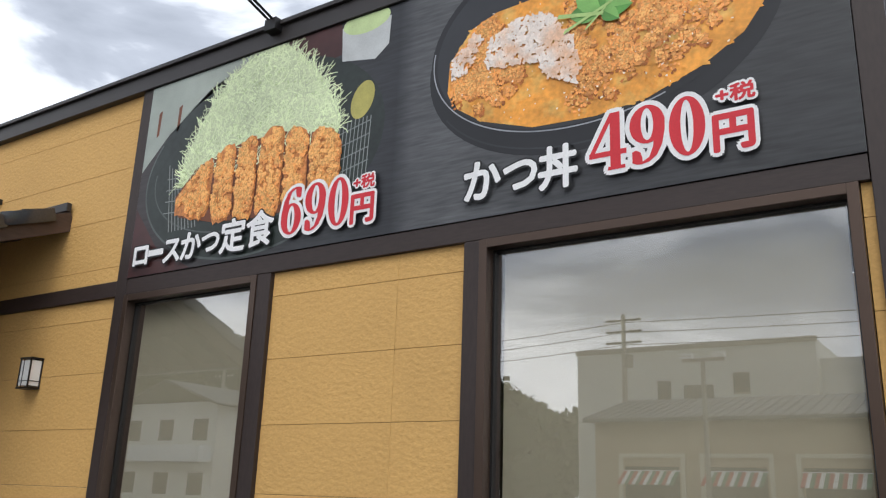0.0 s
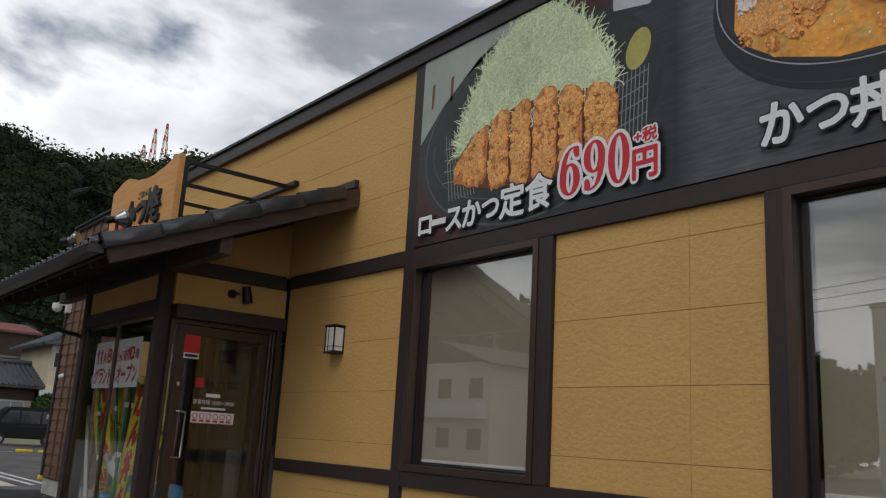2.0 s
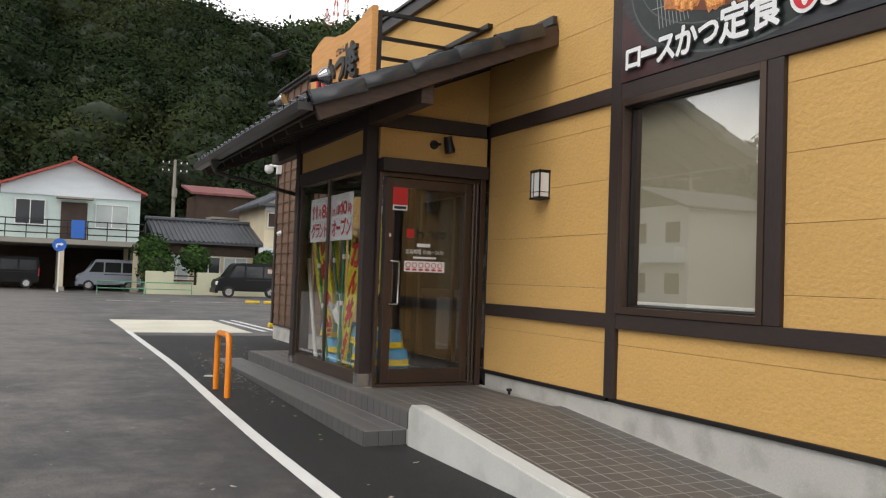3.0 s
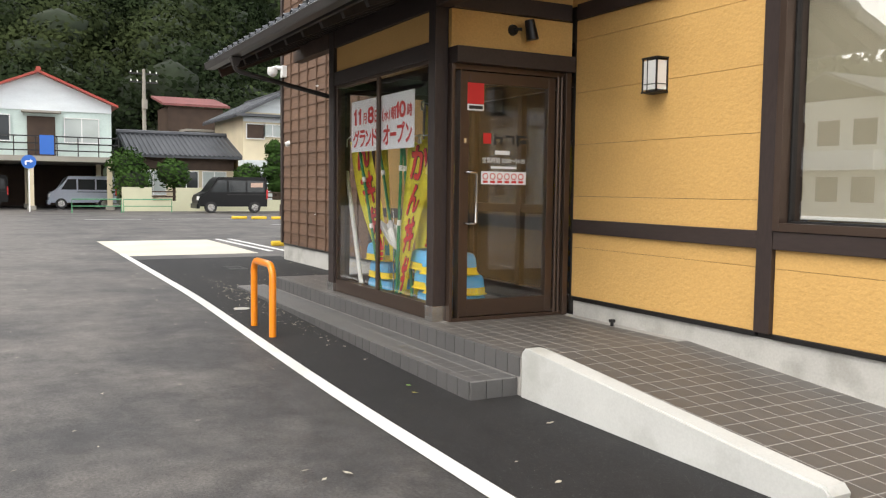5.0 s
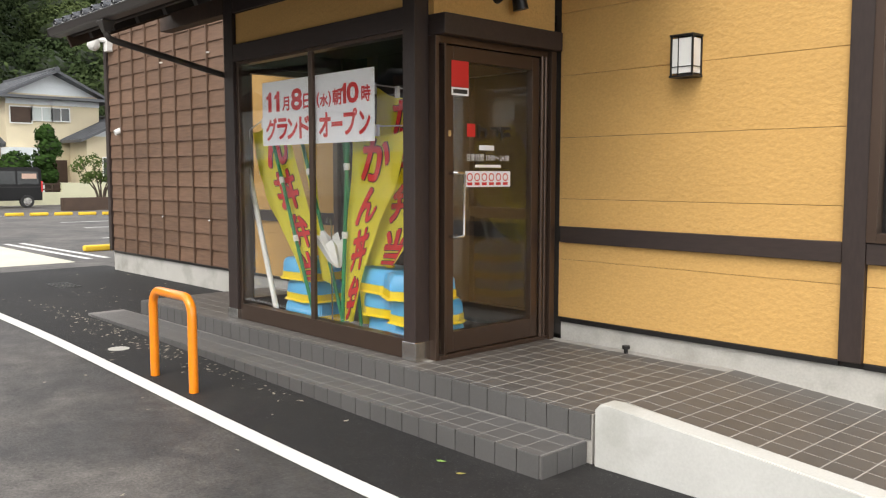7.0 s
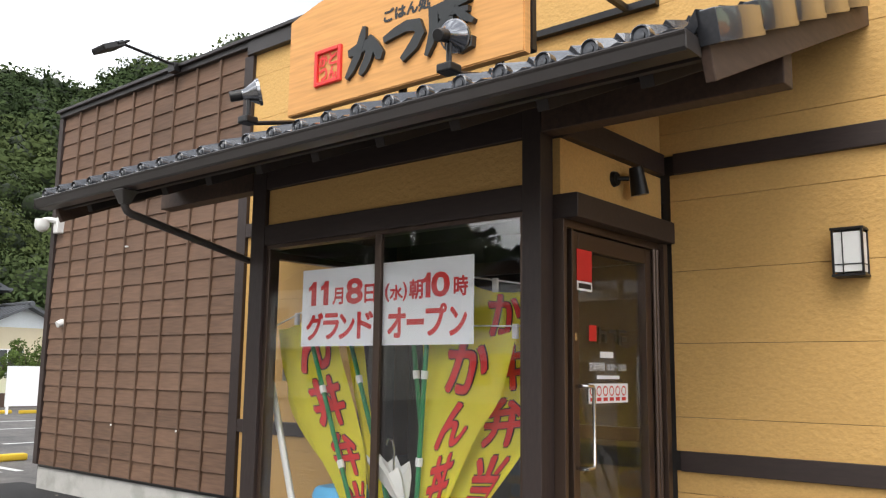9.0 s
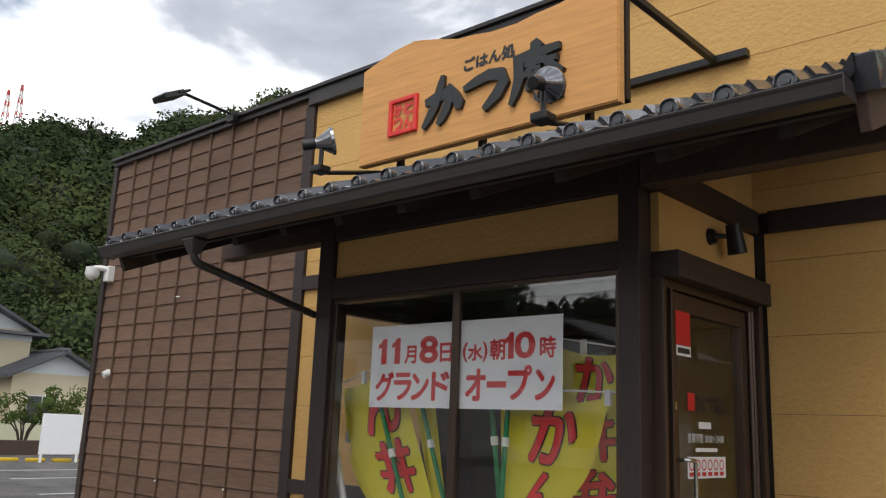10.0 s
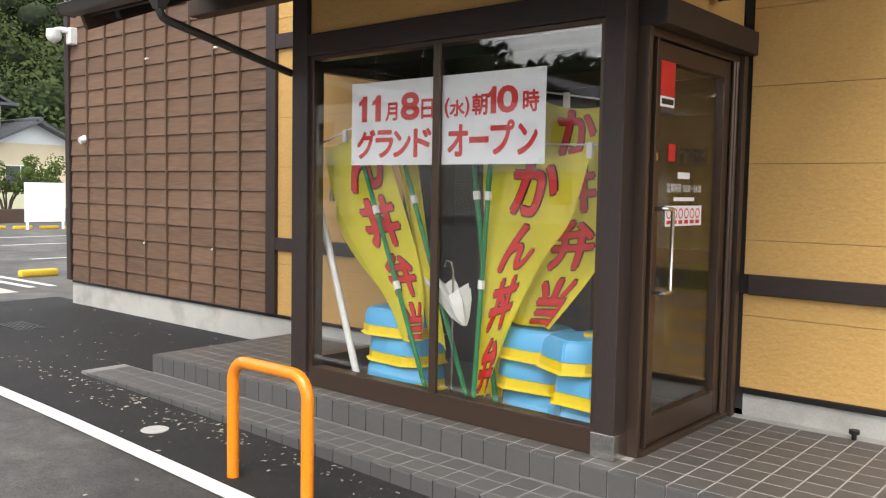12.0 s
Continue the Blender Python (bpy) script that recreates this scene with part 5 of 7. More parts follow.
for k, (a, b, z0, z1, zb) in enumerate(slices):
    ragged = [(a + 0.012 + rnd.uniform(-0.008, 0.008), zb + 0.06 + (z0 - zb - 0.10) * i / 6) for i in range(7)]
    ragged += [(a + 0.05 + (b - a - 0.09) * i / 5, z0 + (z1 - z0) * i / 5 + 0.03 * math.sin(math.pi * i / 5) + rnd.uniform(-0.010, 0.012)) for i in range(6)]
    ragged += [(b - 0.008 + rnd.uniform(-0.008, 0.006), z1 - 0.05 - (z1 - zb - 0.11) * i / 6) for i in range(7)]
    ragged += [(b - 0.05 - (b - a - 0.10) * i / 4, zb + rnd.uniform(-0.012, 0.014) + (0.05 if k == 0 and i > 2 else 0)) for i in range(5)]
    slice_shapes.append(ragged)
flat("cutlet_print", [(-5.57, 3.64), (-5.34, 3.86), (-5.10, 3.93), (-4.86, 3.97), (-4.4, 3.98), (-4.10, 3.91), (-3.83, 3.80), (-3.81, 3.50), (-4.0, 3.36), (-4.5, 3.31), (-5.1, 3.36), (-5.5, 3.46)], 10, "gap")
for shape in slice_shapes:
    flat("cutlet_slice_print", shape, 11, "crumb_low", "golden breaded cutlet slice")
flat("mustard_print", oval(-3.64, 4.06, 0.10, 0.15, 24, tilt=-20), 5, "lemon")

# cutlet bowl
PRINT["inner"] = material("printed_bowl_inside", (0.022, 0.023, 0.027), 0.35, var=0.4, scale=1.2)
PRINT["crumb_hi"] = material("printed_crumb_light", (0.88, 0.45, 0.13), 0.45, var=0.2, scale=6, var2=0.2, scale2=40, per_island=0.25)
PRINT["crumb_deep"] = material("printed_crumb_deep", (0.46, 0.145, 0.026), 0.45, var=0.3, scale=6, var2=0.2, scale2=40, per_island=0.35)
PRINT["glint"] = material("printed_wet_glint", (0.90, 0.80, 0.62), 0.4, var=0.1)
flat("bowl_print", oval(-1.91, 4.10, 1.15, 0.77, 64, tilt=4), 2, "bowl", "glossy black bowl")
flat("bowl_inside_print", oval(-1.91, 4.19, 1.10, 0.70, 64, tilt=4), 3, "inner")
ring("bowl_rim_print", -1.91, 4.19, 1.14, 0.73, 0.045, 4, "bowl", 0, 360, 4)
ring("bowl_rim_print", -1.91, 4.195, 1.125, 0.71, 0.009, 5, "gleam", 170, 292, 4)
ring("bowl_rim_print", -1.91, 4.19, 1.105, 0.69, 0.030, 5, "gleam", 316, 372, 4)
ring("bowl_rim_print", -1.91, 4.11, 1.14, 0.74, 0.012, 5, "inner", 205, 300, 4)
foodp = [(-2.91, 3.95), (-2.90, 4.14), (-2.73, 4.35), (-2.54, 4.42), (-2.19, 4.44), (-1.93, 4.50), (-1.71, 4.46), (-1.52, 4.52), (-1.25, 4.66), (-1.10, 4.62), (-0.97, 4.46), (-0.86, 4.22), (-0.88, 3.98), (-1.00, 3.82), (-1.23, 3.68), (-1.55, 3.56), (-1.87, 3.52), (-2.28, 3.54), (-2.64, 3.66), (-2.83, 3.79)]
flat("egg_print", foodp, 6, "egg", "runny egg over the cutlet")
flakes("egg_fleck_print", foodp, 700, 0.016, 7, "egg", 2.4)
pieces = ([(-2.84, 3.90), (-2.66, 3.74), (-2.40, 3.74), (-2.30, 3.94), (-2.42, 4.30), (-2.62, 4.36), (-2.80, 4.18)],
          [(-2.16, 3.70), (-1.86, 3.62), (-1.62, 3.68), (-1.56, 4.0), (-1.64, 4.36), (-1.92, 4.42), (-2.12, 4.1)],
          [(-1.58, 3.78), (-1.30, 3.74), (-1.06, 3.94), (-0.98, 4.30), (-1.08, 4.58), (-1.28, 4.62), (-1.52, 4.46), (-1.60, 4.1)])


def lumps(poly, count, lo, hi, level):
    """Crisp breaded clusters: each a deep shadow, a golden body and a pale crest."""
    xs, zs = [p[0] for p in poly], [p[1] for p in poly]
    for k in range(count):
        p = (rnd.uniform(min(xs), max(xs)), rnd.uniform(min(zs), max(zs)))
        if not inside(p, poly):
            continue
        r = rnd.uniform(lo, hi)
        yield p, r, level + k % 3


def crisp(clusters, deep=20):
    """Draws breaded clusters as three layers of flecks, dark to pale."""
    for name, mat, dx, dz, grow, n, size, up in (("crumb_shadow_print", "crumb_deep", 0.010, -0.020, 1.1, deep, 0.013, 0), ("crumb_print", "crumb", 0, 0, 1.0, 38, 0.011, 4), ("crumb_crest_print", "crumb_hi", -0.010, 0.016, 0.70, 16, 0.008, 8)):
        bm = bmesh.new()
        for (cx, cz), r, lev in clusters:
            for _ in range(n):
                a, d = rnd.uniform(0, 2 * math.pi), r * grow * math.sqrt(rnd.random())
                p = (cx + dx + d * math.cos(a), cz + dz + d * math.sin(a))
                y = PY - 0.0006 * (lev + up) - rnd.uniform(0, 0.001)
                t0 = rnd.uniform(0, 6)
                vs = []
                for k in range(5):
                    q = clip(p[0] + size * rnd.uniform(0.5, 1.4) * math.cos(t0 + 1.2566 * k), p[1] + size * rnd.uniform(0.5, 1.4) * math.sin(t0 + 1.2566 * k))
                    vs.append(bm.verts.new((q[0], y, q[1])))
                bm.faces.new(vs)
        tagged(part(name, bm, PRINT[mat], food), kind="stuff")


crisp([c for q in pieces for c in lumps(q, 80, 0.030, 0.085, 9)], 13)


def shrunk(poly, k):
    cx, cz = sum(p[0] for p in poly) / len(poly), sum(p[1] for p in poly) / len(poly)
    return [(cx + (x - cx) * k, cz + (z - cz) * (0.5 + 0.5 * k)) for x, z in poly]


crisp([c for q in slice_shapes for c in lumps(shrunk(q, 0.88), 130, 0.012, 0.030, 13)], 3)
whitep = [(-2.62, 4.04), (-2.58, 4.22), (-2.38, 4.32), (-2.16, 4.29), (-2.02, 4.12), (-1.95, 3.90), (-1.99, 3.76), (-2.17, 3.86), (-2.27, 3.98), (-2.48, 3.99)]
flakes("egg_white_print", whitep, 1700, 0.013, 25, "white", 2.2)
flakes("egg_white_print", [(-2.88, 4.0), (-2.86, 4.16), (-2.72, 4.30), (-2.64, 4.26), (-2.74, 4.05)], 300, 0.012, 25, "white", 2.2)
flakes("glint_print", foodp, 170, 0.0055, 29, "glint", 1.8)
PRINT["leaf_hi"] = material("printed_pale_leaf", (0.20, 0.44, 0.11), 0.4, var=0.25, scale=7)


def herb(x, z, length, turn, level, width=0.40):
    """A pointed leaf in two halves, darker and paler, that grows from x, z."""
    c, s_ = math.cos(radians(turn)), math.sin(radians(turn))
    edge = [(0.0, 0.0), (0.15, 0.16), (0.35, 0.27), (0.55, 0.27), (0.75, 0.18), (0.90, 0.07), (1.0, 0.0)]
    for side, mat in ((1, "leaf_hi"), (-1, "leaf")):
        pts = [(u * length, side * v * length * width / 0.27) for u, v in edge]
        flat("leaf_print", [(x + u * c - v * s_, z + u * s_ + v * c) for u, v in pts], level, mat, "green herb leaf")


for k, (length, turn) in enumerate(((0.22, 175), (0.26, 128), (0.28, 85), (0.27, 40), (0.20, -5), (0.20, 105), (0.15, -40))):
    herb(-1.81, 4.20, length, turn, 32 + k, 0.32)
for k, (a, b) in enumerate((((-2.10, 4.22), (-1.80, 4.16)), ((-2.06, 4.10), (-1.76, 4.22)), ((-1.92, 4.08), (-1.78, 4.20)), ((-1.76, 4.22), (-1.50, 4.36)))):
    flat("stem_print", [a, (a[0] + 0.012, a[1] + 0.026), (b[0] + 0.008, b[1] + 0.022), b], 40 + k * 0.5, "pale")


def print_text(text, x0, z0, w, h, fat, outline, mat, edge, level=46):
    """Letters with a broad outline behind them."""
    if edge:
        d = lettering(text, w, h, outline + fat, 12)
        for v in d.verts:
            v.co = Vector((x0 + v.co.x, PY - 0.0006 * level + v.co.y, z0 + v.co.z))
        part("letter_outline", d, PRINT[edge], food)
    d = lettering(text, w, h, fat, 8)
    for v in d.verts:
        v.co = Vector((x0 + v.co.x, PY - 0.0006 * (level + 3) + v.co.y, z0 + v.co.z))
    part("lettering", d, PRINT[mat], food)


xs_ = -5.97
for ch, w, h, dz in (("ロ", 0.17, 0.15, 0.02), ("ー", 0.17, 0.04, 0.08), ("ス", 0.19, 0.18, 0.0), ("か", 0.22, 0.21, 0.0), ("つ", 0.19, 0.14, 0.03), ("定", 0.26, 0.26, -0.01), ("食", 0.27, 0.27, 0.0)):
    print_text(ch, xs_, 3.085 + dz, w, h, 0.008, 0.012, "text", "shadow", 44)
    xs_ += w + 0.018
for ch, x, w in (("6", -4.31, 0.19), ("9", -4.085, 0.19), ("0", -3.865, 0.18)):
    print_text("price " + ch, x, 3.125, w, 0.355, 0.002, 0.026, "red", "text", 50)
print_text("円", -3.655, 3.12, 0.19, 0.20, 0.008, 0.020, "red", "text", 50)
print_text("+税", -3.645, 3.365, 0.18, 0.095, 0.004, 0.012, "red", "text", 50)
for ch, x, z, w, h in (("か", -2.74, 3.13, 0.25, 0.24), ("つ", -2.46, 3.15, 0.22, 0.17), ("丼", -2.22, 3.11, 0.24, 0.26)):
    print_text(ch, x, z, w, h, 0.009, 0.012, "text", "shadow", 44)
for ch, x, w in (("4", -1.895, 0.22), ("9", -1.65, 0.20), ("0", -1.425, 0.195)):
    print_text("price " + ch, x, 3.155, w, 0.345, 0.002, 0.028, "red", "text", 50)
print_text("円", -1.185, 3.145, 0.20, 0.20, 0.009, 0.022, "red", "text", 50)
print_text("+税", -1.165, 3.415, 0.20, 0.095, 0.004, 0.014, "red", "text", 50)

# ---------------------------------------------------------------- things inside the porch
CLOTH = material("yellow_banner_cloth", (0.96, 0.88, 0.08), 0.7, var=0.10, scale=3, var2=0.06, scale2=200, bump=0.15, bump_scale=30, bump_dist=0.006)
GREENPOLE = material("green_banner_pole", (0.015, 0.20, 0.07), 0.35, var=0.08)
BLUE = material("blue_plastic", (0.095, 0.42, 0.74), 0.38, var=0.06, scale=4, var2=0.04)
YPLASTIC = material("yellow_plastic", (0.82, 0.62, 0.02), 0.4, var=0.06, scale=4)

NX0, NX1, NY = -10.362, -8.892, 2.856
notice = tagged(part("opening_notice", boxes((NX0, NX1, NY, NY + 0.002, 1.75, 2.26)), WHITE, None), "white notice with red opening-day lettering taped inside the glass", "notice")
NUMERALS, SMALL, LARGE = 0.0075, 0.0035, 0.0065
for text, x0, x1, z0, z1, fat in (("1", -10.297, -10.222, 2.018, 2.178, 0), ("1", -10.178, -10.103, 2.018, 2.178, 0), ("月", -10.06, -9.965, 2.021, 2.125, SMALL), ("8", -9.93, -9.79, 2.022, 2.176, NUMERALS), ("日", -9.765, -9.676, 2.022, 2.132, SMALL),
                                  ("(", -9.585, -9.553, 2.018, 2.128, SMALL), ("水", -9.546, -9.440, 2.026, 2.114, SMALL), (")", -9.435, -9.407, 2.018, 2.128, SMALL), ("朝", -9.383, -9.279, 2.026, 2.142, SMALL), ("1", -9.276, -9.216, 2.028, 2.176, 0), ("0", -9.205, -9.075, 2.034, 2.170, NUMERALS), ("時", -9.036, -8.936, 2.03, 2.142, SMALL),
                                  ("グ", -10.306, -10.152, 1.795, 1.964, LARGE), ("ラ", -10.140, -9.998, 1.80, 1.958, LARGE), ("ン", -9.988, -9.855, 1.80, 1.952, LARGE), ("ド", -9.822, -9.690, 1.80, 1.960, LARGE),
                                  ("オ", -9.555, -9.416, 1.80, 1.972, LARGE), ("ー", -9.402, -9.264, 1.868, 1.906, 0), ("プ", -9.246, -9.094, 1.807, 1.986, LARGE), ("ン", -9.063, -8.944, 1.805, 1.962, LARGE)):
    w, h = x1 - x0, z1 - z0
    if text == "1":
        b = bmesh.new()
        prism(b, [(0.36 * w, 0.0), (w, 0.0), (w, h), (0.52 * w, h), (0.34 * w, h - 0.022), (0.0, h - 0.036), (0.0, h - 0.062), (0.36 * w, h - 0.054)], "y", 0.0, 0.0006)
    else:
        b = lettering(text, w, h, fat, 8)
    for v in b.verts:
        v.co = Vector((x0 + v.co.x, NY - 0.0018 + v.co.y, z0 + v.co.z))
    part("lettering", b, RED, notice)
for x in (NX0 + 0.02, NX1 - 0.02, -9.69, -9.58):
    for z in (1.77, 2.24):
        part("tape", boxes((x - 0.012, x + 0.012, NY - 0.0015, NY - 0.0005, z - 0.012, z + 0.012)), WHITEPLASTIC, notice)


def banner(left, right, y, text, seed, folds=3.0, label="yellow cloth banner with red lettering, leaning folded inside the porch", size=0.8, shift=0.0, amp=0.022):
    """A tall cloth banner between a left and a right edge, each a line of (x, z) from top to foot, with soft folds."""
    r = random.Random(seed)
    ph = r.uniform(0, 6)

    def along(line, v):
        s_ = v * (len(line) - 1)
        k = min(int(s_), len(line) - 2)
        f = s_ - k
        pts = [Vector(line[min(max(k + d, 0), len(line) - 1)]) for d in (-1, 0, 1, 2)]
        return 0.5 * (2 * pts[1] + (pts[2] - pts[0]) * f + (2 * pts[0] - 5 * pts[1] + 4 * pts[2] - pts[3]) * f * f + (3 * pts[1] - pts[0] - 3 * pts[2] + pts[3]) * f ** 3)

    def at(u, v, lift=0.0):
        p = along(left, v) * (1 - u) + along(right, v) * u
        d = amp * math.sin(folds * 2 * math.pi * u + ph + 2.2 * v) * (0.4 + 0.6 * v) + 0.012 * math.sin(5 * v + 3 * u + ph) + 0.5 * amp * math.sin(9 * (u + 0.7 * v) + ph)
        return Vector((p.x, y + d - lift, p.y - 0.045 * math.sin(math.pi * u) * (1 - v)))

    t = thing("banner_flag", at(0.5, 1.0), label, "banner", "banners in the porch")
    bm = bmesh.new()
    nu, nv = 26, 40
    g = [[bm.verts.new(at(i / nu, j / nv)) for j in range(nv + 1)] for i in range(nu + 1)]
    for i in range(nu):
        for j in range(nv):
            bm.faces.new([g[i][j], g[i + 1][j], g[i + 1][j + 1], g[i][j + 1]])
    bmesh.ops.solidify(bm, geom=bm.faces, thickness=0.0015)
    part("cloth", bm, CLOTH, t, "", True)
    n = len(text)
    for k, ch in enumerate(text):
        for fat, mat, lift in ((0.065, BLACKPRINT, 0.004), (0.035, RED, 0.008)):
            b = lettering(ch, 1.0, 1.0, fat, 6, True)
            for v in b.verts:
                w = (k + 0.10 + 0.82 * (1 - v.co.z)) / n
                v.co = at(0.5 + shift - size / 2 + size * v.co.x, w, lift - v.co.y)
            part("lettering", b, mat, t)
    return t


banner([(-10.81, 1.88), (-10.75, 1.61), (-10.58, 1.34), (-10.34, 1.08), (-10.13, 0.84), (-10.03, 0.64)], [(-10.26, 2.05), (-10.12, 1.72), (-9.99, 1.40), (-9.90, 1.12), (-9.86, 0.88), (-9.85, 0.66)], 3.0, "ん丼弁当", 1, 1.2, size=0.46, shift=0.14)
banner([(-10.20, 1.92), (-10.12, 1.5), (-9.99, 1.1), (-9.90, 0.72)], [(-10.05, 1.92), (-9.93, 1.5), (-9.82, 1.0), (-9.74, 0.60)], 3.09, "", 2, 1.5, size=0.45, label="narrow yellow cloth banner beside a green pole in the porch")
banner([(-10.79, 1.60), (-10.78, 1.40), (-10.58, 1.14), (-10.26, 0.86)], [(-10.50, 1.72), (-10.38, 1.5), (-10.22, 1.2), (-10.02, 0.8)], 3.12, "", 7, 1.5, label="yellow cloth banner folded behind another inside the porch")
banner([(-9.36, 1.84), (-9.36, 1.50), (-9.39, 1.10), (-9.42, 0.74), (-9.44, 0.40)], [(-8.67, 1.83), (-8.79, 1.46), (-8.98, 1.22), (-9.18, 0.84), (-9.34, 0.40)], 2.985, "かん丼弁", 3, 1.2, size=0.42, shift=0.02)
banner([(-9.20, 2.16), (-9.20, 1.7), (-9.24, 1.25), (-9.24, 0.84)], [(-8.635, 2.06), (-8.62, 1.70), (-8.645, 1.30), (-8.98, 0.83)], 3.09, "か丼弁当", 4, 1.0, size=0.38, shift=0.14)
banner([(-9.52, 1.86), (-9.51, 1.5), (-9.50, 1.0), (-9.50, 0.36)], [(-9.30, 1.86), (-9.30, 1.5), (-9.32, 1.0), (-9.36, 0.36)], 3.17, "", 5, 1.5, size=0.5, label="narrow yellow cloth banner hanging folded inside the porch")
for a, b, y in (((-10.38, 1.86), (-9.74, 0.30), 2.94), ((-10.15, 1.95), (-9.52, 0.30), 3.05), ((-9.56, 2.0), (-9.32, 0.30), 3.06), ((-9.29, 2.0), (-9.40, 0.30), 2.93)):
    pt = thing("banner_pole", (b[0], y, b[1]), "green banner pole with white joints leaning in the porch", "pole", "banner poles in the porch")
    pbm = bmesh.new()
    tube(pbm, [(a[0], y, a[1]), (b[0], y, b[1])], 0.015, 8)
    part("pole", pbm, GREENPOLE, pt, "", True)
    for f in (0.25, 0.55):
        c = Vector((a[0], y, a[1])).lerp(Vector((b[0], y, b[1])), f)
        d = (Vector((b[0], y, b[1])) - Vector((a[0], y, a[1]))).normalized() * 0.025
        jb = bmesh.new()
        tube(jb, [c - d, c + d], 0.022, 8)
        part("joint", jb, WHITEPLASTIC, pt)
for a, b, y in (((-10.84, 1.885), (-10.26, 2.07), 2.975), ((-9.20, 2.18), (-8.60, 2.08), 3.07), ((-9.36, 1.87), (-8.64, 1.85), 2.965), ((-10.82, 1.58), (-10.66, 1.68), 3.10)):
    rb_ = bmesh.new()
    tube(rb_, [(a[0], y, a[1]), (b[0], y, b[1])], 0.005, 6)
    for f in (0.06, 0.5, 0.94):
        c = Vector((a[0], y, a[1])).lerp(Vector((b[0], y, b[1])), f)
        box(rb_, c.x - 0.016, c.x + 0.016, y - 0.010, y + 0.010, c.z - 0.07, c.z + 0.012)
    solid("banner_rod", rb_, WHITEPLASTIC, "thin white top rod holding a yellow banner", "rod", group="banner rods in the porch")
wb = bmesh.new()
tube(wb, [(-10.44, 3.02, 0.285), (-10.855, 3.0, 1.565)], 0.024, 10)
solid("white_pole", wb, WHITEPLASTIC, "plain white tube leaning inside the porch", "pole", smooth=True)


def umbrella():
    u = thing("umbrella", (-9.66, 3.0, 0.285), "closed translucent white umbrella hooked inside the porch", "umbrella")
    b = bmesh.new()
    tube(b, [(-9.62, 3.0, 0.30), (-9.62, 3.0, 1.12), (-9.635, 3.0, 1.17), (-9.67, 3.0, 1.18), (-9.685, 3.0, 1.14)], 0.007, 8)
    part("shaft", b, STEEL, u, "", True)
    c = bmesh.new()
    n = 16
    prof = ((0.80, 0.015), (0.85, 0.050), (0.93, 0.095), (1.00, 0.120))
    rings = [[c.verts.new((-9.62 + 0.09 - 0.14 * (z - 0.8) / 0.2 + r * (1 + 0.25 * (k % 2)) * math.cos(2 * math.pi * k / n), 3.0 + r * (1 + 0.25 * (k % 2)) * math.sin(2 * math.pi * k / n), z + (0.05 * (k % 2) - 0.25 * r * math.cos(2 * math.pi * k / n) if r > 0.09 else 0))) for k in range(n)] for z, r in prof]
    for a, bb in zip(rings, rings[1:]):
        for k in range(n):
            c.faces.new([a[k], a[(k + 1) % n], bb[(k + 1) % n], bb[k]])
    part("canopy", c, WHITEPLASTIC, u)


umbrella()


def base_weight():
    """A water-filled plastic banner base: eight-sided blue tank on a yellow skirt."""
    t = thing("water_weight", (0, 0, 0), "blue and yellow plastic water weight, stacked in the porch", "weight", "stacked water weights")
    o = [(-0.24, -0.12), (-0.14, -0.19), (0.14, -0.19), (0.24, -0.12), (0.24, 0.12), (0.14, 0.19), (-0.14, 0.19), (-0.24, 0.12)]
    b = bmesh.new()
    lo = [b.verts.new((x, y, 0.055)) for x, y in o]
    mid = [b.verts.new((x * 0.97, y * 0.97, 0.142)) for x, y in o]
    hi = [b.verts.new((x * 0.86, y * 0.84, 0.176)) for x, y in o]
    b.faces.new(lo[::-1])
    b.faces.new(hi)
    for p, q in ((lo, mid), (mid, hi)):
        for k in range(8):
            b.faces.new([p[k], p[(k + 1) % 8], q[(k + 1) % 8], q[k]])
    bmesh.ops.bevel(b, geom=list(b.edges), offset=0.010, segments=2, affect="EDGES")
    part("tank", b, BLUE, t, "blue plastic tank", True)
    s_ = bmesh.new()
    lo = [s_.verts.new((x * 1.10, y * 1.10, 0.0)) for x, y in o]
    mid = [s_.verts.new((x * 1.01, y * 1.01, 0.012)) for x, y in o]
    hi = [s_.verts.new((x * 1.005, y * 1.005, 0.062)) for x, y in o]
    s_.faces.new(lo[::-1])
    s_.faces.new(hi)
    for p, q in ((lo, mid), (mid, hi)):
        for k in range(8):
            s_.faces.new([p[k], p[(k + 1) % 8], q[(k + 1) % 8], q[k]])
    part("skirt", s_, YPLASTIC, t, "yellow plastic skirt")
    c = bmesh.new()
    tube(c, [(0, 0, 0.174), (0, 0, 0.192)], 0.035, 12)
    part("cap", c, YPLASTIC, t)
    return t


bw0 = base_weight()
spots = [(-10.22, 3.24, 0, 4), (-10.22, 3.25, 1, -3), (-10.25, 3.24, 2, 6), (-9.10, 3.26, 0, 0), (-9.12, 3.24, 1, 5), (-9.17, 3.22, 2, -5), (-8.70, 3.20, 0, 90), (-8.71, 3.18, 1, 84), (-8.76, 3.15, 2, 62)]
for k, (x, y, lv, rz) in enumerate(spots):
    m = pose(x, y, PZ + 0.013 + 0.178 * lv, 0, 0, rz)
    if k == 0:
        bw0.matrix_basis = m
    else:
        copy_thing(bw0, m)


# ---------------------------------------------------------------- trees, hills
def foliage(name, colour, light, spread=0.35):
    m = material(name, colour, 0.95, var=0.30, scale=0.16, var2=0.12, scale2=1.1, per_island=spread, tint=(light, 0.045, 0.48, 0.66), spec=0.03)
    return m


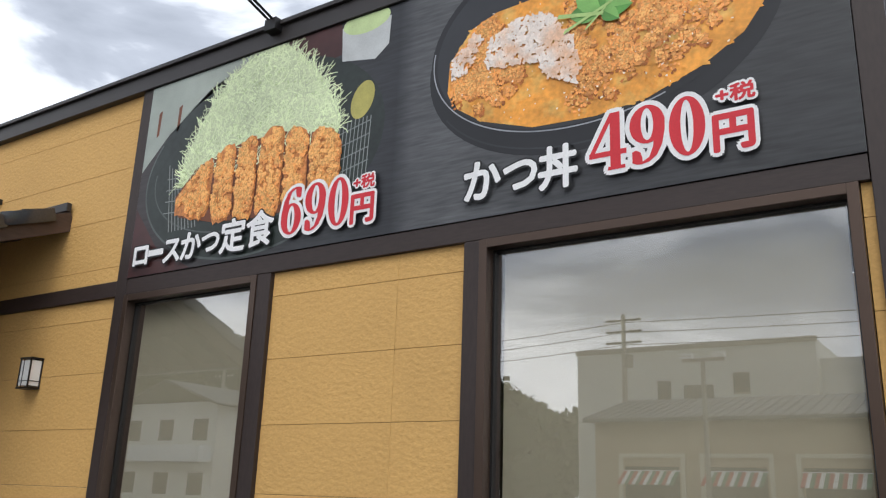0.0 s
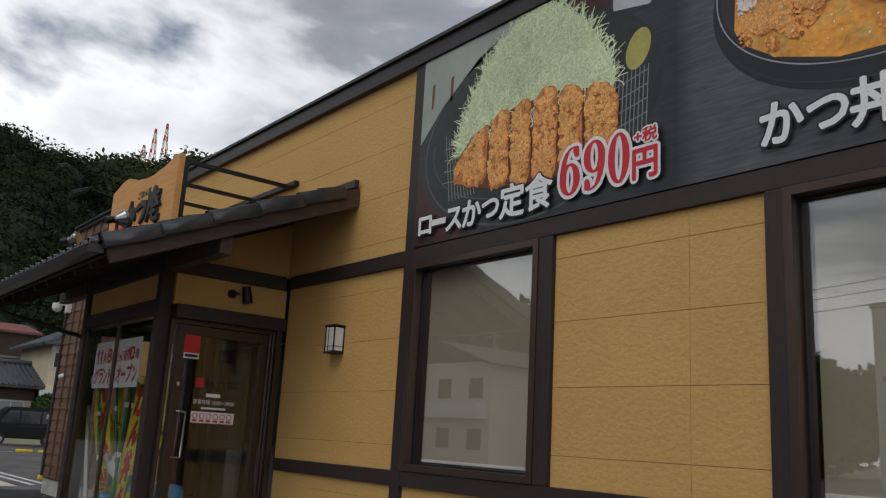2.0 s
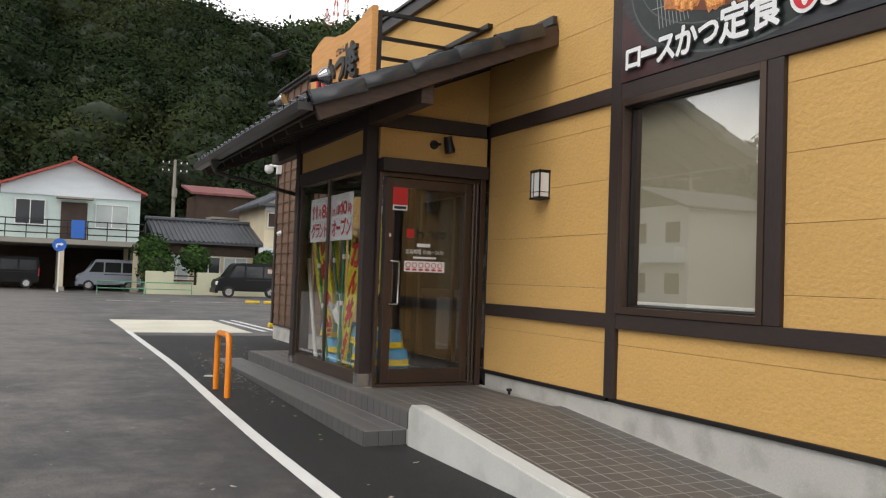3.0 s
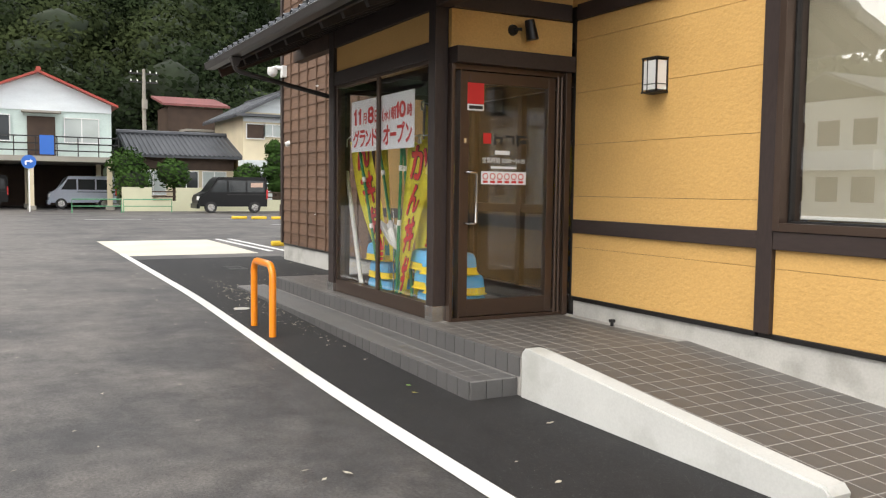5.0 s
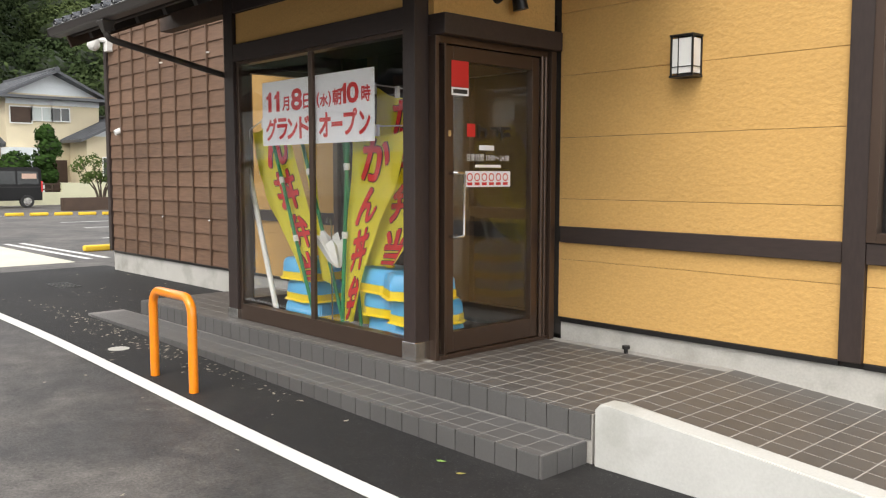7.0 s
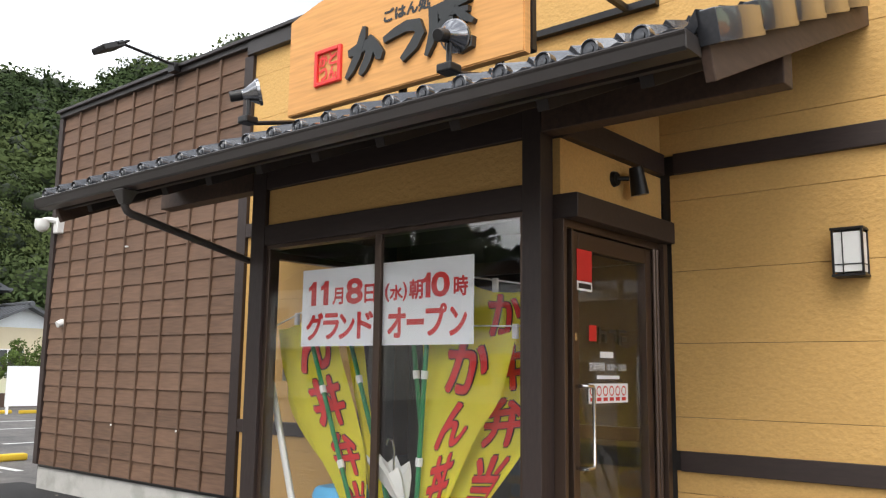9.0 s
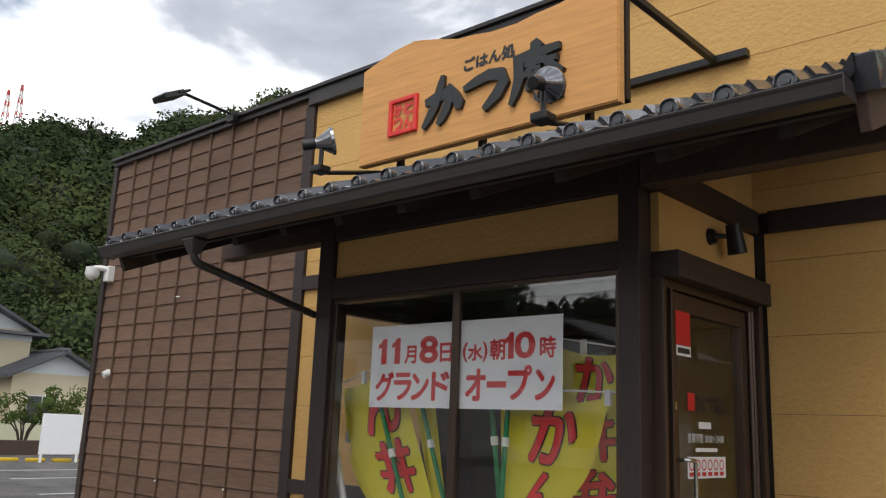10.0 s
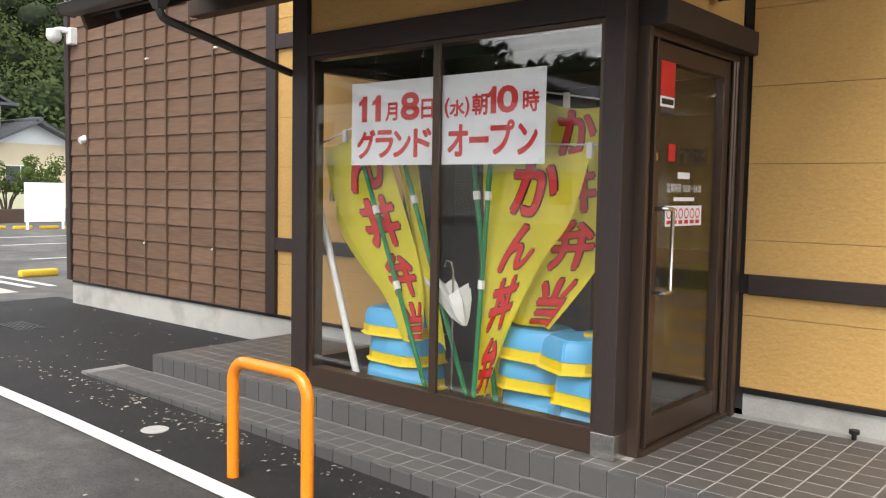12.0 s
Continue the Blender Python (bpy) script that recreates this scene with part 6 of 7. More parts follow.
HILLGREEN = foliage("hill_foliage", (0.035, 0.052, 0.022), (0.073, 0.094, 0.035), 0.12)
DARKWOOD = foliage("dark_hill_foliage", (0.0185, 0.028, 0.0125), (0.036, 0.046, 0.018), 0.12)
BUSHGREEN = foliage("garden_foliage", (0.030, 0.062, 0.016), (0.045, 0.085, 0.022))
SHRUBGREEN = foliage("shrub_foliage", (0.070, 0.115, 0.030), (0.11, 0.15, 0.045))
# undergrowth on the slope; the same dark tone stands for shade inside crowns
SOIL_SHADE = material("undergrowth_and_crown_shade", (0.020, 0.030, 0.013), 0.9, var=0.4, scale=0.2, var2=0.3, scale2=2)
BARK = material("grey_brown_bark", (0.07, 0.05, 0.035), 0.9, var=0.3, scale=6, bump=0.5, bump_scale=30)


def leaf_cloud(rng, crowns, per, size, squash=0.8):
    """Vertices and quads of many small leaves on the uneven shells of crowns (x, y, z, radius)."""
    V, F = [], []
    for cx, cy, cz, R in crowns:
        n = int(per)
        lobes = rng.normal(size=(7, 3))
        lobes /= np.linalg.norm(lobes, axis=1, keepdims=True)
        d = rng.normal(size=(n, 3))
        d /= np.linalg.norm(d, axis=1, keepdims=True)
        bulge = 0.72 + 0.34 * np.clip((d @ lobes.T).max(axis=1), 0, 1) ** 3
        r = R * bulge * rng.uniform(0.72, 1.04, n)
        p = d * r[:, None]
        p[:, 2] *= squash
        p += np.array((cx, cy, cz))
        a = rng.normal(size=(n, 3)) * 0.40 + np.cross(d, np.array((0.3, 0.2, 1.0)))
        a /= np.linalg.norm(a, axis=1, keepdims=True)
        b = np.cross(d + rng.normal(size=(n, 3)) * 0.28, a)
        b /= np.linalg.norm(b, axis=1, keepdims=True)
        s = size * rng.uniform(0.55, 1.35, n)[:, None]
        q = np.stack([p - a * s, p + b * s * 0.55, p + a * s, p - b * s * 0.55], axis=1).reshape(-1, 3)
        base = 4 * n * len(V)
        V.append(q)
        F.append(np.arange(4 * n).reshape(n, 4) + base)
    return np.concatenate(V), np.concatenate(F)


def quick_mesh(name, V, F, mat):
    """A mesh from arrays of vertices and of faces that all have the same number of corners."""
    k = F.shape[1]
    me = bpy.data.meshes.new(name)
    me.vertices.add(len(V))
    me.vertices.foreach_set("co", V.astype(np.float32).ravel())
    me.loops.add(F.size)
    me.loops.foreach_set("vertex_index", F.astype(np.int32).ravel())
    me.polygons.add(len(F))
    me.polygons.foreach_set("loop_start", np.arange(0, F.size, k, dtype=np.int32))
    me.update(calc_edges=True)
    me.materials.append(mat)
    return me


def cloud_object(name, V, F, mat, parent=None):
    ob = new(name, quick_mesh(name, V, F, mat))
    if parent is not None:
        ob.parent = parent
        ob.matrix_parent_inverse = parent.matrix_world.inverted()
    return ob


def unit_ball():
    bm = bmesh.new()
    bmesh.ops.create_icosphere(bm, subdivisions=1, radius=1.0)
    V, F = np.array([v.co[:] for v in bm.verts]), np.array([[v.index for v in f.verts] for f in bm.faces])
    bm.free()
    return V, F


BALL_V, BALL_F = unit_ball()


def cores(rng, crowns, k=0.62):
    """Dark uneven balls added inside the crowns as their inner shade, so that the sky does not show through."""
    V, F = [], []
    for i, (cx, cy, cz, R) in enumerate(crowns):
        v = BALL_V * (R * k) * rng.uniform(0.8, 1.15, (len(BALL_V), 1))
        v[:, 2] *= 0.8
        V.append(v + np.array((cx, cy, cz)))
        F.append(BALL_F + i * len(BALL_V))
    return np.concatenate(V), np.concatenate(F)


RIDGE = [(30, 19.5), (40, 20.5), (48, 20.9), (56, 20.6), (57.8, 19.9), (61.3, 18.3), (63.6, 17.2), (66, 16.8), (70.5, 16.9), (72.4, 16.7), (74.2, 16.4), (76.1, 15.9), (78.1, 17.0), (79.6, 17.7), (81.6, 17.3), (82.9, 16.8), (84.7, 17.0), (86.7, 17.7), (88, 18.2), (91, 18.6), (100, 18.5), (112, 17), (125, 12)]
OX, OY = -3.0, -0.5


def ridge(az):
    el = np.interp(az, [a for a, _ in RIDGE], [e for _, e in RIDGE])
    k = min(max((az - 73.5) / 2.5, 0), 1)
    far = 230 * (1 - k) + 125 * k
    return el, far


def hill_z(az, r):
    el, far = ridge(az)
    top = far * math.tan(radians(el)) - 3.0
    t = min(max((r - 62) / (far - 62), 0), 1.2)
    return 0.1 + top * (0.10 * t + 0.90 * t ** 1.25) + 1.5 * math.sin(az * 0.9 + r * 0.07) * min(t * 4, 1)


def build_hills():
    rng = np.random.default_rng(11)
    bm = bmesh.new()
    azs = np.arange(30, 126, 1.5)
    rows = []
    for az in azs:
        el, far = ridge(az)
        rows.append([bm.verts.new((OX - r * math.sin(radians(az)), OY + r * math.cos(radians(az)), (hill_z(az, r) if k < 18 else -2.0))) for k, r in enumerate([62 + (far - 62) * i / 16 for i in range(18)] + [far * 1.25])])
    for a, b in zip(rows, rows[1:]):
        for k in range(len(a) - 1):
            bm.faces.new([a[k], a[k + 1], b[k + 1], b[k]])
    solid("hillside", bm, SOIL_SHADE, "steep wooded hillside behind the houses", "hill", "structure", smooth=True)
    near, near_dark, far_ = [], [], []
    for _ in range(1500):
        az = rng.uniform(44, 108)
        el, far = ridge(az)
        r = math.sqrt(rng.uniform(64 ** 2, (far * 1.01) ** 2))
        if r < 74 and 78 < az < 86:
            continue
        R = rng.uniform(2.6, 5.0) * (1.0 if r < 150 else 1.35)
        c = (OX - r * math.sin(radians(az)), OY + r * math.cos(radians(az)), hill_z(az, r) + R * 0.55, R)
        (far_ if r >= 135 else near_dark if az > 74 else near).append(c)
    for az in np.arange(45, 108, 0.55):
        el, far = ridge(az)
        R = rng.uniform(2.2, 4.2)
        r = far * rng.uniform(0.96, 1.0)
        (near_dark if far < 150 else far_).append((OX - r * math.sin(radians(az)), OY + r * math.cos(radians(az)), hill_z(az, r) + R * rng.uniform(0.1, 0.6), R))
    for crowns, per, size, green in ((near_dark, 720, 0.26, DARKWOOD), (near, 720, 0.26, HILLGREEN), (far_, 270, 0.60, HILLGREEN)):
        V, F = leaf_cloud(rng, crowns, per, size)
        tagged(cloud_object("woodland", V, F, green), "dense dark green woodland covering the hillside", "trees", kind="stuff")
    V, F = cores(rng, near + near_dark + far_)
    tagged(cloud_object("woodland_shade", V, F, SOIL_SHADE), "dark inner shade of the dense hillside woodland", "trees", kind="stuff")


build_hills()


def mast(x, y, z, h, r):
    m = thing("radio_mast", (x, y, z), "red and white lattice radio mast on the ridge", "radio mast", "masts on the ridge")
    n = 7
    for k in range(n):
        z0, z1 = z + h * k / n, z + h * (k + 1) / n
        w0, w1 = r * (1 - 0.8 * k / n), r * (1 - 0.8 * (k + 1) / n)
        b = bmesh.new()
        for sx, sy in ((-1, -1), (1, -1), (1, 1), (-1, 1)):
            bar(b, (x + sx * w0, y + sy * w0, z0), (x + sx * w1, y + sy * w1, z1), 0.16, 0.16)
        for s in (-1, 1):
            bar(b, (x - w0, y + s * w0, z0), (x + w1, y + s * w1, z1), 0.10, 0.10)
            bar(b, (x + s * w0, y + w0, z0), (x + s * w1, y - w1, z1), 0.10, 0.10)
        part("lattice_section", b, MASTRED if k % 2 == 0 else WHITEPLASTIC, m)


MASTRED = material("mast_red_paint", (0.50, 0.07, 0.05), 0.6, var=0.1)
for az, h in ((70.8, 12), (71.5, 10), (72.1, 5)):
    rr = 226
    mast(OX - rr * math.sin(radians(az)), OY + rr * math.cos(radians(az)), rr * math.tan(radians(17.1)) - 1.0, h, 0.8)

# ---------------------------------------------------------------- houses across the car park
MINT = material("mint_white_boards", (0.56, 0.66, 0.62), 0.7, var=0.05, scale=0.8, var2=0.10, scale2=9, stretch=(1, 1, 4))
PALEWALL = material("white_house_boards", (0.66, 0.70, 0.72), 0.7, var=0.06, scale=0.8, var2=0.06, scale2=9, stretch=(1, 1, 5))
REDROOF = material("red_metal_roof", (0.36, 0.055, 0.035), 0.5, var=0.15, scale=1.0, var2=0.12, scale2=12)
OLDRED = material("faded_red_roof", (0.20, 0.065, 0.06), 0.7, var=0.2, scale=1.0)
CREAM = material("cream_render", (0.62, 0.54, 0.38), 0.8, var=0.08, scale=1.0, var2=0.05)
CREAMWALL = material("cream_block_wall", (0.58, 0.57, 0.40), 0.8, var=0.08, scale=1.0)
GREYTILE = material("grey_house_tiles", (0.060, 0.064, 0.072), 0.5, var=0.2, scale=1.0, per_island=0.2)
BROWNWOOD = material("brown_house_wood", (0.060, 0.035, 0.022), 0.7, var=0.2, scale=2)
DARKGLASS = material("dark_house_window", (0.03, 0.034, 0.036), 0.12, var=0.2, scale=1)
PALEGLASS = material("curtained_window", (0.42, 0.46, 0.44), 0.25, var=0.12, scale=1)
GREENRAIL = material("green_guard_rail", (0.10, 0.32, 0.16), 0.5, var=0.1)
SIGNBLUE = material("blue_road_sign", (0.02, 0.13, 0.50), 0.4, var=0.03)
GREYWALL = material("grey_concrete_hut", (0.30, 0.28, 0.24), 0.9, var=0.15, scale=1)
PINK = material("pale_pink_panel", (0.55, 0.38, 0.30), 0.8, var=0.05)


def window(parent, x, y0, y1, z0, z1, glass=None, split=True):
    w = part("window", boxes((x - 0.10, x, y0, y1, z0, z1)), glass or DARKGLASS, parent)
    t = 0.05
    bs = [(x - 0.02, x + 0.04, y0 - t, y0, z0 - t, z1 + t), (x - 0.02, x + 0.04, y1, y1 + t, z0 - t, z1 + t), (x - 0.02, x + 0.04, y0, y1, z1, z1 + t), (x - 0.02, x + 0.06, y0, y1, z0 - t, z0)]
    if split:
        bs.append((x - 0.02, x + 0.03, (y0 + y1) / 2 - 0.025, (y0 + y1) / 2 + 0.025, z0, z1))
    part("frame", boxes(*bs), WHITEPLASTIC, w)
    return w


def gable_roof(parent, x0, x1, y0, y1, ze, zr, mat, over=0.35, thick=0.14, ribs=0):
    """A roof with its ridge along x, gables towards the car park; ribs lay rows of round tiles on it."""
    ym = (y0 + y1) / 2
    rise = (zr - ze) / (ym - y0)
    for s, ya in ((1, y0 - over), (-1, y1 + over)):
        zl = ze - over * rise
        b = bmesh.new()
        prism(b, [(ya, zl), (ym, zr), (ym, zr + thick), (ya, zl + thick)] if s == 1 else [(ym, zr), (ya, zl), (ya, zl + thick), (ym, zr + thick)], "x", x0 - over, x1 + over)
        roof = part("roof", b, mat, parent)
        if ribs:
            for k in range(ribs):
                x = x0 - over + (x1 - x0 + 2 * over) * (k + 0.5) / ribs
                rb_ = bmesh.new()
                tube(rb_, [(x, ya, zl + thick), (x, ym, zr + thick)], 0.07, 6)
                part("tile_roll", rb_, mat, roof)
    b = bmesh.new()
    tube(b, [(x0 - over - 0.05, ym, zr + thick + 0.03), (x1 + over + 0.05, ym, zr + thick + 0.03)], 0.13, 8)
    part("ridge", b, mat, parent)


def white_house():
    h = thing("white_house", (-53, 1.8, 0.1), "white two-storey house with red gable roof over an open carport", "house")
    part("wall", boxes((-59, -50, -1.65, 5.25, 3.0, 5.75)), MINT, h)
    g = bmesh.new()
    prism(g, [(-1.65, 5.75), (5.25, 5.75), (1.8, 7.20)], "x", -59, -49.98)
    part("gable", g, PALEWALL, h)
    part("gable_band", boxes((-50.0, -49.9, -1.65, 5.25, 5.30, 5.78)), PALEWALL, h)
    gable_roof(h, -59, -49.8, -1.65, 5.25, 5.72, 7.18, REDROOF, 0.3, 0.12)
    part("deck", boxes((-59, -48.7, -2.4, 5.55, 2.72, 2.98)), GREYWALL, h)
    part("rear_wall", boxes((-58.5, -58.3, -2.2, 5.4, 0.1, 2.72)), BROWNWOOD, h)
    part("side_wall", boxes((-58.3, -54.5, 5.1, 5.3, 0.1, 2.72)), BROWNWOOD, h)
    for y in (-2.2, 1.35, 5.0):
        for x in (-48.9, -54):
            part("post", boxes((x - 0.12, x + 0.12, y - 0.12, y + 0.12, 0.1, 2.72)), CREAM, h)
            part("post_foot", boxes((x - 0.2, x + 0.2, y - 0.2, y + 0.2, 0.1, 0.5)), GREYWALL, h)
    for z in (3.25, 3.6, 3.95):
        part("rail", boxes((-48.82, -48.76, -2.3, 5.45, z - 0.03, z + 0.03)), DARKMETAL, h)
    for k in range(9):
        y = -2.3 + 7.75 * k / 8
        part("baluster", boxes((-48.83, -48.77, y - 0.025, y + 0.025, 2.98, 3.95)), DARKMETAL, h)
    window(h, -49.93, -0.9, 0.45, 3.75, 5.0)
    window(h, -49.93, 3.0, 4.6, 3.75, 4.95, PALEGLASS)
    part("door", boxes((-49.98, -49.9, 1.25, 2.55, 3.0, 5.0)), BROWNWOOD, h)
    part("door_hood", boxes((-49.9, -49.2, 1.0, 2.8, 5.15, 5.25)), GREYWALL, h)
    part("poster", boxes((-48.75, -48.72, 1.75, 2.4, 3.05, 4.0)), SIGNBLUE, h, "blue and white poster on the railing")
    b = bmesh.new()
    prism(b, [(-7.5, 5.4), (-1.5, 5.9), (-1.5, 6.0), (-7.5, 5.5)], "x", -60, -51)
    part("wing_roof", b, REDROOF, h)
    part("wing_wall", boxes((-59.5, -52, -7.2, -1.66, 2.9, 5.4)), PALEWALL, h)
    part("side_window", boxes((-52.5, -51.3, 5.24, 5.30, 3.8, 4.9)), DARKGLASS, h)
    h.location.z -= 0.18


white_house()


def tiled_house():
    h = thing("low_tiled_house", (-54, 9.3, 0.1), "low old house with grey tiled roof behind a garden wall", "house")
    part("wall", boxes((-58, -52, 6.6, 12.2, 0.1, 3.0)), CREAM, h)
    part("board_band", boxes((-52.02, -51.95, 6.6, 12.2, 2.3, 3.0)), BROWNWOOD, h)
    for k, y in enumerate((7.0, 8.8, 10.4)):
        window(h, -51.93, y, y + 1.3, 0.9, 2.2, PALEGLASS if k != 1 else DARKGLASS)
    for s in (0, 1):
        b = bmesh.new()
        prism(b, [(-51.2, 2.95), (-55, 4.25), (-55, 4.40), (-51.2, 3.10)] if s == 0 else [(-55, 4.25), (-58.8, 2.95), (-58.8, 3.10), (-55, 4.40)], "y", 6.2, 12.6)
        rf = part("roof", b, GREYTILE, h)
        if s == 0:
            for k in range(24):
                y = 6.3 + 6.2 * k / 23
                rb_ = bmesh.new()
                tube(rb_, [(-51.15, y, 3.10), (-55, y, 4.42)], 0.07, 6)
                part("tile_roll", rb_, GREYTILE, rf)
    b = bmesh.new()
    tube(b, [(-55, 6.1, 4.5), (-55, 12.7, 4.5)], 0.16, 8)
    part("ridge", b, GREYTILE, h)


tiled_house()


def cream_house():
    h = thing("cream_house", (-53, 15, 0.1), "two-storey cream house with grey tiled gable roofs", "house")
    part("wall", boxes((-58, -51, 12.5, 17.2, 0.1, 5.7)), CREAM, h)
    g = bmesh.new()
    prism(g, [(12.6, 5.7), (17.1, 5.7), (14.85, 6.75)], "x", -58, -50.98)
    part("gable", g, PALEWALL, h)
    gable_roof(h, -58.5, -50.8, 12.5, 17.2, 5.62, 6.80, GREYTILE, 0.55, 0.15, 14)
    part("eave_roof", boxes((-50.95, -50.2, 11.9, 17.8, 5.42, 5.56)), GREYTILE, h)
    part("fascia_board", boxes((-50.97, -50.92, 12.5, 17.2, 5.15, 5.42)), PALEWALL, h)
    window(h, -50.93, 12.7, 13.7, 4.2, 5.0, BROWNWOOD, False)
    window(h, -50.93, 13.75, 14.7, 4.35, 5.0, PALEGLASS)
    window(h, -50.93, 14.75, 15.6, 4.35, 5.0, DARKGLASS)
    part("wing_wall", boxes((-55, -48.6, 15.6, 20.0, 0.1, 3.5)), CREAM, h)
    g = bmesh.new()
    prism(g, [(15.6, 3.5), (20.0, 3.5), (17.8, 4.5)], "x", -55, -48.58)
    part("wing_gable", g, PALEWALL, h)
    gable_roof(h, -55, -48.4, 15.6, 20.0, 3.42, 4.5, GREYTILE, 0.5, 0.14, 14)
    window(h, -48.55, 16.4, 17.8, 1.0, 2.4, DARKGLASS)
    part("porch_wall", boxes((-51, -49.6, 12.2, 13.8, 0.1, 2.9)), PALEWALL, h)
    part("shutter", boxes((-50.95, -50.9, 14.0, 15.4, 0.5, 2.3)), BROWNWOOD, h)


cream_house()


def plain_hut(name, x0, x1, y0, y1, z0, z1, zr, wall_mat, roof_mat, label, cat):
    h = thing(name, ((x0 + x1) / 2, (y0 + y1) / 2, z0), label, cat)
    part("wall", boxes((x0, x1, y0, y1, z0, z1)), wall_mat, h)
    b = bmesh.new()
    prism(b, [(x1 + 0.4, z1), (x0 - 0.4, zr), (x0 - 0.4, zr + 0.15), (x1 + 0.4, z1 + 0.15)], "y", y0 - 0.4, y1 + 0.4)
    part("roof", b, roof_mat, h)


plain_hut("hillside_house", -66, -62, 10.3, 14.0, 1.0, 6.8, 7.7, BROWNWOOD, OLDRED, "red-roofed house half hidden on the wooded slope", "house")
plain_hut("concrete_hut", -64, -60, 11.4, 14.6, 1.0, 5.0, 5.1, GREYWALL, GREYWALL, "flat grey concrete hut behind the tiled house", "hut")

garden = solid("garden_wall", boxes((-46.8, -46.55, 5.3, 6.7, 0.05, 1.3), (-46.8, -46.55, 6.7, 7.9, 0.05, 0.62), (-46.8, -46.55, 7.9, 12.6, 0.05, 1.3), (-46.8, -46.55, 13.6, 19.5, 0.05, 1.15), (-46.8, -46.55, 12.6, 13.6, 0.05, 0.7)), CREAMWALL, "low cream garden wall with open rail panels", "wall", "structure")
for y0, y1 in ((6.7, 7.9), (12.6, 13.6)):
    part("rail_panel", boxes((-46.72, -46.66, y0, y1, 0.8, 0.87), (-46.72, -46.66, y0, y1, 1.05, 1.12)), BROWNWOOD, garden)


def bush(crowns, mat, label, name="garden_bush", per=900, size=0.11, trunk=True, cat="bush"):
    rng = np.random.default_rng(int(abs(crowns[0][1]) * 100))
    x, y = crowns[0][0], crowns[0][1]
    t = thing(name, (x, y, 0.1), label, cat, "garden bushes" if name == "garden_bush" else "")
    V, F = leaf_cloud(rng, crowns, per, size, 0.92)
    cloud_object("crown", V, F, mat, t)
    # dark ball in place of the shade between the inner leaves
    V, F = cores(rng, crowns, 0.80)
    cloud_object("heart", V, F, SOIL_SHADE, t)
    if trunk:
        b = bmesh.new()
        tube(b, [(x, y, 0.0), (x + 0.05, y + 0.03, crowns[0][2] * 0.6), (x, y, crowns[-1][2])], [0.10, 0.08, 0.04], 8)
        part("trunk", b, BARK, t)


bush([(-47.6, 6.0, 1.6, 1.15), (-47.8, 5.7, 2.4, 1.0)], BUSHGREEN, "large rounded dark green bush behind the garden wall")
bush([(-47.8, 8.0, 2.05, 1.0)], BUSHGREEN, "clipped round green bush behind the garden wall")
bush([(-47.8, 11.8, 2.0, 0.85)], BUSHGREEN, "clipped round green bush behind the garden wall")
bush([(-47.6, 13.4, 1.5, 0.55), (-47.5, 13.1, 2.2, 0.6), (-47.6, 13.5, 2.9, 0.65), (-47.6, 13.3, 3.5, 0.5)], BUSHGREEN, "tiered cloud-pruned garden pine behind the wall", per=600)


def thin_tree(x, y, h, seed, name, label):
    """A small open tree: forked limbs that end in loose tufts of leaves."""
    r = random.Random(seed)
    t = thing(name, (x, y, 0.1), label, "tree")
    b = bmesh.new()
    tips = []
    for k in range(7):
        a = 2 * math.pi * k / 7 + r.uniform(-0.3, 0.3)
        d = r.uniform(0.5, 1.1)
        p1 = (x + 0.25 * d * math.cos(a), y + 0.25 * d * math.sin(a), 0.1 + h * 0.35)
        p2 = (x + d * math.cos(a), y + d * math.sin(a), 0.1 + h * r.uniform(0.65, 0.95))
        tube(b, [(x, y, 0.05), p1, p2], [0.05, 0.035, 0.012], 6)
        tips += [(*p2, r.uniform(0.3, 0.45)), ((p1[0] + p2[0]) / 2, (p1[1] + p2[1]) / 2, (p1[2] + p2[2]) / 2, r.uniform(0.25, 0.4))]
    part("limbs", b, BARK, t)
    V, F = leaf_cloud(np.random.default_rng(seed), tips, 130, 0.06, 0.9)
    cloud_object("crown", V, F, SHRUBGREEN, t)


thin_tree(-40.5, 14.6, 2.6, 5, "garden_shrub", "loose pale green shrub with open branches by the car park")
thin_tree(-41.2, 13.4, 2.2, 6, "garden_shrub", "loose pale green shrub with open branches by the car park")
solid("planter_wall", boxes((-39.2, -38.9, 11.0, 17.5, 0.05, 0.62), bevel=0.02), BROWNWOOD, "low dark planter wall at the car park edge", "planter", "structure")


def notice_board():
    n = thing("notice_board", (-34, 11.8, 0.1), "plain white board on legs at the car park edge", "board")
    part("panel", boxes((-34.04, -34.0, 11.0, 12.3, 0.35, 1.62)), WHITE, n)
    for y in (11.05, 12.2):
        part("leg", boxes((-34.06, -34.0, y, y + 0.07, 0.08, 0.36)), WHITE, n)


notice_board()


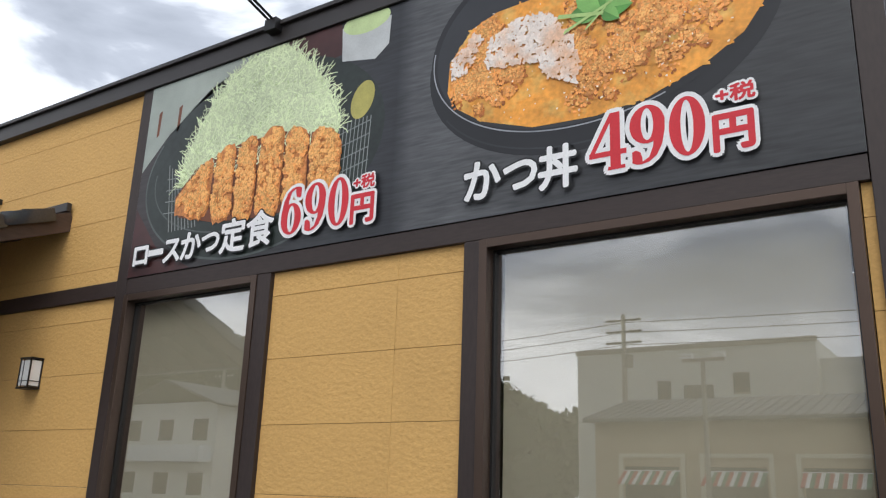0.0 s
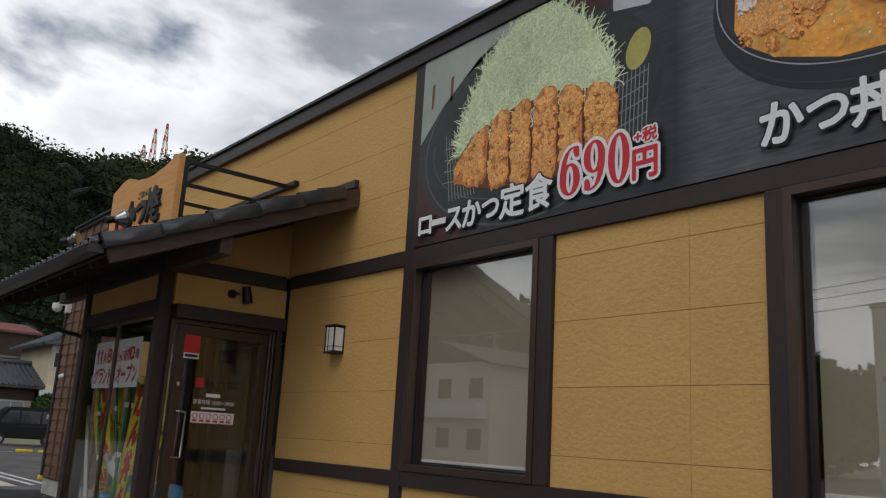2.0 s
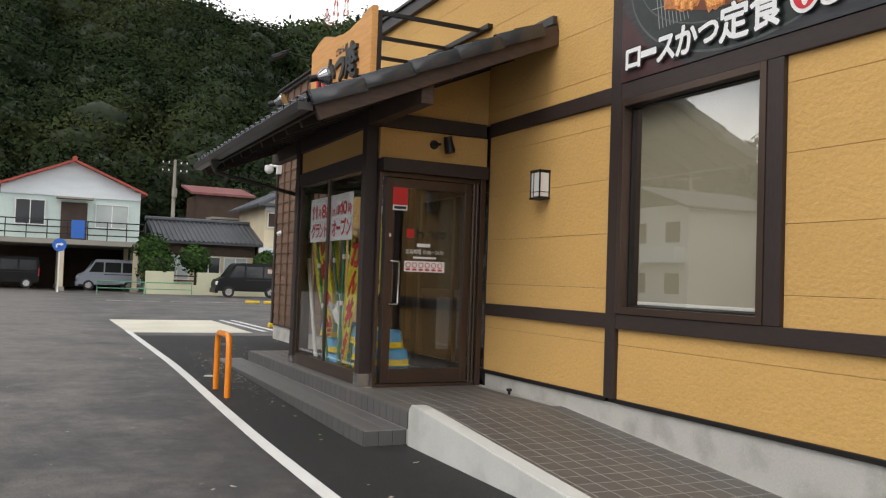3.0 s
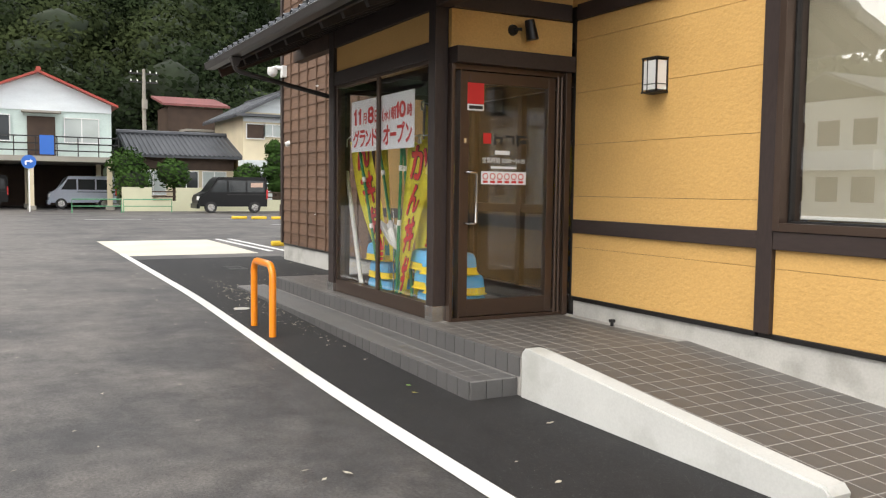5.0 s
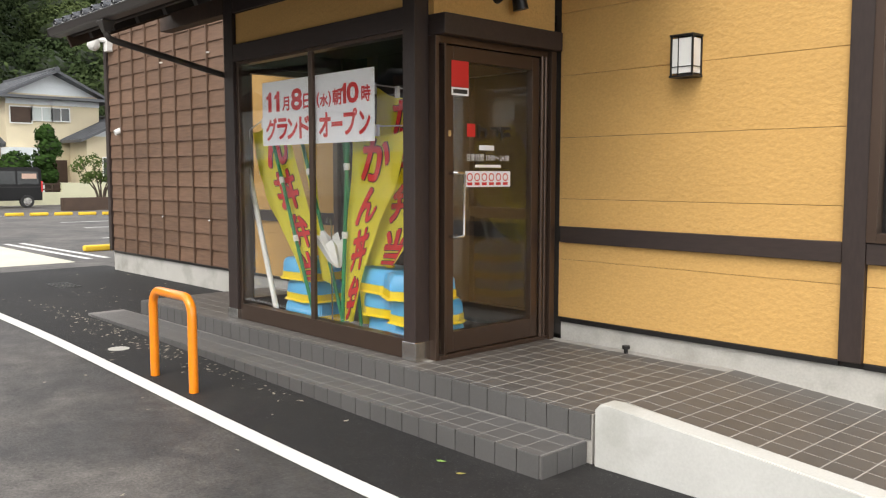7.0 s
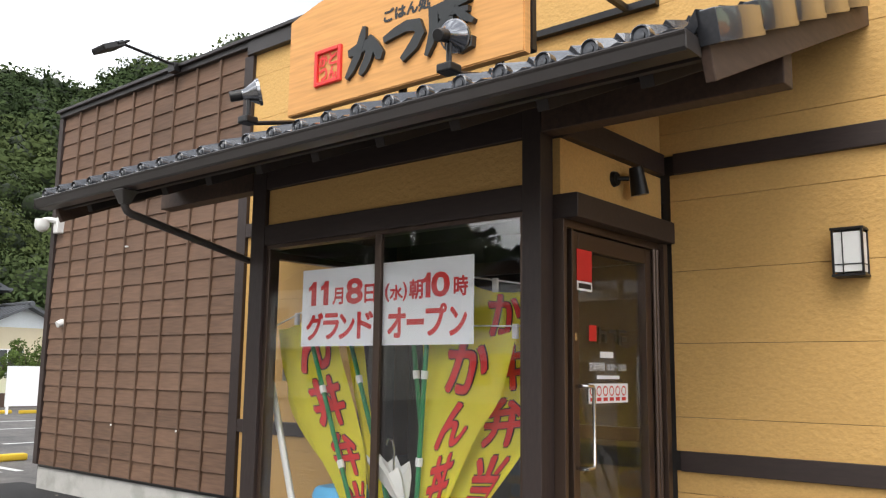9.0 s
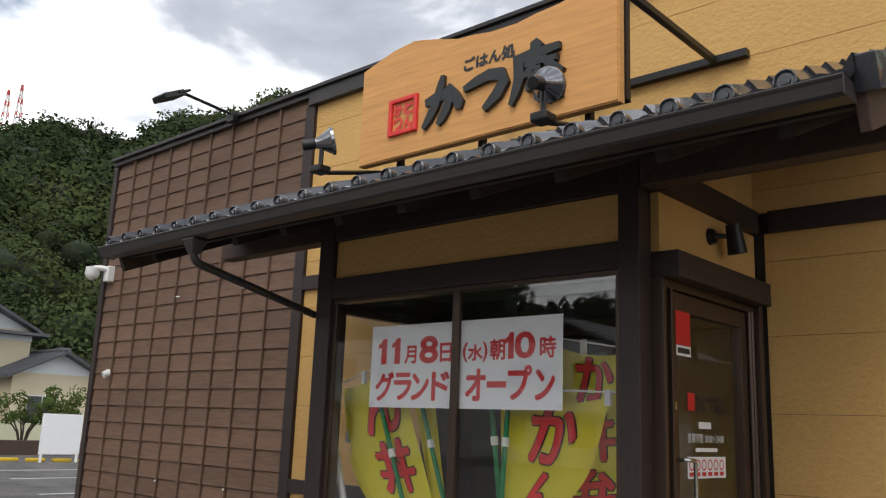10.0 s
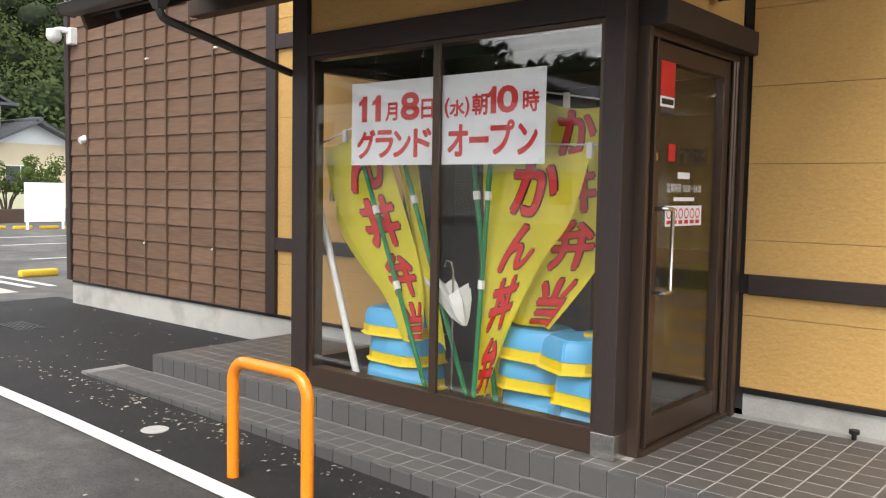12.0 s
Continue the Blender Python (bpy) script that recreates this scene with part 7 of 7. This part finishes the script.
def van(x, y, body_mat, name, label, panel=False):
    """A small box van seen from its side, front towards -y; x is its near flank."""
    v = thing(name, (x - 0.7, y + 1.7, 0.1), label, "van")
    prof = [(0.02, 0.42), (0.0, 0.80), (0.10, 0.98), (0.50, 1.12), (0.86, 1.72), (1.02, 1.84), (3.22, 1.86), (3.36, 1.76), (3.40, 0.95), (3.38, 0.42)]
    b = bmesh.new()
    prism(b, [(y + u, 0.1 + w - 0.1) for u, w in prof], "x", x - 1.45, x)
    bmesh.ops.bevel(b, geom=[e for e in b.edges if abs(e.verts[0].co.x - e.verts[1].co.x) < 1e-4], offset=0.05, segments=2, affect="EDGES")
    body = part("body", b, body_mat, v, "", True)
    for o in ([(0.62, 1.12), (0.96, 1.68), (1.38, 1.68), (1.38, 1.12)], [(1.46, 1.12), (1.46, 1.68), (2.30, 1.68), (2.30, 1.12)], [(2.38, 1.12), (2.38, 1.68), (3.20, 1.66), (3.24, 1.12)]):
        b = bmesh.new()
        prism(b, [(y + u, w) for u, w in o], "x", x - 0.01, x + 0.006)
        part("window", b, DARKGLASS, body)
    b = bmesh.new()
    prism(b, [(y + 0.49, 1.04), (y + 0.84, 1.62), (y + 0.86, 1.62), (y + 0.52, 1.04)], "x", x - 1.35, x - 0.1)
    part("windscreen", b, DARKGLASS, body)
    for u in (0.62, 2.75):
        b = bmesh.new()
        tube(b, [(x - 0.20, y + u, 0.38), (x + 0.015, y + u, 0.38)], 0.28, 20)
        w = part("wheel", b, BLACKPRINT, v, "", True)
        b = bmesh.new()
        tube(b, [(x + 0.012, y + u, 0.38), (x + 0.025, y + u, 0.38)], 0.17, 16)
        part("rim", b, STEEL, w)
    part("headlight", boxes((x - 0.25, x - 0.02, y - 0.012, y + 0.10, 0.72, 0.90), bevel=0.02), WHITEPLASTIC, v)
    part("bumper", boxes((x - 1.46, x + 0.01, y - 0.05, y + 0.10, 0.32, 0.55), bevel=0.03), body_mat, v)
    part("side_trim", boxes((x - 0.005, x + 0.012, y + 1.40, y + 3.3, 0.98, 1.02)), BLACKPRINT, v)
    part("tail_light", boxes((x - 0.06, x + 0.008, y + 3.33, y + 3.40, 0.80, 1.25)), RED, v)
    if panel:
        part("side_sticker", boxes((x + 0.006, x + 0.010, y + 2.55, y + 3.15, 1.36, 1.58)), PINK, v, "pale sticker on the rear window")


VANBLACK = material("black_car_paint", (0.006, 0.006, 0.007), 0.35, var=0.05, spec=0.3)
VANSILVER = material("silver_car_paint", (0.40, 0.43, 0.50), 0.3, 0.4, var=0.04, coat=0.5)
van(-43.2, 8.25, VANBLACK, "black_van", "black boxy small van parked by the garden wall", True)
van(-51.5, 2.25, VANSILVER, "silver_van", "silver small van parked under the white house")
van(-52.5, -3.0, VANBLACK, "dark_car", "dark small car parked deep under the white house")


def road_sign():
    s = thing("road_sign", (-46, 1.15, 0.1), "round blue road sign with white arrow on a pole", "road sign")
    b = bmesh.new()
    tube(b, [(-46, 1.15, 0.05), (-46, 1.15, 2.7)], 0.035, 8)
    part("pole", b, WHITEPLASTIC, s)
    b = bmesh.new()
    tube(b, [(-45.95, 1.15, 2.42), (-45.92, 1.15, 2.42)], 0.32, 24)
    d = part("disc", b, SIGNBLUE, s)
    b = bmesh.new()
    for a, c in (((1.02, 2.28), (1.02, 2.45)), ((1.02, 2.45), (1.22, 2.45))):
        bar(b, (-45.91, a[0], a[1]), (-45.91, c[0], c[1]), 0.07, 0.07)
    prism(b, [(1.20, 2.36), (1.34, 2.45), (1.20, 2.54)], "x", -45.92, -45.90)
    part("arrow", b, WHITE, d)


road_sign()
for y0, y1 in ((2.85, 5.0), (5.1, 7.3)):
    gr = bmesh.new()
    tube(gr, [(-44.6, y0, 0.05), (-44.6, y0, 0.72), (-44.6, y1, 0.72), (-44.6, y1, 0.05)], 0.03, 8)
    tube(gr, [(-44.6, y0, 0.40), (-44.6, y1, 0.40)], 0.022, 6)
    solid("guard_rail", gr, GREENRAIL, "low green tube guard rail along the road", "guard rail", group="green guard rails")


def utility_pole(x, y, h, arms=3, yaw=0.0):
    u = thing("utility_pole", (x, y, 0), "grey concrete utility pole with crossarms and insulators", "utility pole", "utility poles")
    b = bmesh.new()
    tube(b, [(x, y, 0), (x, y, h)], [0.17, 0.10], 10)
    part("pole", b, GREYWALL, u)
    c, s = math.cos(yaw), math.sin(yaw)
    for k in range(arms):
        z = h - 0.3 - 0.55 * k
        b = bmesh.new()
        bar(b, (x - 0.9 * c, y - 0.9 * s, z), (x + 0.9 * c, y + 0.9 * s, z), 0.09, 0.09)
        a = part("crossarm", b, DARKMETAL, u)
        for f in (-0.8, -0.4, 0.4, 0.8):
            b = bmesh.new()
            tube(b, [(x + f * c, y + f * s, z + 0.03), (x + f * c, y + f * s, z + 0.18)], 0.04, 6)
            part("insulator", b, WHITEPLASTIC, a)
    b = bmesh.new()
    tube(b, [(x + 0.25, y, h - 2.6), (x + 0.25, y, h - 2.0)], 0.18, 10)
    part("transformer", b, GREYWALL, u)


def wires(ends, sag, r=0.012):
    b = bmesh.new()
    for p, q in ends:
        p, q = Vector(p), Vector(q)
        pts = [p.lerp(q, k / 14) - Vector((0, 0, sag * 4 * (k / 14) * (1 - k / 14))) for k in range(15)]
        tube(b, pts, r, 5)
    return b


utility_pole(-61, 8.6, 9.0, 2, radians(90))

# ---------------------------------------------------------------- the far side of the street, seen in the panes
TANWALL = material("tan_shop_render", (0.46, 0.37, 0.25), 0.8, var=0.08, scale=0.8)
WHITEWALL = material("white_block_render", (0.60, 0.60, 0.56), 0.85, var=0.08, scale=0.5)
ARCH = material("pale_arch_moulding", (0.66, 0.60, 0.48), 0.8, var=0.05)
STRIPEGREEN = material("green_awning_stripe", (0.05, 0.20, 0.11), 0.7, var=0.05)
STRIPERED = material("red_awning_stripe", (0.45, 0.05, 0.05), 0.7, var=0.05)


def awning_shop():
    s = thing("tan_shop", (-4, -28, 0), "low tan shop with striped awnings across the street", "shop")
    part("wall", boxes((-14.6, 9, -33, -25, 0, 4.6)), TANWALL, s)
    b = bmesh.new()
    prism(b, [(-24.4, 4.5), (-29.5, 5.8), (-29.5, 5.95), (-24.4, 4.65)], "x", -14.9, 9.3)
    rf = part("roof", b, GREYTILE, s)
    for k in range(60):
        x = -14.8 + 24 * k / 59
        b = bmesh.new()
        tube(b, [(x, -24.4, 4.65), (x, -29.5, 5.95)], 0.06, 6)
        part("tile_roll", b, GREYTILE, rf)
    for x in (-12.2, -8.9, -5.4, -1.9, 1.6):
        part("window", boxes((x - 1.1, x + 1.1, -25.0, -24.93, 0.9, 2.8)), DARKGLASS, s)
        part("arch", boxes((x - 1.35, x - 1.2, -25, -24.88, 0.2, 3.3), (x + 1.2, x + 1.35, -25, -24.88, 0.2, 3.3), (x - 1.2, x + 1.2, -25, -24.88, 3.15, 3.3)), ARCH, s)
        aw = part("awning", boxes((x - 1.15, x + 1.15, -24.94, -24.9, 2.6, 2.66)), WHITE, s, "red, white and green striped awning")
        for k in range(15):
            x0 = x - 1.12 + 0.15 * k
            b = bmesh.new()
            prism(b, [(-24.92, 2.64), (-24.1, 2.12), (-24.1, 2.08), (-24.92, 2.60)], "x", x0, x0 + 0.15)
            part("stripe", b, (STRIPERED, WHITE, STRIPEGREEN)[k % 3], aw)


awning_shop()


def white_block():
    s = thing("white_block_building", (-14, -45, 0), "plain white three-storey block across the street", "building")
    part("wall", boxes((-22.2, -8.3, -52, -40, 0, 10.3)), WHITEWALL, s)
    part("wing", boxes((-8.3, 6, -52, -41, 0, 9.3)), WHITEWALL, s)
    part("parapet", boxes((-22.3, -8.2, -40.1, -39.9, 10.1, 10.4)), GREYWALL, s)
    for x, w, z in ((-16.7, 0.8, 7.2), (-14.7, 1.7, 6.9), (-12.3, 0.9, 7.5), (-3.7, 1.4, 6.4)):
        wn = part("window", boxes((x - w / 2, x + w / 2, -40.04 if x < -8.3 else -41.04, -39.96 if x < -8.3 else -40.96, z, z + 1.1)), DARKGLASS, s)
        part("sill", boxes((x - w / 2 - 0.05, x + w / 2 + 0.05, -40.1 if x < -8.3 else -41.1, -39.9 if x < -8.3 else -40.9, z - 0.1, z)), GREYWALL, wn)


white_block()


def street_house(x0, x1, y, h, seed):
    s = thing("street_house", ((x0 + x1) / 2, y - 4, 0), "pale two-storey house across the street", "house", "houses across the street")
    part("wall", boxes((x0, x1, y - 8, y, 0, h)), WHITEWALL, s)
    b = bmesh.new()
    xm = (x0 + x1) / 2
    prism(b, [(x0 - 0.4, h), (xm, h + 1.5), (x1 + 0.4, h), (x1 + 0.4, h + 0.15), (xm, h + 1.65), (x0 - 0.4, h + 0.15)], "y", y - 8.4, y + 0.5)
    part("roof", b, GREYTILE, s)
    part("gable", boxes((x0 + 0.3, x1 - 0.3, y - 7.9, y - 0.1, h, h + 0.3)), WHITEWALL, s)
    for k, x in enumerate((x0 + 1.3, xm, x1 - 1.3)):
        for z in (1.0, h - 1.9):
            part("window", boxes((x - 0.6, x + 0.6, y - 0.02, y + 0.04, z, z + 1.2)), DARKGLASS, s)
    part("balcony", boxes((x0 + 0.2, x1 - 0.2, y, y + 0.9, h - 3.1, h - 2.2)), PALEWALL, s)


street_house(-46, -37.5, -25, 5.9, 1)
street_house(-33, -26.5, -27, 5.6, 2)
street_house(-60, -51, -24, 5.6, 3)


def street_lamp(x, y, h):
    s = thing("street_lamp", (x, y, 0), "tall grey twin-armed street lamp", "street lamp")
    b = bmesh.new()
    tube(b, [(x, y, 0), (x, y, h)], [0.10, 0.07], 8)
    part("pole", b, GREYWALL, s)
    part("crossbar", boxes((x - 0.7, x + 0.7, y - 0.05, y + 0.05, h - 0.05, h + 0.05)), GREYWALL, s)
    for d in (-0.55, 0.55):
        part("lamp_head", boxes((x + d - 0.22, x + d + 0.22, y - 0.15, y + 0.15, h + 0.05, h + 0.25), bevel=0.03), WHITEPLASTIC, s)


street_lamp(-8.5, -20, 6.1)
utility_pole(-15.2, -30, 10.2)
utility_pole(-44, -31, 10.0)
solid("overhead_wires", wires([((-90, -30, z), (-44, -31, z)) for z in (8.6, 9.2, 9.7)] + [((-44, -31, z), (-15.2, -30, z + 0.1)) for z in (8.6, 9.2, 9.7)] + [((-15.2, -30, z), (40, -30, z)) for z in (8.7, 9.3, 9.8)], 0.5, 0.02), DARKMETAL, "dark overhead wires along the street", "wires")
rngb = np.random.default_rng(23)
grove = []
for _ in range(150):
    x, y = rngb.uniform(-120, -24), rngb.uniform(-85, -52)
    top = np.interp(x, [-120, -70, -50, -40, -24], [26, 20, 15, 11, 7])
    grove.append((x, y, rngb.uniform(0.25, 0.85) * top, rngb.uniform(3.0, 5.0)))
Vg, Fg = leaf_cloud(rngb, grove, 260, 0.6)
tagged(cloud_object("street_woodland", Vg, Fg, HILLGREEN), "dark green wooded rise across the street", "trees", kind="stuff")
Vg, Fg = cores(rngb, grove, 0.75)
tagged(cloud_object("street_woodland_shade", Vg, Fg, SOIL_SHADE), "dark inner shade of the trees across the street", "trees", kind="stuff")

# ---------------------------------------------------------------- litter on the asphalt
LEAFLIT = material("fallen_leaf", (0.30, 0.27, 0.07), 0.7, var=0.2, per_object=0.4)
LEAFGREEN = material("fallen_green_leaf", (0.20, 0.34, 0.08), 0.7, var=0.2)
LEAFPALE = material("dry_leaf_flecks", (0.36, 0.33, 0.26), 0.8, var=0.2, per_island=0.4)


def fallen_leaf(x, y, s, rz, mat):
    b = bmesh.new()
    pts = [(-1, 0, 0.02), (-0.4, 0.35, 0.10), (0.3, 0.42, 0.06), (1.0, 0.1, 0.22), (0.4, -0.3, 0.12), (-0.3, -0.36, 0.04)]
    c = b.verts.new((0, 0, 0.0))
    vs = [b.verts.new(p) for p in pts]
    for k in range(6):
        b.faces.new([c, vs[k], vs[(k + 1) % 6]])
    b.transform(Matrix.Translation((x, y, ground_z(x) + 0.010)) @ Matrix.Rotation(rz, 4, "Z") @ Matrix.Scale(s, 4))
    solid("fallen_leaf", b, mat, "small fallen leaf lying on the asphalt", "leaf", group="fallen leaves")


rl = random.Random(3)
for x, y, s, m in ((-4.75, 1.98, 0.035, LEAFLIT), (-4.70, 1.86, 0.05, LEAFGREEN), (-4.35, 2.10, 0.045, LEAFLIT), (-5.55, 0.85, 0.035, LEAFLIT), (-5.9, 1.05, 0.03, LEAFPALE), (-7.2, 2.05, 0.03, LEAFLIT), (-7.4, 2.1, 0.035, LEAFGREEN), (-8.3, 2.15, 0.03, LEAFPALE), (-6.2, 2.45, 0.03, LEAFPALE)):
    fallen_leaf(x, y, s, rl.uniform(0, 6), m)
fb = bmesh.new()
for k in range(420):
    if k < 230:
        x, y = rl.gauss(-11.6, 1.3), 2.25 - abs(rl.gauss(0, 0.16))
    elif k < 300:
        x, y = rl.gauss(-14.0, 1.2), rl.gauss(3.2, 0.5)
    else:
        x, y = rl.uniform(-16, -1), rl.uniform(-1.5, 2.2)
    if y > 4.05 or (y > 2.24 and x > -12.95):
        continue
    s, a, z = rl.uniform(0.008, 0.024), rl.uniform(0, 6.28), ground_z(x) + 0.011
    vs = [fb.verts.new((x + s * math.cos(a + t) * (1 if t in (0, 3.14) else 0.5), y + s * math.sin(a + t) * (1 if t in (0, 3.14) else 0.5), z + rl.uniform(0, 0.006))) for t in (0, 1.4, 3.14, 4.6)]
    fb.faces.new(vs)
solid("leaf_litter", fb, LEAFPALE, "scattered dry leaf flecks along the step", "leaf litter", "stuff")
